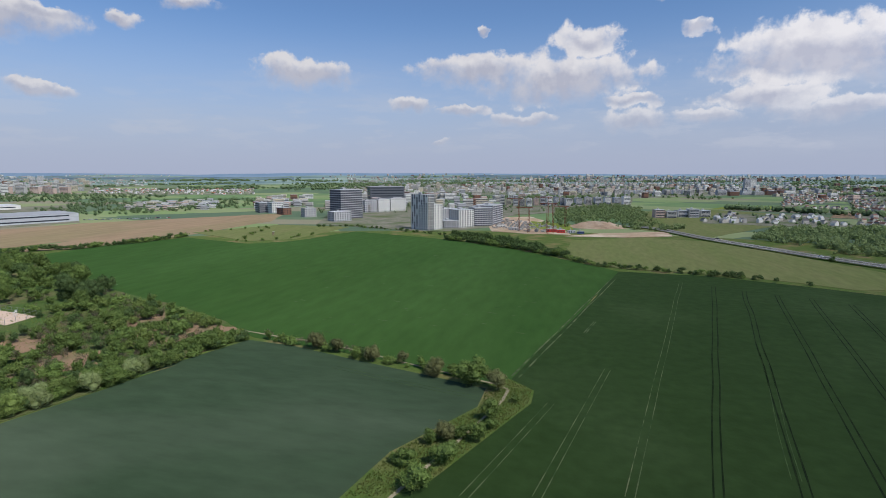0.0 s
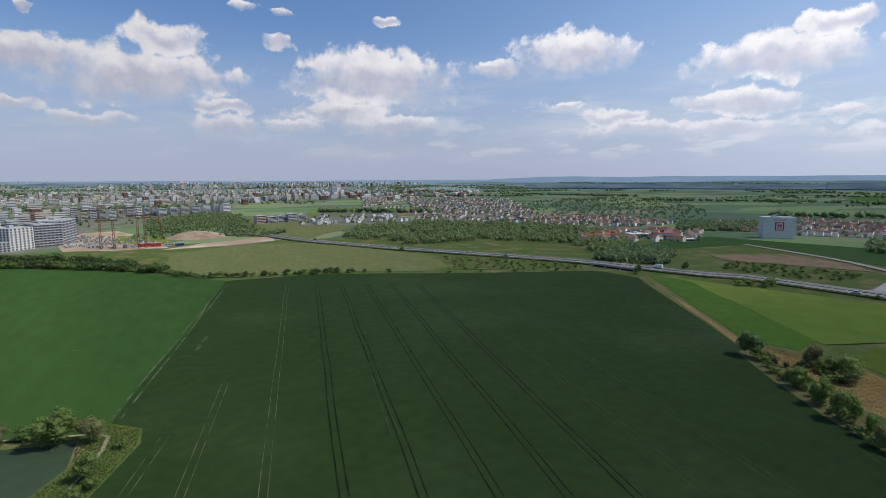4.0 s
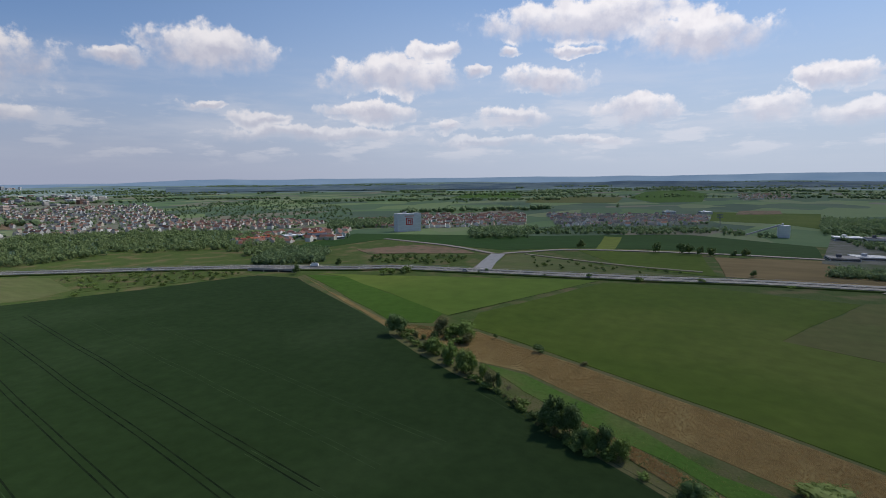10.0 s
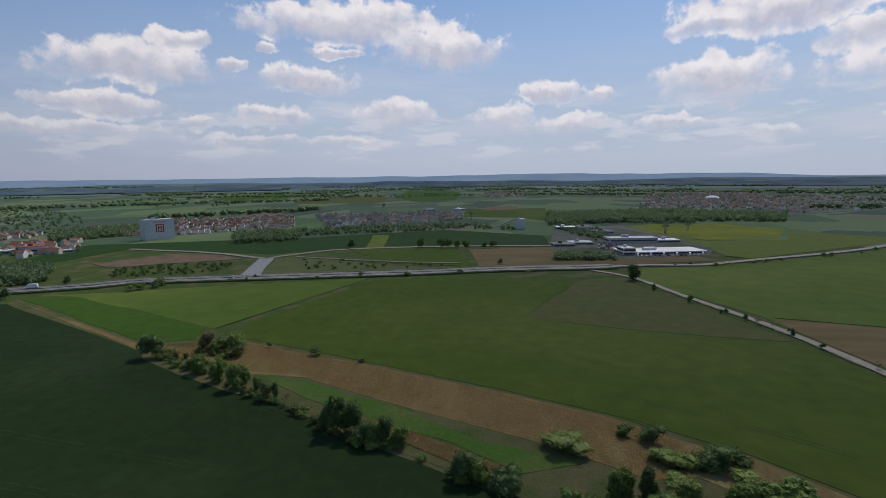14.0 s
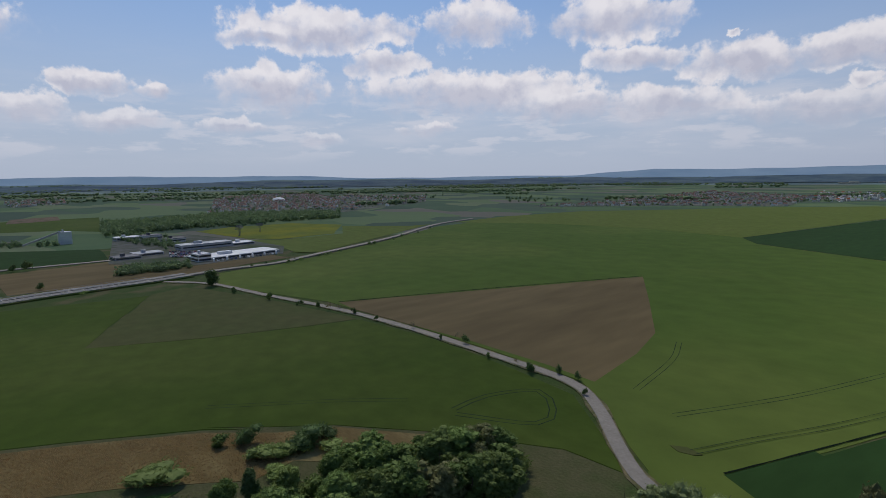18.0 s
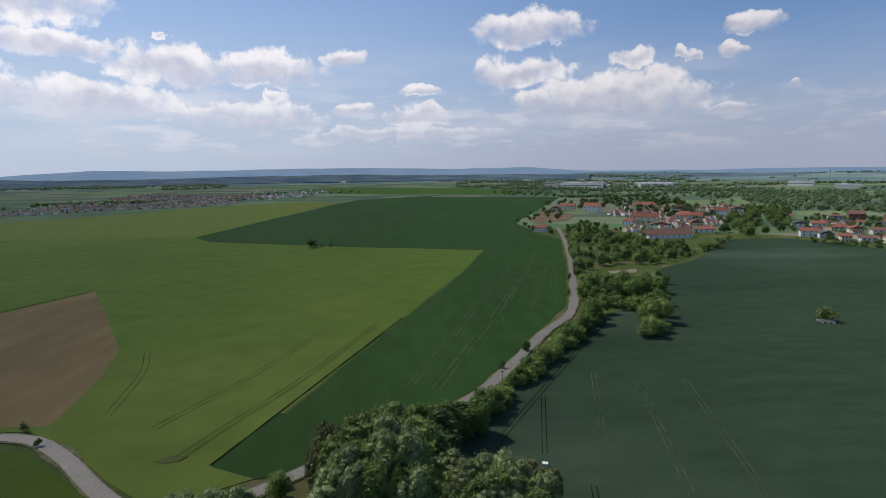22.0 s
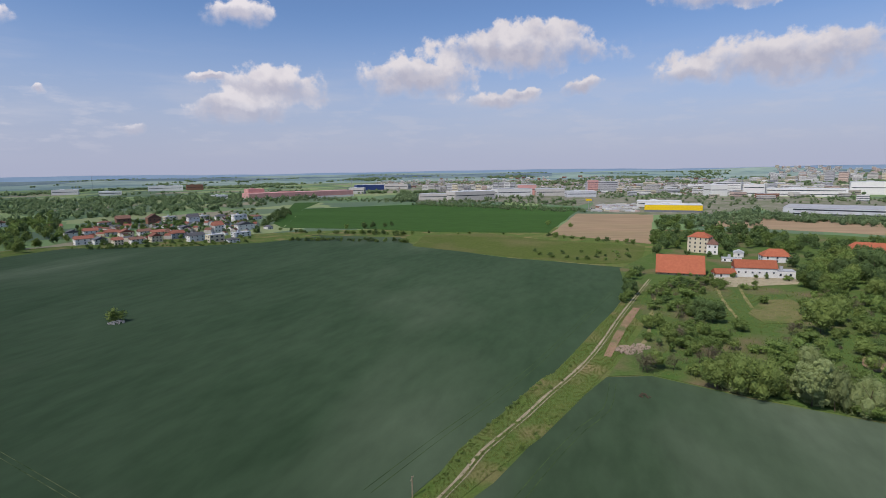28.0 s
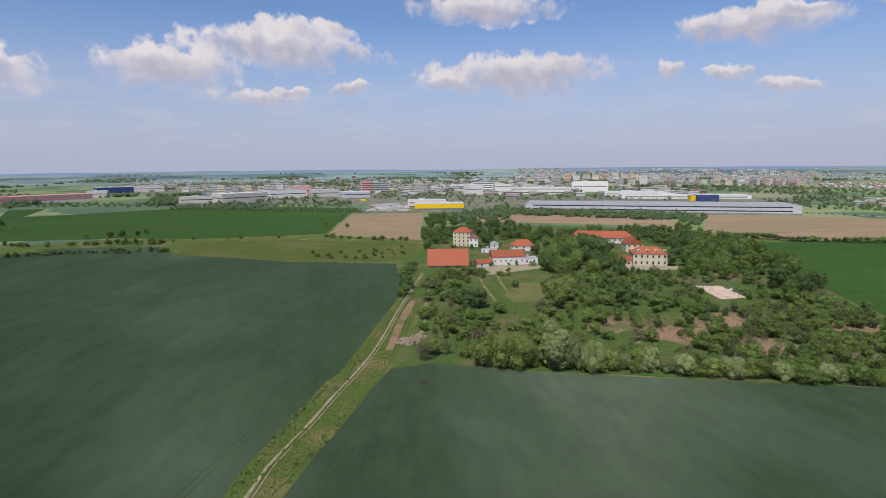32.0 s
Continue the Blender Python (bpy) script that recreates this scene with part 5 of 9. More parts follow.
plot(["shrub", "olive", "shrub_light", "shrub_dark"], along([(183.5, 118.1), (168.4, 92.3), (154.7, 72.4), (144.2, 56.3), (130.0, 39.5), (120.8, 26.7), (119.9, 17.7)], 2.3, R, 1.0), 1.2, 3.0, 154)
plot(["shrub", "olive", "shrub_dark"], along([(190.0, 102.6), (185.0, 88.7)], 1.6, R, 1.8), 2.0, 4.5, 155)
plot(["shrub", "shrub_dark", "olive"], along([(109.2, 6.7), (106.2, -0.6), (104.9, -7.6)], 2.0, R, 1.0), 1.5, 3.5, 156)
# willows below the lane
stand("willow", [(42.9, -74.2, 13.8), (39.1, -77.5, 16.0), (34.7, -81.1, 17.0), (30.3, -84.7, 15.4), (25.6, -85.9, 12.8), (35.5, -72.5, 16.1), (28.4, -76.9, 16.5), (11.8, -85.9, 15.6)], seed=16, wide=0.72, tall=0.88)
stand("light", [(5.9, -96.6, 20.1), (1.8, -99.9, 19.1), (-1.5, -102.0, 15.9), (2.7, -93.1, 16.6), (25.3, -101.0, 6.4)], seed=17, wide=0.9)
stand("dark", [(-6.9, -109.7, 13.1), (-4.3, -101.3, 13.6)], seed=18)
stand("willow", [(11.2, -94.8, 16.5), (5.7, -92.6, 22.6), (1.1, -91.5, 21.6), (-8.0, -91.0, 15.4), (-13.0, -87.4, 16.9), (-18.3, -86.1, 17.7), (-22.1, -83.0, 16.3), (-23.3, -79.5, 14.5), (-15.5, -80.5, 16.7), (-9.2, -82.3, 15.6), (-1.4, -86.1, 17.1), (7.4, -88.3, 19.7)], seed=19, wide=0.62, tall=0.86)
stand("light", [(7.9, -91.3, 19.2), (3.0, -90.0, 19.9), (-1.1, -89.1, 18.6), (-10.3, -86.2, 15.7), (-15.2, -83.5, 16.6), (-19.5, -81.0, 16.0), (-5.7, -88.0, 14.7)], seed=191, wide=0.75, tall=0.88)
stand("tree", [(10.1, -90.8, 17.0), (4.3, -87.1, 19.3), (-3.3, -86.8, 16.3), (-12.4, -81.7, 15.7), (-21.6, -79.4, 14.4)], seed=192, wide=0.8, tall=0.88)
# lane hedge towards the village
stand("tree", [(-36.1, -153.7, 6.2), (-47.1, -170.3, 6.8), (-63.1, -190.3, 9.0), (-72.8, -200.8, 9.3), (-80.3, -214.1, 11.7), (-91.4, -228.2, 9.0), (-24.6, -135.8, 7.5), (-20.9, -132.0, 9.1), (-16.2, -127.5, 6.5), (-11.2, -122.8, 8.5), (-8.5, -120.9, 7.5), (-4.5, -118.8, 7.8)], seed=20)
stand("shrub", [(-42.0, -159.1, 5.7), (-52.7, -174.0, 6.6), (-29.9, -145.6, 4.4), (-18.2, -128.9, 4.5), (-13.3, -123.4, 5.7), (-6.2, -116.9, 6.7), (-40.9, -165.5, 4.5), (-58.3, -182.9, 5.4), (-67.6, -193.1, 6.0), (-0.8, -115.5, 7.8), (-23.3, -137.0, 3.7)], seed=21, wide=0.85)
stand("shrub_dark", [(-32.6, -166.3, 3.1), (-44.7, -182.6, 4.7), (-100.0, -305.0, 4.2), (-87.4, -265.9, 3.7)], seed=22, wide=0.55)
stand("light", [(-97.2, -258.6, 13.4), (-109.2, -268.2, 10.8), (-116.9, -264.7, 12.7), (-125.4, -260.9, 11.4), (-102.4, -208.4, 11.6), (-109.6, -211.5, 11.6), (-96.8, -193.9, 9.2), (-110.9, -219.7, 5.5)], seed=23, wide=0.85)
stand("tree", [(-91.3, -253.0, 10.7), (-94.1, -242.6, 10.6), (-107.8, -256.8, 10.4), (-114.9, -250.8, 11.2), (-134.6, -263.2, 9.7), (-117.2, -220.3, 6.9)], seed=24)
stand("light", [(-179.4, -205.0, 6.8)], seed=25, wide=1.25)
plot(["tree", "shrub", "light", "tree"], along([(-3.9, -118.6), (-14.1, -124.5), (-25.0, -137.4), (-37.5, -156.0), (-52.7, -175.3), (-71.4, -200.5), (-91.4, -228.2)], 4.5, R, 1.2), 3.5, 6.5, 121)
plot(["light", "tree", "shrub"], scatter([(-88.9, -251.4), (-106.3, -304.1), (-159.8, -308.4), (-118.4, -219.8), (-99.5, -190.9), (-94.7, -194.8), (-110.2, -231.8), (-92.6, -231.1)], 60, R, 3.5), 4.0, 8.0, 122)
plot(["tree", "dark", "light"], along([(-107.5, -307.4), (-129.9, -381.4), (-150.7, -460.7)], 5.0, R, 2.0), 5.0, 8.0, 123)
# lane and highway trees
stand("shrub_dark", [(305.7, -101.9, 3.7), (274.2, -109.9, 4.4), (252.6, -115.9, 2.5), (303.6, -101.8, 3.3), (275.1, -110.2, 4.3), (252.2, -117.9, 2.6), (239.9, -120.8, 3.3), (217.5, -127.8, 3.5), (199.4, -128.8, 2.9),
      (147.6, -135.8, 4.0), (130.1, -130.7, 2.7), (111.0, -131.4, 4.3), (103.8, -136.9, 3.3), (96.6, -137.1, 2.9), (158.5, -132.5, 2.5), (87.8, -128.3, 2.5)], seed=26, wide=0.55)
stand("bare", [(178.6, -133.8, 4.0), (154.9, -137.8, 3.2), (118.5, -132.4, 3.2), (232.3, -122.3, 5.3), (230.8, -127.5, 2.7)], seed=27)
stand("dark", [(336.5, -99.3, 10.2), (487.4, 49.8, 10.4), (486.5, 31.4, 10.6), (490.4, 24.4, 9.7), (487.9, 15.9, 8.6), (488.8, 8.1, 8.6), (491.4, -8.9, 6.2), (486.2, -17.2, 8.7), (492.6, 114.8, 9.8),
      (325.0, 202.0, 3.3), (396.2, -19.2, 5.3), (278.5, 262.5, 7.4), (315.9, 255.5, 7.2), (340.9, 144.9, 3.2), (178.3, 445.2, 5.1)], seed=28)
plot(["shrub_dark", "shrub"], along([(327.1, 151.4), (337.8, 115.5), (348.2, 54.3), (361.8, -10.4), (360.9, -52.8)], 30.0, R, 2.0), 2.0, 4.0, 29)
plot(["shrub_dark", "shrub"], along([(301.6, 204.6), (308.8, 197.0), (321.0, 194.5)], 5.0, R, 2.0), 4.0, 6.5, 30)
plot(["shrub_dark", "shrub", "tree"], along([(379.5, -122.1), (395.9, -170.3), (407.1, -231.2), (379.9, -156.9), (397.4, -202.1)], 22.0, R, 3.0), 1.8, 3.2, 31)
plot(["shrub_dark"], along([(393.7, -196.1), (443.8, -304.9), (516.1, -424.5)], 28.0, R, 2.0), 2.0, 3.5, 131)
stand("dark", [(76.6, -469.0, 8.9)], wide=1.6, seed=32)
plot(["shrub_dark"], along([(70.7, -472.1), (48.0, -473.1)], 7.0, R, 1.0), 2.0, 3.5, 33)
# hedges round the fields
plot(["shrub_dark", "dark", "shrub"], along([(-127.1, 502.6), (-89.7, 482.3), (-49.8, 451.5), (-11.1, 415.0)], 2.2, R, 3.0), 5.0, 7.5, 34)
plot(["shrub_dark", "dark"], along([(-128.4, 531.3), (-89.8, 512.7), (-30.7, 449.8)], 3.0, R, 3.0), 5.5, 8.0, 35)
plot(["shrub_dark", "shrub"], along([(-11.0, 412.2), (13.0, 382.9), (45.3, 373.7), (78.3, 366.2), (108.0, 357.4)], 3.4, R, 1.5), 2.5, 5.0, 36)
plot(["shrub_dark", "shrub"], along([(108.0, 357.4), (126.1, 348.7), (148.9, 335.5), (193.5, 314.6), (241.7, 294.5)], 22.0, R, 1.5), 1.5, 3.2, 37)
plot(["shrub_dark", "shrub", "dark"], along([(-453.7, 323.2), (-414.1, 353.6), (-393.6, 404.5), (-387.6, 456.1)], 3.0, R, 2.0), 3.5, 6.0, 38, 1.2)
plot(["shrub", "tree"], along([(-407.1, 488.0), (-382.6, 512.1), (-354.8, 557.9), (-313.1, 434.6), (-278.9, 457.0), (-270.0, 508.6)], 13.0, R, 3.0), 2.5, 4.5, 39)
plot(["shrub", "tree", "dark"], along([(-508.9, -341.4), (-495.3, -281.6), (-505.2, -226.5), (-493.3, -190.6), (-523.2, -165.5)], 10.0, R, 3.0), 3.5, 6.5, 40)
plot(["dark", "tree"], along([(-545.6, -276.5), (-555.7, -249.1), (-582.9, -228.8)], 9.0, R, 3.0), 6.0, 9.0, 41)
plot(["shrub", "tree"], along([(-514.0, -162.6), (-524.7, -109.5), (-521.1, -82.6)], 26.0, R, 2.0), 2.5, 5.0, 42)
plot(["shrub_dark", "shrub", "tree"], along([(-515.4, -52.3), (-496.8, -19.2), (-487.3, 1.9), (-473.7, 32.4)], 8.0, R, 2.0), 3.5, 6.0, 43)
stand("tree", [(-504.0, -39.6, 6.5), (-608.3, -56.7, 7.8), (-590.1, -31.1, 6.9)], seed=44)
plot(["shrub_dark", "shrub"], scatter([(-442.3, -83.0), (-418.2, -30.5), (-442.5, 27.1), (-386.5, 24.2), (-377.2, -27.2)], 22, R, 6.0), 1.8, 3.5, 45)
plot(["shrub", "shrub_light", "bare"], scatter([(192.3, 398.1), (239.1, 362.5), (265.5, 298.3), (241.1, 300.1), (175.6, 340.0)], 110, R, 4.0), 1.5, 3.0, 46)
plot(["shrub", "shrub_dark"], scatter([(374.2, 270.1), (407.3, 188.6), (360.3, 180.9), (340.3, 245.8)], 60, R, 5.0), 1.5, 3.5, 47)
plot(["shrub", "shrub_dark"], scatter([(426.8, 146.3), (391.7, 20.1), (374.6, 58.6), (372.4, 127.5)], 26, R, 6.0), 1.5, 3.0, 48)
# grass tufts and weeds along the paths
plot(["shrub_light"], along([(-133.7, -18.5), (-112.7, -24.3), (-102.6, -27.9)], 4.0, R, 1.2), 0.5, 1.1, 49)
plot(["shrub_light", "shrub"], along([(-176.5, -6.1), (-133.7, -18.5)], 9.0, R, 1.0), 0.5, 1.2, 50)
plot(["shrub_light"], along([(-136.6, -9.7), (-118.6, -15.2), (-103.8, -20.4)], 5.0, R, 1.2), 0.4, 1.0, 51)

plot(["shrub_light", "shrub", "shrub_light"], along([(-99.5, -31.2), (-113.0, -29.4), (-132.4, -23.4), (-161.2, -15.4)], 2.4, R, 0.8), 0.5, 1.2, 152)
plot(["shrub_light", "shrub"], along([(-109.0, -20.6), (-124.0, -13.4), (-140.3, -7.4)], 3.0, R, 0.8), 0.4, 1.0, 153)
# orchard, farm park and its edge
ORCHARD = [(-173.1, 16.8), (-229.4, 18.7), (-299.5, 29.6), (-327.9, 64.9), (-302.0, 111.4), (-307.0, 186.4), (-245.0, 189.7), (-228.2, 219.0), (-198.3, 215.5), (-191.1, 210.3), (-134.0, 182.8), (-140.6, 153.0), (-155.4, 105.9), (-148.7, 111.5), (-159.7, 71.2), (-169.1, 43.3)]
LAWN = [(-291.9, 43.4), (-317.7, 69.4), (-316.5, 99.6), (-227.9, 77.3), (-204.2, 49.6), (-224.4, 39.7)]
plot(["tree", "tree", "shrub", "bare", "dark", "shrub", "light", "light", "bare"], [p for i, p in enumerate(scatter(ORCHARD, 560, R, 3.7)) if i % 5 == 0 or not inside(p, LAWN)], 2.8, 6.6, 52, group="orchard trees")
plot(["tree", "light", "shrub", "tree", "willow"], along([(-166.4, 33.0), (-161.7, 50.9), (-156.8, 70.0), (-146.6, 100.5), (-139.2, 123.2), (-132.0, 146.3), (-150.9, 102.7), (-143.9, 120.2), (-136.3, 148.2), (-130.9, 171.5), (-126.4, 179.3)], 4.2, R, 1.5), 3.8, 6.8, 53)
stand("willow", [(-160.7, 57.2, 11.8), (-157.1, 68.2, 10.2), (-183.8, 63.1, 9.5)], seed=54, wide=0.7)
stand("light", [(-164.0, 42.0, 11.6), (-168.6, 39.3, 9.9), (-164.2, 47.8, 9.3)], seed=55)
stand("bare", [(-186.7, 36.0, 6.9), (-230.3, 73.3, 6.6), (-173.2, 15.8, 7.0), (-177.7, 23.2, 6.2)], seed=155)
PARK = [(-321.2, 103.6), (-409.0, 154.9), (-402.5, 190.1), (-313.8, 147.0), (-283.6, 124.7), (-286.7, 105.8)]
plot(["dark", "tree"], scatter(PARK, 20, R, 6.0), 9.0, 13.0, 56)
WOOD = [(-344.8, 211.0), (-436.0, 284.4), (-413.6, 306.0), (-346.0, 272.2), (-278.3, 250.7), (-228.0, 220.3), (-226.3, 196.2), (-245.0, 189.7), (-279.1, 197.7), (-275.5, 172.8)]
plot(["dark", "tree", "tree"], scatter(WOOD, 70, R, 6.0), 8.0, 12.5, 57)
BEHIND = [(-389.0, 32.4), (-524.3, 46.8), (-540.6, 136.9), (-497.5, 182.4), (-517.7, 249.9), (-493.4, 321.3), (-413.5, 270.0), (-394.4, 233.6), (-449.0, 217.1), (-424.8, 156.0), (-340.3, 109.6), (-447.3, 128.5), (-437.8, 86.7), (-459.2, 65.7)]
plot(["dark", "tree"], scatter(BEHIND, 150, R, 4.5), 7.0, 11.0, 58)
plot(["tree", "dark"], along([(-262.2, 11.4), (-291.9, 15.8), (-325.9, 15.9), (-338.7, 27.0)], 6.0, R, 2.5), 5.0, 8.0, 59)
plot(["tree", "dark", "shrub"], scatter([(-300.3, 24.8), (-329.1, 57.9), (-288.4, 50.7), (-278.4, 25.9)], 18, R, 4.0), 4.0, 6.5, 60)
plot(["dark", "tree"], scatter([(-477.6, 41.8), (-681.4, 60.4), (-698.5, 107.3), (-489.2, 69.7), (-439.2, 50.3)], 30, R, 6.0), 8.0, 12.0, 61)
# village trees
VILLAGE = [(-146.9, -454.1), (-115.8, -328.7), (-172.4, -341.7), (-209.2, -365.5), (-246.2, -435.7), (-215.6, -450.9), (-223.4, -631.4), (-186.8, -576.4)]
plot(["dark", "tree", "tree", "light"], scatter(VILLAGE, 150, R, 4.2), 5.0, 9.5, 62)
plot(["dark", "tree"], scatter([(-144.5, -649.3), (-239.9, -877.8), (-244.9, -768.0), (-157.3, -504.1), (-140.6, -539.1)], 26, R, 6.0), 5.0, 9.0, 63)
plot(["dark", "tree"], scatter([(-263.3, -962.7), (-431.2, -1070.5), (-574.6, -1083.2), (-370.7, -552.7), (-353.6, -604.2), (-305.1, -758.1)], 130, R, 5.0), 8.0, 13.0, 64)
plot(["dark", "tree", "light"], scatter([(-301.2, -474.3), (-462.7, -705.7), (-640.8, -844.0), (-367.7, -463.8), (-319.1, -465.2)], 90, R, 4.0), 8.0, 13.0, 65)
plot(["tree", "dark", "shrub"], scatter([(-361.0, -455.3), (-542.5, -659.5), (-796.4, -577.8), (-607.7, -426.0), (-454.4, -332.5), (-409.7, -377.6)], 230, R, 3.5), 2.5, 6.0, 66)
plot(["shrub_dark", "dark"], scatter([(-472.7, -346.1), (-607.7, -426.0), (-791.6, -515.3), (-715.9, -451.5), (-578.0, -392.4)], 40, R, 6.0), 5.0, 9.0, 67)
plot(["tree", "shrub"], scatter([(-214.6, -366.1), (-228.0, -398.6), (-298.3, -459.2), (-288.1, -438.6)], 14, R, 5.0), 4.0, 7.0, 68)

# big trees round and between the farm buildings
plot(["dark", "tree", "light"], scatter([(-300.3, 98.1), (-423.5, 147.4), (-416.3, 185.2), (-310.1, 145.1), (-281.1, 115.6)], 26, R, 6.0), 9.0, 13.0, 141)
plot(["dark", "tree"], scatter([(-442.8, 81.2), (-579.1, 102.7), (-595.3, 159.0), (-508.7, 141.3), (-449.7, 102.8)], 24, R, 6.0), 8.0, 11.5, 142)
plot(["dark", "tree"], scatter([(-311.9, 181.4), (-440.9, 262.3), (-441.7, 294.3), (-298.7, 201.2)], 28, R, 6.0), 8.0, 12.0, 143)
plot(["tree", "light", "shrub"], along([(-342.6, 36.8), (-339.6, 57.5), (-340.1, 69.8), (-337.7, 98.2), (-338.1, 108.4)], 8.0, R, 2.0), 2.5, 4.5, 144)
plot(["tree", "dark"], along([(-415.4, 56.4), (-418.6, 68.3), (-419.0, 85.4), (-431.2, 107.4)], 7.0, R, 2.0), 3.5, 6.0, 145)
plot(["dark", "tree"], along([(-438.6, 165.3), (-433.3, 192.7), (-439.9, 218.5)], 10.0, R, 2.0), 5.0, 8.0, 146)
plot(["tree", "shrub"], along([(-336.6, 155.5), (-337.4, 173.6), (-338.4, 196.4)], 9.0, R, 2.0), 3.0, 5.5, 147)
plot(["tree", "light", "willow", "shrub"], along([(-170.2, 35.7), (-164.4, 53.6), (-159.7, 71.2), (-150.0, 102.7)], 4.5, R, 4.0), 4.5, 8.0, 148)
stand("light", [(-162.6, 40.0, 12.1), (-165.6, 34.1, 9.9), (-161.2, 44.8, 11.8), (-173.2, 39.5, 9.9), (-231.4, 83.0, 15.6), (-252.3, 94.3, 12.5)], seed=161, wide=0.95)
stand("willow", [(-158.3, 55.9, 14.1), (-155.4, 66.8, 11.4), (-157.3, 61.1, 11.9)], seed=162, wide=0.7)
stand("bare", [(-185.2, 36.2, 6.9), (-227.1, 71.4, 5.8), (-202.5, 91.4, 5.7), (-247.6, 34.6, 5.8), (-189.8, 83.5, 5.3), (-173.6, 13.8, 8.0)], seed=163)
stand("dark", [(-243.2, 41.6, 9.4), (-238.1, 45.9, 10.0), (-268.9, 123.9, 10.3), (-231.4, 115.9, 12.7), (-295.5, 143.7, 12.2), (-328.9, 142.0, 19.5), (-348.4, 142.8, 18.7)], seed=164)
# gardens of the village and shade along its street
plot(["tree", "dark", "shrub", "light"], along([(-354.6, -447.1), (-371.4, -417.0), (-398.0, -393.3), (-401.2, -363.3), (-406.0, -343.6), (-444.0, -324.8)], 6.5, R, 3.0), 2.5, 5.0, 149)
plot(["tree", "dark"], scatter([(-389.3, -491.2), (-490.2, -607.3), (-702.6, -509.1), (-578.8, -405.4), (-474.2, -408.9)], 110, R, 4.0), 4.5, 8.0, 150)
# lighter round bushes over the lane's hedge
plot(["light", "tree", "shrub_light"], along([(-3.9, -118.6), (-14.1, -124.5), (-25.0, -137.4), (-37.5, -156.0), (-52.7, -175.3), (-71.4, -200.5), (-91.4, -228.2)], 3.2, R, 2.2), 3.0, 5.5, 151)

# the farm path's hedge, the orchard's edge and its corner
plot(["shrub", "tree", "shrub_dark", "bare"], along([(-122.7, 179.5), (-93.4, 173.1), (-71.4, 168.8), (-46.3, 161.0), (-30.5, 157.2)], 4.2, R, 1.2), 2.0, 4.2, 171)
plot(["shrub", "tree", "dark", "shrub_dark"], along([(-149.5, 101.6), (-142.4, 118.9), (-134.3, 145.9), (-126.3, 175.6)], 2.4, R, 1.6), 3.0, 5.2, 172)
plot(["tree", "dark", "bare", "tree"], scatter([(-332.6, 235.0), (-234.2, 219.5), (-144.6, 190.0), (-141.5, 154.0), (-158.5, 108.2)], 110, R, 3.6), 3.0, 6.0, 173)
plot(["bare", "bare", "tree"], scatter([(-200.7, 118.3), (-222.6, 153.0), (-200.5, 201.4), (-166.4, 177.5), (-164.0, 133.1)], 44, R, 3.5), 3.0, 5.5, 174)
# hedge between the barley and the green field
plot(["shrub", "tree", "shrub_dark", "dark"], along([(-437.6, -282.7), (-448.3, -253.1), (-448.8, -224.4), (-449.7, -165.5)], 4.5, R, 2.5), 3.0, 5.5, 176)
plot(["tree", "dark"], along([(-497.9, -252.9), (-500.9, -193.3)], 5.0, R, 2.5), 4.0, 6.5, 177)
# scrub where the field meets the new housing
plot(["shrub", "shrub_dark"], along([(-309.7, 577.0), (-267.5, 588.5), (-202.6, 567.1), (-135.2, 534.6)], 5.0, R, 3.0), 2.0, 4.0, 178)

plot(["shrub_dark", "shrub", "tree"], along([(-351.7, -431.8), (-382.3, -381.6), (-393.5, -346.0), (-424.1, -313.2)], 4.0, R, 1.5), 2.0, 3.6, 181)
plot(["tree", "dark", "shrub"], scatter([(-375.3, -460.4), (-506.9, -613.9), (-684.3, -504.9), (-512.9, -366.2), (-448.4, -338.6)], 80, R, 3.5), 3.0, 6.0, 182)

stand("tree", [(-18.1, -122.8, 9.9), (-14.1, -120.3, 10.2), (-10.0, -118.1, 11.1), (-6.1, -116.8, 11.3), (-2.5, -115.6, 11.9)], seed=193, wide=0.85)
stand("light", [(-16.0, -121.3, 8.9), (-11.6, -119.2, 9.4), (-7.6, -117.8, 9.5)], seed=194, wide=0.8)
stand("olive", [(-25.8, -92.5, 10.5), (-28.5, -93.5, 8.0)], seed=195, wide=0.6)
stand("olive", [(15.5, -99.5, 15.0), (11.5, -101.0, 15.5)], seed=196, wide=0.62)

CLEAR = [(-271.1, 172.5), (-267.9, 191.3), (-216.7, 171.2), (-216.0, 150.8)]
PLANTS[:] = [p for p in PLANTS if not inside(p[1:3], CLEAR)]
grow(290)

# woods that stay far off
def far_wood(poly, n, lo, hi, seed, label="far green woodland", mat="wood_far"):
    woods("woodland", scatter(poly, int(n * 2.1), random.Random(seed)), lo * 0.75, hi * 0.95, M[mat], label, seed)


far_wood([(161.1, 575.8), (206.1, 678.1), (346.4, 735.4), (391.2, 668.1), (473.6, 579.7), (464.3, 479.5), (374.0, 353.7), (318.5, 331.1), (348.7, 426.1), (286.1, 488.5), (216.9, 481.2), (187.2, 481.9), (213.1, 505.3)], 640, 3.5, 7.5, 71, "broad belt of green woodland behind the highway", "wood_scrub")
far_wood([(474.4, 720.7), (743.0, 1129.6), (1097.8, 1347.1), (1434.7, 1247.2), (903.7, 691.5), (678.9, 518.4), (656.7, 660.3)], 380, 3, 6, 72, "wooded hillside behind the village")
far_wood([(345.5, 355.9), (380.0, 359.5), (367.5, 305.0), (324.3, 278.8), (291.4, 321.2)], 120, 4, 8, 73, "trees beside the highway bridge")
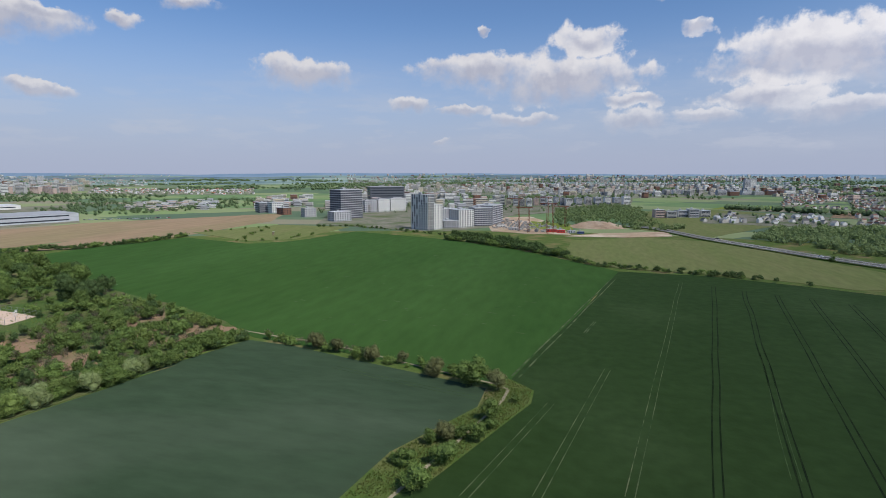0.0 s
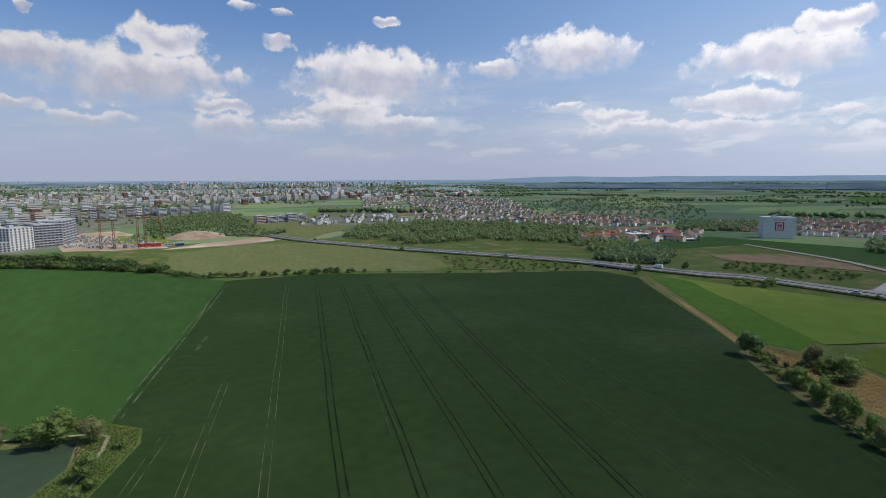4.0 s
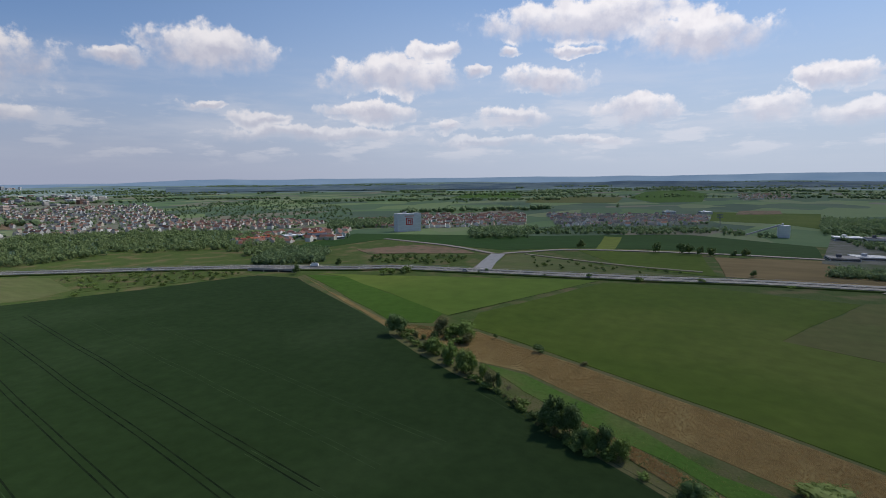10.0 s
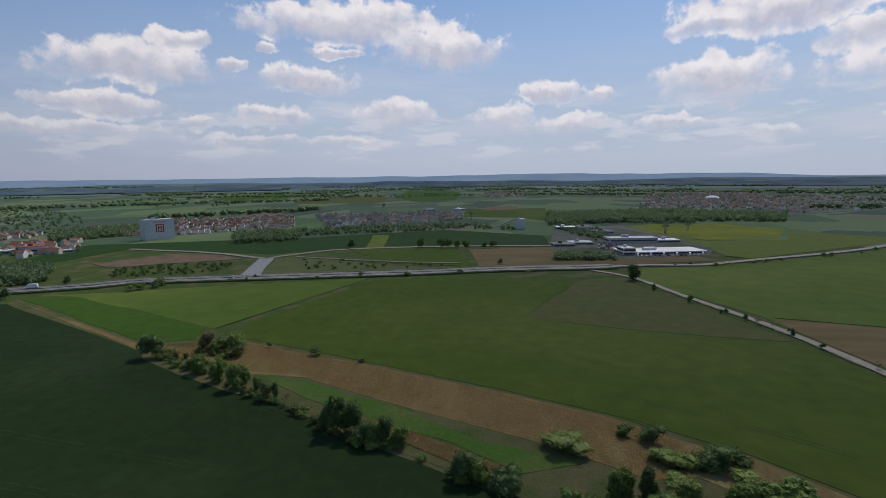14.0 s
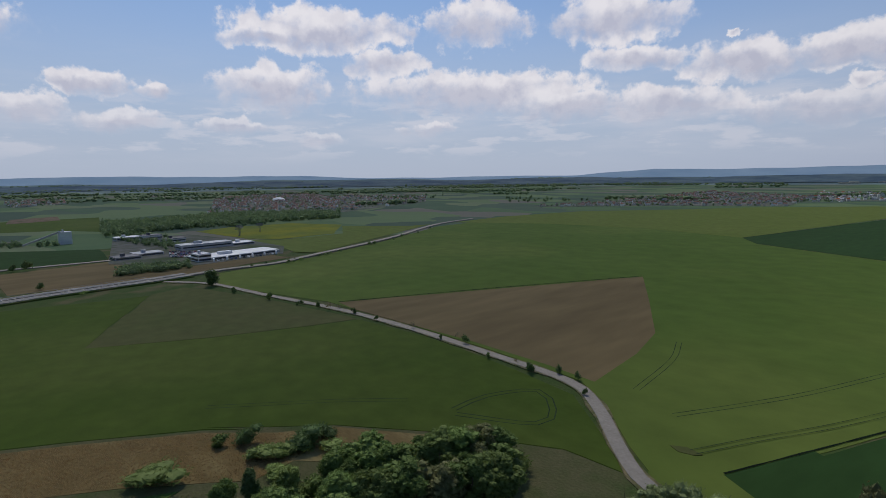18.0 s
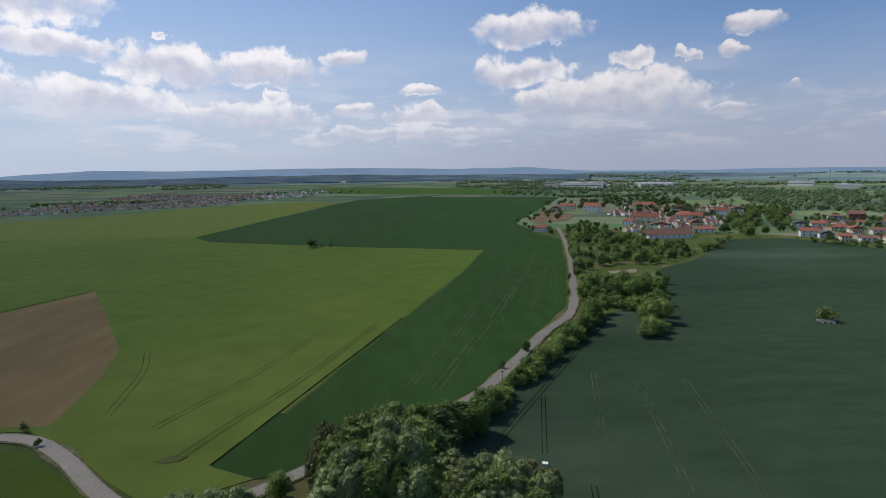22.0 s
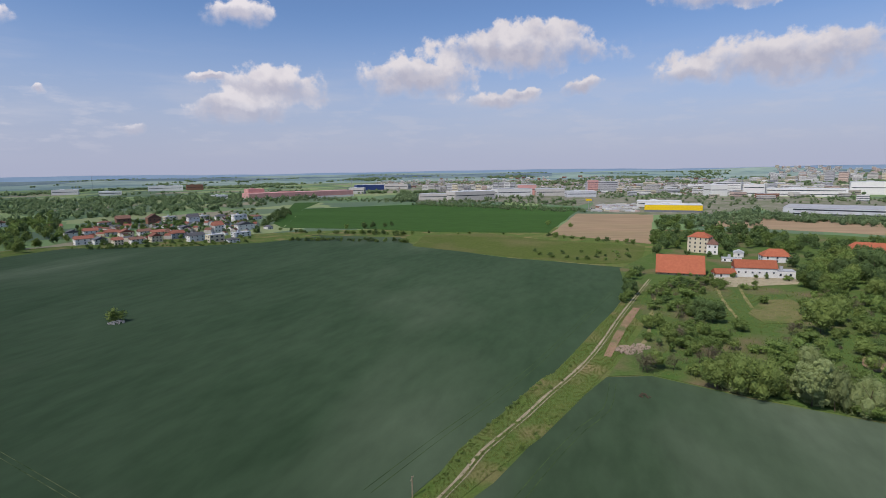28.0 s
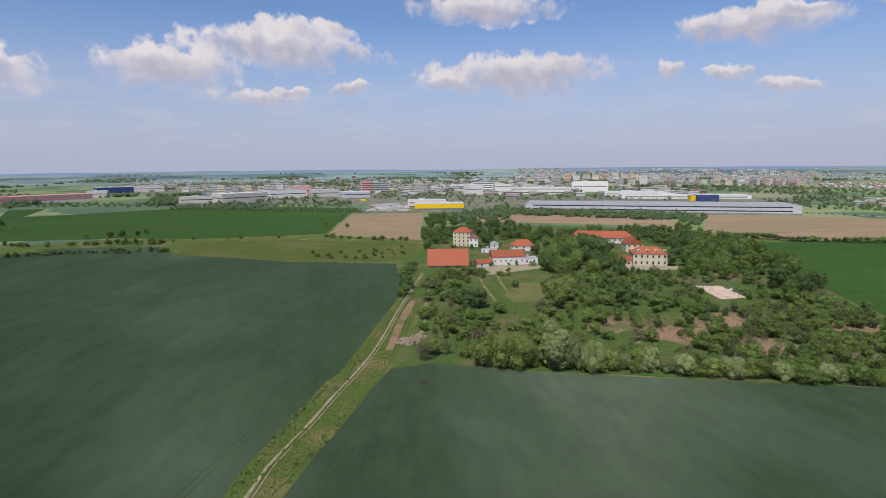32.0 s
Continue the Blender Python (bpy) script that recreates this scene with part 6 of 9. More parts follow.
far_wood([(712.9, -98.2), (918.2, -125.9), (974.4, -325.8), (854.4, -479.2), (744.0, -418.0), (770.4, -258.4)], 520, 6, 10, 74, "long dark belt of woodland")
far_wood([(542.5, 452.2), (620.9, 518.3), (697.7, 455.2), (627.6, 405.5)], 160, 6, 10, 75, "dark clump of trees by the tower block")
far_wood([(-597.4, 79.2), (-742.4, 106.5), (-872.4, 220.6), (-646.4, 163.6)], 60, 6, 10, 76, "trees between the ploughed fields")
far_wood([(-716.1, 181.2), (-790.9, 204.4), (-723.3, 314.2), (-674.2, 404.7), (-622.3, 411.6), (-540.6, 351.6), (-592.0, 348.7)], 170, 5, 8, 77, "row of trees along the industrial hall")
far_wood([(-1173.8, -4.9), (-1505.1, 25.5), (-1465.2, 370.0), (-1214.4, 442.7), (-1023.6, 674.2), (-924.7, 609.5), (-1020.3, 257.8), (-883.8, 174.8)], 190, 4, 7, 86, "street trees among the halls")
far_wood([(-1563.9, 569.6), (-2275.7, 828.0), (-1488.7, 1292.9), (-1078.3, 1146.3), (-901.2, 959.5), (-1174.4, 844.7)], 260, 5, 9, 87, "trees below the housing estate")
far_wood([(-1119.6, -406.4), (-1616.7, -513.2), (-1841.2, -64.2), (-1634.1, 321.6), (-1265.5, 250.3), (-1218.5, 38.7)], 220, 4, 8, 88, "trees among the shopping halls")
far_wood([(-407.8, 770.3), (-606.4, 1269.3), (-185.4, 1390.1), (108.5, 1412.1), (78.9, 1015.6), (-113.2, 851.8)], 230, 3, 7, 89, "street trees between the blocks")
far_wood([(-1032.0, -411.4), (-1286.7, -497.5), (-1294.3, -454.9), (-1024.8, -360.0)], 60, 8, 12, 78, "dark conifer block")
far_wood([(-678.1, -1012.9), (-926.5, -1384.9), (-1306.0, -981.4), (-1178.4, -673.0), (-994.1, -619.8), (-747.2, -636.5), (-564.8, -686.7)], 330, 8, 13, 79, "thick green trees behind the houses")
far_wood([(-253.8, -1437.5), (-646.7, -2941.5), (-761.4, -2144.4), (-1005.3, -1502.8), (-705.1, -1053.4), (-421.1, -1187.4)], 220, 9, 14, 80, "trees on the far rise")
far_wood([(-909.3, 710.7), (-700.5, 611.9), (-593.1, 828.4), (-632.6, 998.9), (-766.6, 1161.8), (-980.7, 859.5)], 170, 5, 8, 81, "trees round the white houses")
far_wood([(-46.1, 663.0), (-27.1, 914.1), (76.6, 984.8), (93.1, 739.2), (125.1, 656.1), (92.3, 635.1), (-18.8, 656.2)], 150, 3, 6.5, 82, "light green brush along the slip road", "wood_scrub")
far_wood([(-31.5, 713.3), (-46.0, 922.4), (32.4, 1105.4), (101.7, 1054.1), (92.5, 830.1), (62.0, 699.8), (23.7, 781.6)], 260, 3, 7, 91, "light green brush below the housing blocks", "wood_scrub")
far_wood([(-932.1, -337.4), (-1001.5, -352.7), (-856.4, -21.8), (-791.0, -20.3)], 110, 3, 5.5, 94, "row of street trees before the shopping halls")
far_wood([(-1068.0, -678.6), (-1218.9, -762.6), (-1093.8, -415.7), (-993.9, -378.3)], 90, 3, 6, 95, "hedge and trees below the factory")
far_wood([(-913.5, -320.9), (-1064.4, -361.7), (-1067.8, -45.0), (-936.2, -39.0)], 120, 3, 5.5, 96, "young trees before the shopping halls")
far_wood([(522.7, 242.3), (623.7, 285.2), (640.4, 220.3), (557.5, 188.4)], 60, 6, 9, 83, "thicket beside the village")
far_wood([(589.4, 202.6), (654.6, 225.2), (745.2, 17.4), (645.1, -61.4), (674.3, 15.4)], 120, 3.5, 7, 84, "trees along the village edge")
far_wood([(673.5, -102.5), (740.2, -117.4), (671.9, -156.0), (538.1, -138.6), (520.5, -124.4), (620.3, -106.5)], 50, 3, 6, 92, "trees and bushes round the works yard")
far_wood([(782.4, -104.7), (915.2, -130.5), (807.9, -325.1), (729.4, -293.1), (746.7, -173.9)], 240, 5, 9, 93, "belt of tall trees behind the works")
far_wood([(414.1, -61.9), (443.8, -70.5), (430.2, -111.9), (413.5, -107.7)], 60, 4, 6, 85, "dark young trees beside the highway")


# ---- tufts of grass and reed ----
def tufts(name, poly, n, lo, hi, mat, label, seed):
    """Many small sheaves of blades over a plot, in one mesh."""
    rng = np.random.default_rng(seed)
    spots = np.array(scatter(poly, n, random.Random(seed)))
    k = len(spots)
    h = rng.uniform(lo, hi, k)
    t = rng.uniform(0, 6.283, (k, 3))
    w = h * 0.45
    vs = np.zeros((k, 9, 3))
    for b in range(3):
        c, s_ = np.cos(t[:, b]), np.sin(t[:, b])
        lean = rng.uniform(-0.35, 0.35, (k, 2)) * h[:, None]
        vs[:, b * 3] = np.stack([spots[:, 0] - c * w, spots[:, 1] - s_ * w, np.full(k, 0.1)], 1)
        vs[:, b * 3 + 1] = np.stack([spots[:, 0] + c * w, spots[:, 1] + s_ * w, np.full(k, 0.1)], 1)
        vs[:, b * 3 + 2] = np.stack([spots[:, 0] + lean[:, 0], spots[:, 1] + lean[:, 1], h], 1)
    tagged(mesh_object(name, vs.reshape(-1, 3).tolist(), np.arange(k * 9).reshape(-1, 3).tolist(), M[mat]), label, "grass", kind="stuff")


tufts("reed_stalks", [(199.1, 134.4), (204.6, 94.9), (179.8, 41.8), (154.8, -8.4), (139.1, -36.1), (129.9, -46.6), (115.1, -63.2), (109.4, -37.7), (115.4, -30.4), (126.1, -15.0), (147.4, 24.3), (167.4, 56.7), (170.1, 76.2)], 24000, 0.22, 0.42, "tuft_dry", "dense dry reed stalks", 1)
tufts("grass_blades", STRIP, 9000, 0.15, 0.5, "tuft", "rough grass tufts along the path", 2)
tufts("grass_blades", [(-44.3, 91.6), (-40.7, 110.2), (-25.7, 139.2), (-25.9, 153.0), (-20.5, 161.8), (-12.4, 154.8), (-12.5, 145.3), (-29.9, 99.4), (-35.2, 94.0)], 6000, 0.15, 0.5, "tuft", "rough grass tufts along the farm path", 3)
tufts("grass_blades", [(184.3, 119.9), (166.4, 74.6), (142.1, 23.4), (122.0, -14.6), (108.7, -33.2), (104.1, -4.3), (110.7, 5.2), (119.1, 17.7), (125.5, 36.2), (150.1, 66.7)], 5000, 0.1, 0.35, "tuft", "tall rough grass along the ditch", 4)
tufts("grass_blades", ORCHARD, 14000, 0.2, 0.7, "tuft", "tall grass under the fruit trees", 5)
tufts("straw_stalks", STRAW, 2600, 0.3, 0.65, "tuft_dry", "broken straw-coloured grass", 6)


# ---- buildings ----
def add_box(bm, x0, x1, y0, y1, z0, z1):
    v = [bm.verts.new(p) for p in ((x0, y0, z0), (x1, y0, z0), (x1, y1, z0), (x0, y1, z0), (x0, y0, z1), (x1, y0, z1), (x1, y1, z1), (x0, y1, z1))]
    for f in ((0, 3, 2, 1), (4, 5, 6, 7), (0, 1, 5, 4), (1, 2, 6, 5), (2, 3, 7, 6), (3, 0, 4, 7)):
        bm.faces.new([v[i] for i in f])


def box_mesh(name, x0, x1, y0, y1, z0, z1, mat):
    bm = bmesh.new()
    add_box(bm, x0, x1, y0, y1, z0, z1)
    me = bpy.data.meshes.new(name)
    bm.to_mesh(me)
    bm.free()
    me.materials.append(mat)
    return me


def box_part(name, parent, x0, x1, y0, y1, z0, z1, mat, label=""):
    ob = new(name, box_mesh(name, x0, x1, y0, y1, z0, z1, mat))
    ob.parent = parent
    if label:
        ob["label"] = label
    return ob


def frame_of(spot):
    """The middle of a front edge, its turn and its width; the front looks towards the start of the plan."""
    x1, y1, x2, y2, h = spot
    w = math.hypot(x2 - x1, y2 - y1)
    return (x1 + x2) / 2, (y1 + y2) / 2, math.degrees(math.atan2(y2 - y1, x2 - x1)), w, h


def roof_part(root, kind, w, d, z, rise, mat, over=0.4):
    """A gable along the front, a gable across it, a hip or a flat slab with a parapet, all with thickness."""
    bm = bmesh.new()
    x0, x1, y0, y1 = -w / 2 - over, w / 2 + over, -over, d + over
    t = 0.25
    if kind == "flat":
        add_box(bm, -w / 2 - 0.1, w / 2 + 0.1, -0.1, d + 0.1, z, z + 0.35)
        add_box(bm, -w / 2 + w * 0.3, -w / 2 + w * 0.45, d * 0.4, d * 0.6, z + 0.35, z + 0.35 + min(2.2, 0.2 * w + 0.4))
        return part("roof", bm, mat, root)
    if kind == "along":
        ridge_pts = [(x0, (y0 + y1) / 2), (x1, (y0 + y1) / 2)]
    elif kind == "across":
        ridge_pts = [(0, y0), (0, y1)]
    else:
        m = min(w, d) / 2 * 0.9
        ridge_pts = [(x0 + m, (y0 + y1) / 2), (x1 - m, (y0 + y1) / 2)] if w >= d else [(0, y0 + m), (0, y1 - m)]
    low = [(x0, y0), (x1, y0), (x1, y1), (x0, y1)]
    vs = [bm.verts.new((x, y, z - t)) for x, y in low] + [bm.verts.new((x, y, z)) for x, y in low] + [bm.verts.new((x, y, z + rise)) for x, y in ridge_pts]
    for i in range(4):
        bm.faces.new([vs[i], vs[(i + 1) % 4], vs[(i + 1) % 4 + 4], vs[i + 4]])
    bm.faces.new(vs[3::-1])
    a, b = vs[8], vs[9]
    if kind == "across" or (kind == "hip" and w < d):
        bm.faces.new([vs[4], vs[5], a])
        bm.faces.new([vs[5], vs[6], b, a])
        bm.faces.new([vs[6], vs[7], b])
        bm.faces.new([vs[7], vs[4], a, b])
    else:
        bm.faces.new([vs[4], vs[5], b, a])
        bm.faces.new([vs[5], vs[6], b])
        bm.faces.new([vs[6], vs[7], a, b])
        bm.faces.new([vs[7], vs[4], a])
    return part("roof", bm, mat, root)


PANES, SILLS = {}, {}


def pane(parent, x, y, z, w, h, turn=0.0, name="window", mat=None):
    key = (round(w, 1), round(h, 1), name, (mat or M["glass"]).name)
    if key not in PANES:
        bm = bmesh.new()
        add_box(bm, -w / 2, w / 2, -0.05, 0.05, -h / 2, h / 2)
        me = bpy.data.meshes.new(name)
        bm.to_mesh(me)
        bm.free()
        me.materials.append(mat or M["glass"])
        PANES[key] = me
    ob = new(name, PANES[key])
    ob.matrix_basis = pose(x, y, z, 0, 0, turn)
    ob.parent = parent
    return ob


def building(name, spot, depth, label, category="house", wall="white", roofing="tile_red", roof="along", rise=0.0, floors=2, bays=3, sides=2, size=(1.1, 1.3), band=False, band_sides=True,
             chimney=False, group="", base=None, over=0.4, chess=False, wall_min=2.6, slab=None, sills=False):
    x, y, turn, w, h = frame_of(spot)
    # the given height is that of the front's upper outline: bring it to the ridge or the rear edge
    r = math.hypot(x, y)
    h = max(wall_min + rise, EYE - (r + (depth if roof == "flat" else depth / 2)) * (EYE - h) / r)
    root = empty(name, x, y, 0, turn)
    tagged(root, label, category, group)
    top = h - rise - (0.35 if roof == "flat" else 0.0)
    bm = bmesh.new()
    add_box(bm, -w / 2, w / 2, 0, depth, -0.3, top)
    if roof in ("along", "across"):
        ends = (((-w / 2, 0), (-w / 2, depth)), ((w / 2, 0), (w / 2, depth))) if roof == "along" else (((-w / 2, 0), (w / 2, 0)), ((-w / 2, depth), (w / 2, depth)))
        for (ax, ay), (bx, by) in ends:
            inx, iny = (0.15 if ax == bx and ax < 0 else -0.15 if ax == bx else 0), (0.15 if ay == by and ay <= 0 else -0.15 if ay == by else 0)
            v = [bm.verts.new(p) for p in ((ax + inx, ay + iny, top), (bx + inx, by + iny, top), ((ax + bx) / 2 + inx, (ay + by) / 2 + iny, top + rise * 0.93))]
            bm.faces.new(v)
    part("wall", bm, M[wall], root)
    roof_part(root, roof, w, depth, top, rise, M[roofing], over)
    if base:
        box_part("plinth", root, -w / 2 - 0.06, w / 2 + 0.06, -0.06, depth + 0.06, -0.3, top * 0.3, M[base])
    storey = top / max(1, floors)
    ww, wh = min(size[0], w / max(1, bays) * (0.8 if chess else 0.7)), min(size[1], storey * (0.82 if chess else 0.6))
    for f in range(1, floors + 1) if slab else ():
        box_part("balcony_band", root, -w / 2 - 0.35, w / 2 + 0.35, -0.35, depth + 0.35, storey * f - 0.75, storey * f - 0.05, M[slab])
    for f in range(floors):
        z = storey * (f + 0.55)
        if band:
            pane(root, 0, -0.04, z, w * 0.94, wh, name="window_band")
            for s in (-1, 1) if band_sides else ():
                pane(root, s * (w / 2 + 0.04), depth / 2, z, depth * 0.9, wh, 90, name="window_band")
            continue
        for b in range(bays):
            if not chess or (f * 3 + b * 5) % 7 not in (0, 3):
                pane(root, w * ((b + 0.5) / bays - 0.5), -0.04, z, ww, wh)
        for s in (-1, 1):
            for b in range(sides):
                pane(root, s * (w / 2 + 0.04), depth * (b + 0.5) / sides, z, min(ww, depth / sides * 0.7), wh, 90)
    if sills:
        for ob in [c for c in root.children if c.name.startswith("window")]:
            k = round(ob.dimensions.x or ww, 1)
            if k not in SILLS:
                SILLS[k] = box_mesh("sill", -ww / 2 - 0.1, ww / 2 + 0.1, -0.16, 0.02, -wh / 2 - 0.12, -wh / 2 - 0.02, M["concrete"])
            si = new("sill", SILLS[k])
            si.parent = ob
    if chimney:
        box_part("chimney", root, w * 0.15, w * 0.15 + 0.7, depth * 0.55, depth * 0.55 + 0.7, top + rise * 0.4, top + rise + 0.8, M["brick"])
    return root


# farm among the trees
barn = building("barn", (-343.1, 33.7, -340.7, 59.2, 12.7), 19.0, "long barn with a big orange tiled roof", "barn", "cream", "tile_red", "along", rise=9.6, floors=1, bays=6, size=(0.7, 0.5), over=0.9, wall_min=1.3, sills=True)
farm = building("farm_building", (-343.9, 76.5, -344.4, 98.4, 10.7), 9.0, "white farm building with a red tiled roof", "building", "white", "tile_red", "along", rise=4.2, floors=1, bays=6, size=(0.9, 0.9), sills=True)
building("farm_shed", (-339.6, 65.7, -341.8, 76.5, 5.3), 7.0, "low white annex with a red roof", "building", "white", "tile_red", "along", rise=2.4, floors=1, bays=2, sills=True)
building("farm_shed", (-344.5, 97.6, -344.8, 107.9, 5.8), 8.0, "pale walled annex with a flat terrace", "building", "white", "roof_flat", "flat", floors=1, bays=2, sills=True)
building("farmhouse", (-400.2, 105.1, -400.0, 122.3, 9.7), 11.0, "white farmhouse with a red pyramid roof", "house", "white", "tile_red", "hip", rise=4.5, floors=2, bays=3, sills=True)
building("farm_building", (-439.9, 167.5, -423.9, 215.1, 10.8), 13.0, "long low building with a red hipped roof", "building", "white", "tile_red", "hip", rise=5.0, floors=1, bays=12, size=(1.1, 1.6), over=1.0, sills=True)
building("farmhouse", (-382.1, 188.8, -379.9, 201.3, 11.7), 14.0, "cream house with a steep red gable", "house", "cream", "tile_red", "across", rise=4.6, floors=2, bays=3, chimney=True, sills=True)
manor = building("manor_house", (-328.1, 167.2, -322.4, 188.1, 13.1), 13.0, "pale yellow manor with a red mansard roof", "house", "cream", "tile_red", "hip", rise=4.0, floors=2, bays=6, size=(1.1, 1.8), chimney=True, sills=True)
mx, my, mt, mw, mh = frame_of((-328.1, 167.2, -322.4, 188.1, 13.1))
for k in range(4):
    dz = mh - 3.9
    box_part("dormer", manor, mw * (k / 4 - 0.37), mw * (k / 4 - 0.37) + 1.6, 0.4, 3.0, dz, dz + 1.5, M["cream"])
    pane(manor, mw * (k / 4 - 0.37) + 0.8, 0.36, dz + 0.8, 0.8, 0.9)
building("farm_shed", (-330.2, 155.3, -326.3, 165.5, 7.2), 8.0, "low outbuilding with a red roof", "building", "cream", "tile_red", "along", rise=2.6, floors=1, bays=3, sills=True)
villa = building("villa", (-438.8, 63.7, -433.0, 77.1, 16.2), 12.0, "tall cream villa with a red hipped roof", "house", "cream", "tile_red", "hip", rise=3.5, floors=4, bays=4, size=(1.0, 1.4), chimney=True, sills=True)
building("villa", (-430.0, 75.6, -428.6, 83.0, 12.2), 9.0, "white house with a dark brown mansard roof", "house", "white", "tile_brown", "hip", rise=4.0, floors=2, bays=2, sills=True)
building("farm_shed", (-420.7, 91.7, -419.5, 98.0, 5.6), 6.0, "small white shed with gabled roof", "building", "white", "roof_flat", "across", rise=1.6, floors=1, bays=1, sills=True)
building("farm_shed", (-399.2, 79.9, -397.0, 91.8, 3.5), 6.0, "low white outbuilding with flat roof", "building", "white", "roof_flat", "flat", floors=1, bays=3, sills=True)

# tennis court with its fence
COURT = [(-265.4, 171.6), (-263.2, 184.7), (-236.7, 181.0), (-235.6, 166.4)]
court = field("tennis_court", COURT, 0.2, M["clay"], "pale clay tennis court in the orchard", "court", rough=0.0)
fence = empty("court_fence", *COURT[0])
tagged(fence, "thin wire fence on posts round the court", "fence")
post_me = box_mesh("post", -0.05, 0.05, -0.05, 0.05, 0, 3.0, M["steel"])
for a, b in zip(COURT, COURT[1:] + COURT[:1]):
    n = max(2, int(math.hypot(b[0] - a[0], b[1] - a[1]) / 4))
    for k in range(n):
        ob = new("post", post_me)
        ob.matrix_basis = Matrix.Translation((a[0] + (b[0] - a[0]) * k / n - COURT[0][0], a[1] + (b[1] - a[1]) * k / n - COURT[0][1], 0))
        ob.parent = fence
    for z in (1.5, 2.95):
        bm = bmesh.new()
        d = Vector((b[0] - a[0], b[1] - a[1], 0))
        add_box(bm, 0, d.length, -0.03, 0.03, z, z + 0.06)
        ob = part("rail", bm, M["steel"], fence)
        ob.matrix_basis = pose(a[0] - COURT[0][0], a[1] - COURT[0][1], 0, 0, 0, math.degrees(math.atan2(d.y, d.x)))
hut = empty("umpire_chair", *(-246.8, 179.1))
tagged(hut, "white umpire chair at the court", "chair")
for sx in (-0.5, 0.5):
    for sy in (-0.4, 0.4):
        box_part("leg", hut, sx - 0.06, sx + 0.06, sy - 0.06, sy + 0.06, 0.1, 2.0, M["white"])
box_part("seat", hut, -0.7, 0.7, -0.6, 0.6, 2.0, 2.15, M["white"])
box_part("backrest", hut, -0.7, 0.7, 0.5, 0.62, 2.15, 3.0, M["white"])

# new housing by the field's far side
tower = building("apartment_tower", (-191.0, 589.2, -165.9, 571.0, 40.5), 9.0, "white high-rise with a dark chequered window pattern", "tower block", "white", "roof_flat", "flat", floors=14, bays=7, sides=3, size=(2.4, 2.6), chess=True)
building("apartment_tower", (-165.9, 571.0, -154.6, 592.6, 29.6), 14.0, "white high-rise wing with tall vertical windows", "tower block", "white", "roof_flat", "flat", floors=10, bays=5, sides=4, size=(1.6, 2.9))
for sp, dp, fl, by, wl, lb in (
        ((-154.3, 599.2, -139.2, 609.9, 10.5), 18, 4, 6, "grey_wall", "grey apartment block beside the tower"), ((-139.2, 609.9, -124.5, 627.5, 22.6), 20, 9, 6, "white", "white apartment block with dark windows"),
        ((-125.1, 634.3, -105.1, 646.9, 24.0), 22, 9, 7, "dark_wall", "dark apartment block with white balconies"), ((-106.2, 653.9, -100.2, 694.5, 25.9), 25, 9, 4, "dark_wall", "dark apartment block with a stepped roof"),
        ((-176.5, 673.6, -158.8, 695.3, 18.5), 18, 7, 7, "grey_wall", "grey apartment block behind the tower"), ((-321.2, 677.6, -303.5, 711.1, 41.9), 25, 13, 9, "dark_wall", "dark high-rise with pale balcony bands"),
        ((-338.2, 802.0, -323.5, 818.8, 20.9), 20, 6, 5, "grey_wall", "grey apartment block with dark windows"), ((-321.7, 819.3, -308.3, 836.1, 22.1), 20, 6, 5, "white", "white apartment block with dark windows"),
        ((-311.0, 848.9, -291.4, 868.2, 21.8), 20, 6, 5, "white", "white apartment block with dark windows"), ((-500.7, 757.0, -490.1, 772.6, 17.2), 18, 5, 5, "dark_wall", "dark grey apartment block with windows"),
        ((-474.9, 751.8, -464.1, 767.1, 17.9), 18, 5, 5, "white", "white apartment block with dark windows"), ((-439.6, 726.4, -433.8, 739.4, 12.0), 18, 4, 3, "brick", "red brick apartment block by trees"),
        ((-315.1, 644.0, -300.5, 665.2, 14.2), 18, 5, 7, "grey_wall", "grey apartment block at the field's edge"), ((-387.7, 698.0, -376.7, 711.3, 13.9), 16, 4, 4, "grey_wall", "grey apartment block with dark windows")):
    building("apartment_block", sp, dp, lb, "apartment block", wl, "roof_flat", "flat", floors=fl, bays=by, sides=5, size=(1.8, 1.5), slab="grey_wall" if wl == "dark_wall" else None)
building("office_building", (-402.5, 983.4, -344.3, 1018.8, 37.6), 40.0, "long dark office building with glass bands", "office", "dark_wall", "roof_flat", "flat", floors=7, band=True, size=(1, 1.8))

# building site with cranes
site = field("building_site", [(-107.4, 632.1), (-107.0, 775.2), (-72.1, 795.1), (-26.0, 668.4), (-10.4, 573.6), (-57.4, 571.7), (-96.0, 584.0)], 0.25, M["site"], "churned bare building site", "ground")


def mound(name, x, y, rx, ry, h, mat, label, seed):
    """A low heap of earth with an uneven slope."""
    vs, fs, n = [(x, y, h)], [], 22
    for i, (k, z) in enumerate(((0.35, 0.93), (0.6, 0.6), (0.82, 0.28), (1.0, -0.05))):
        for j in range(n):
            t = 2 * math.pi * j / n
            u = 1 + 0.16 * noise.noise((math.cos(t) * 2, math.sin(t) * 2, seed + i * 0.4))
            vs.append((x + rx * k * u * math.cos(t), y + ry * k * u * math.sin(t), h * z * u))
            a_, b_ = 1 + i * n + j, 1 + i * n + (j + 1) % n
            fs.append((0, a_, b_) if i == 0 else (a_ - n, a_, b_, b_ - n))
    return tagged(mesh_object(name, vs, fs, M[mat]), label, "earth", kind="structure")


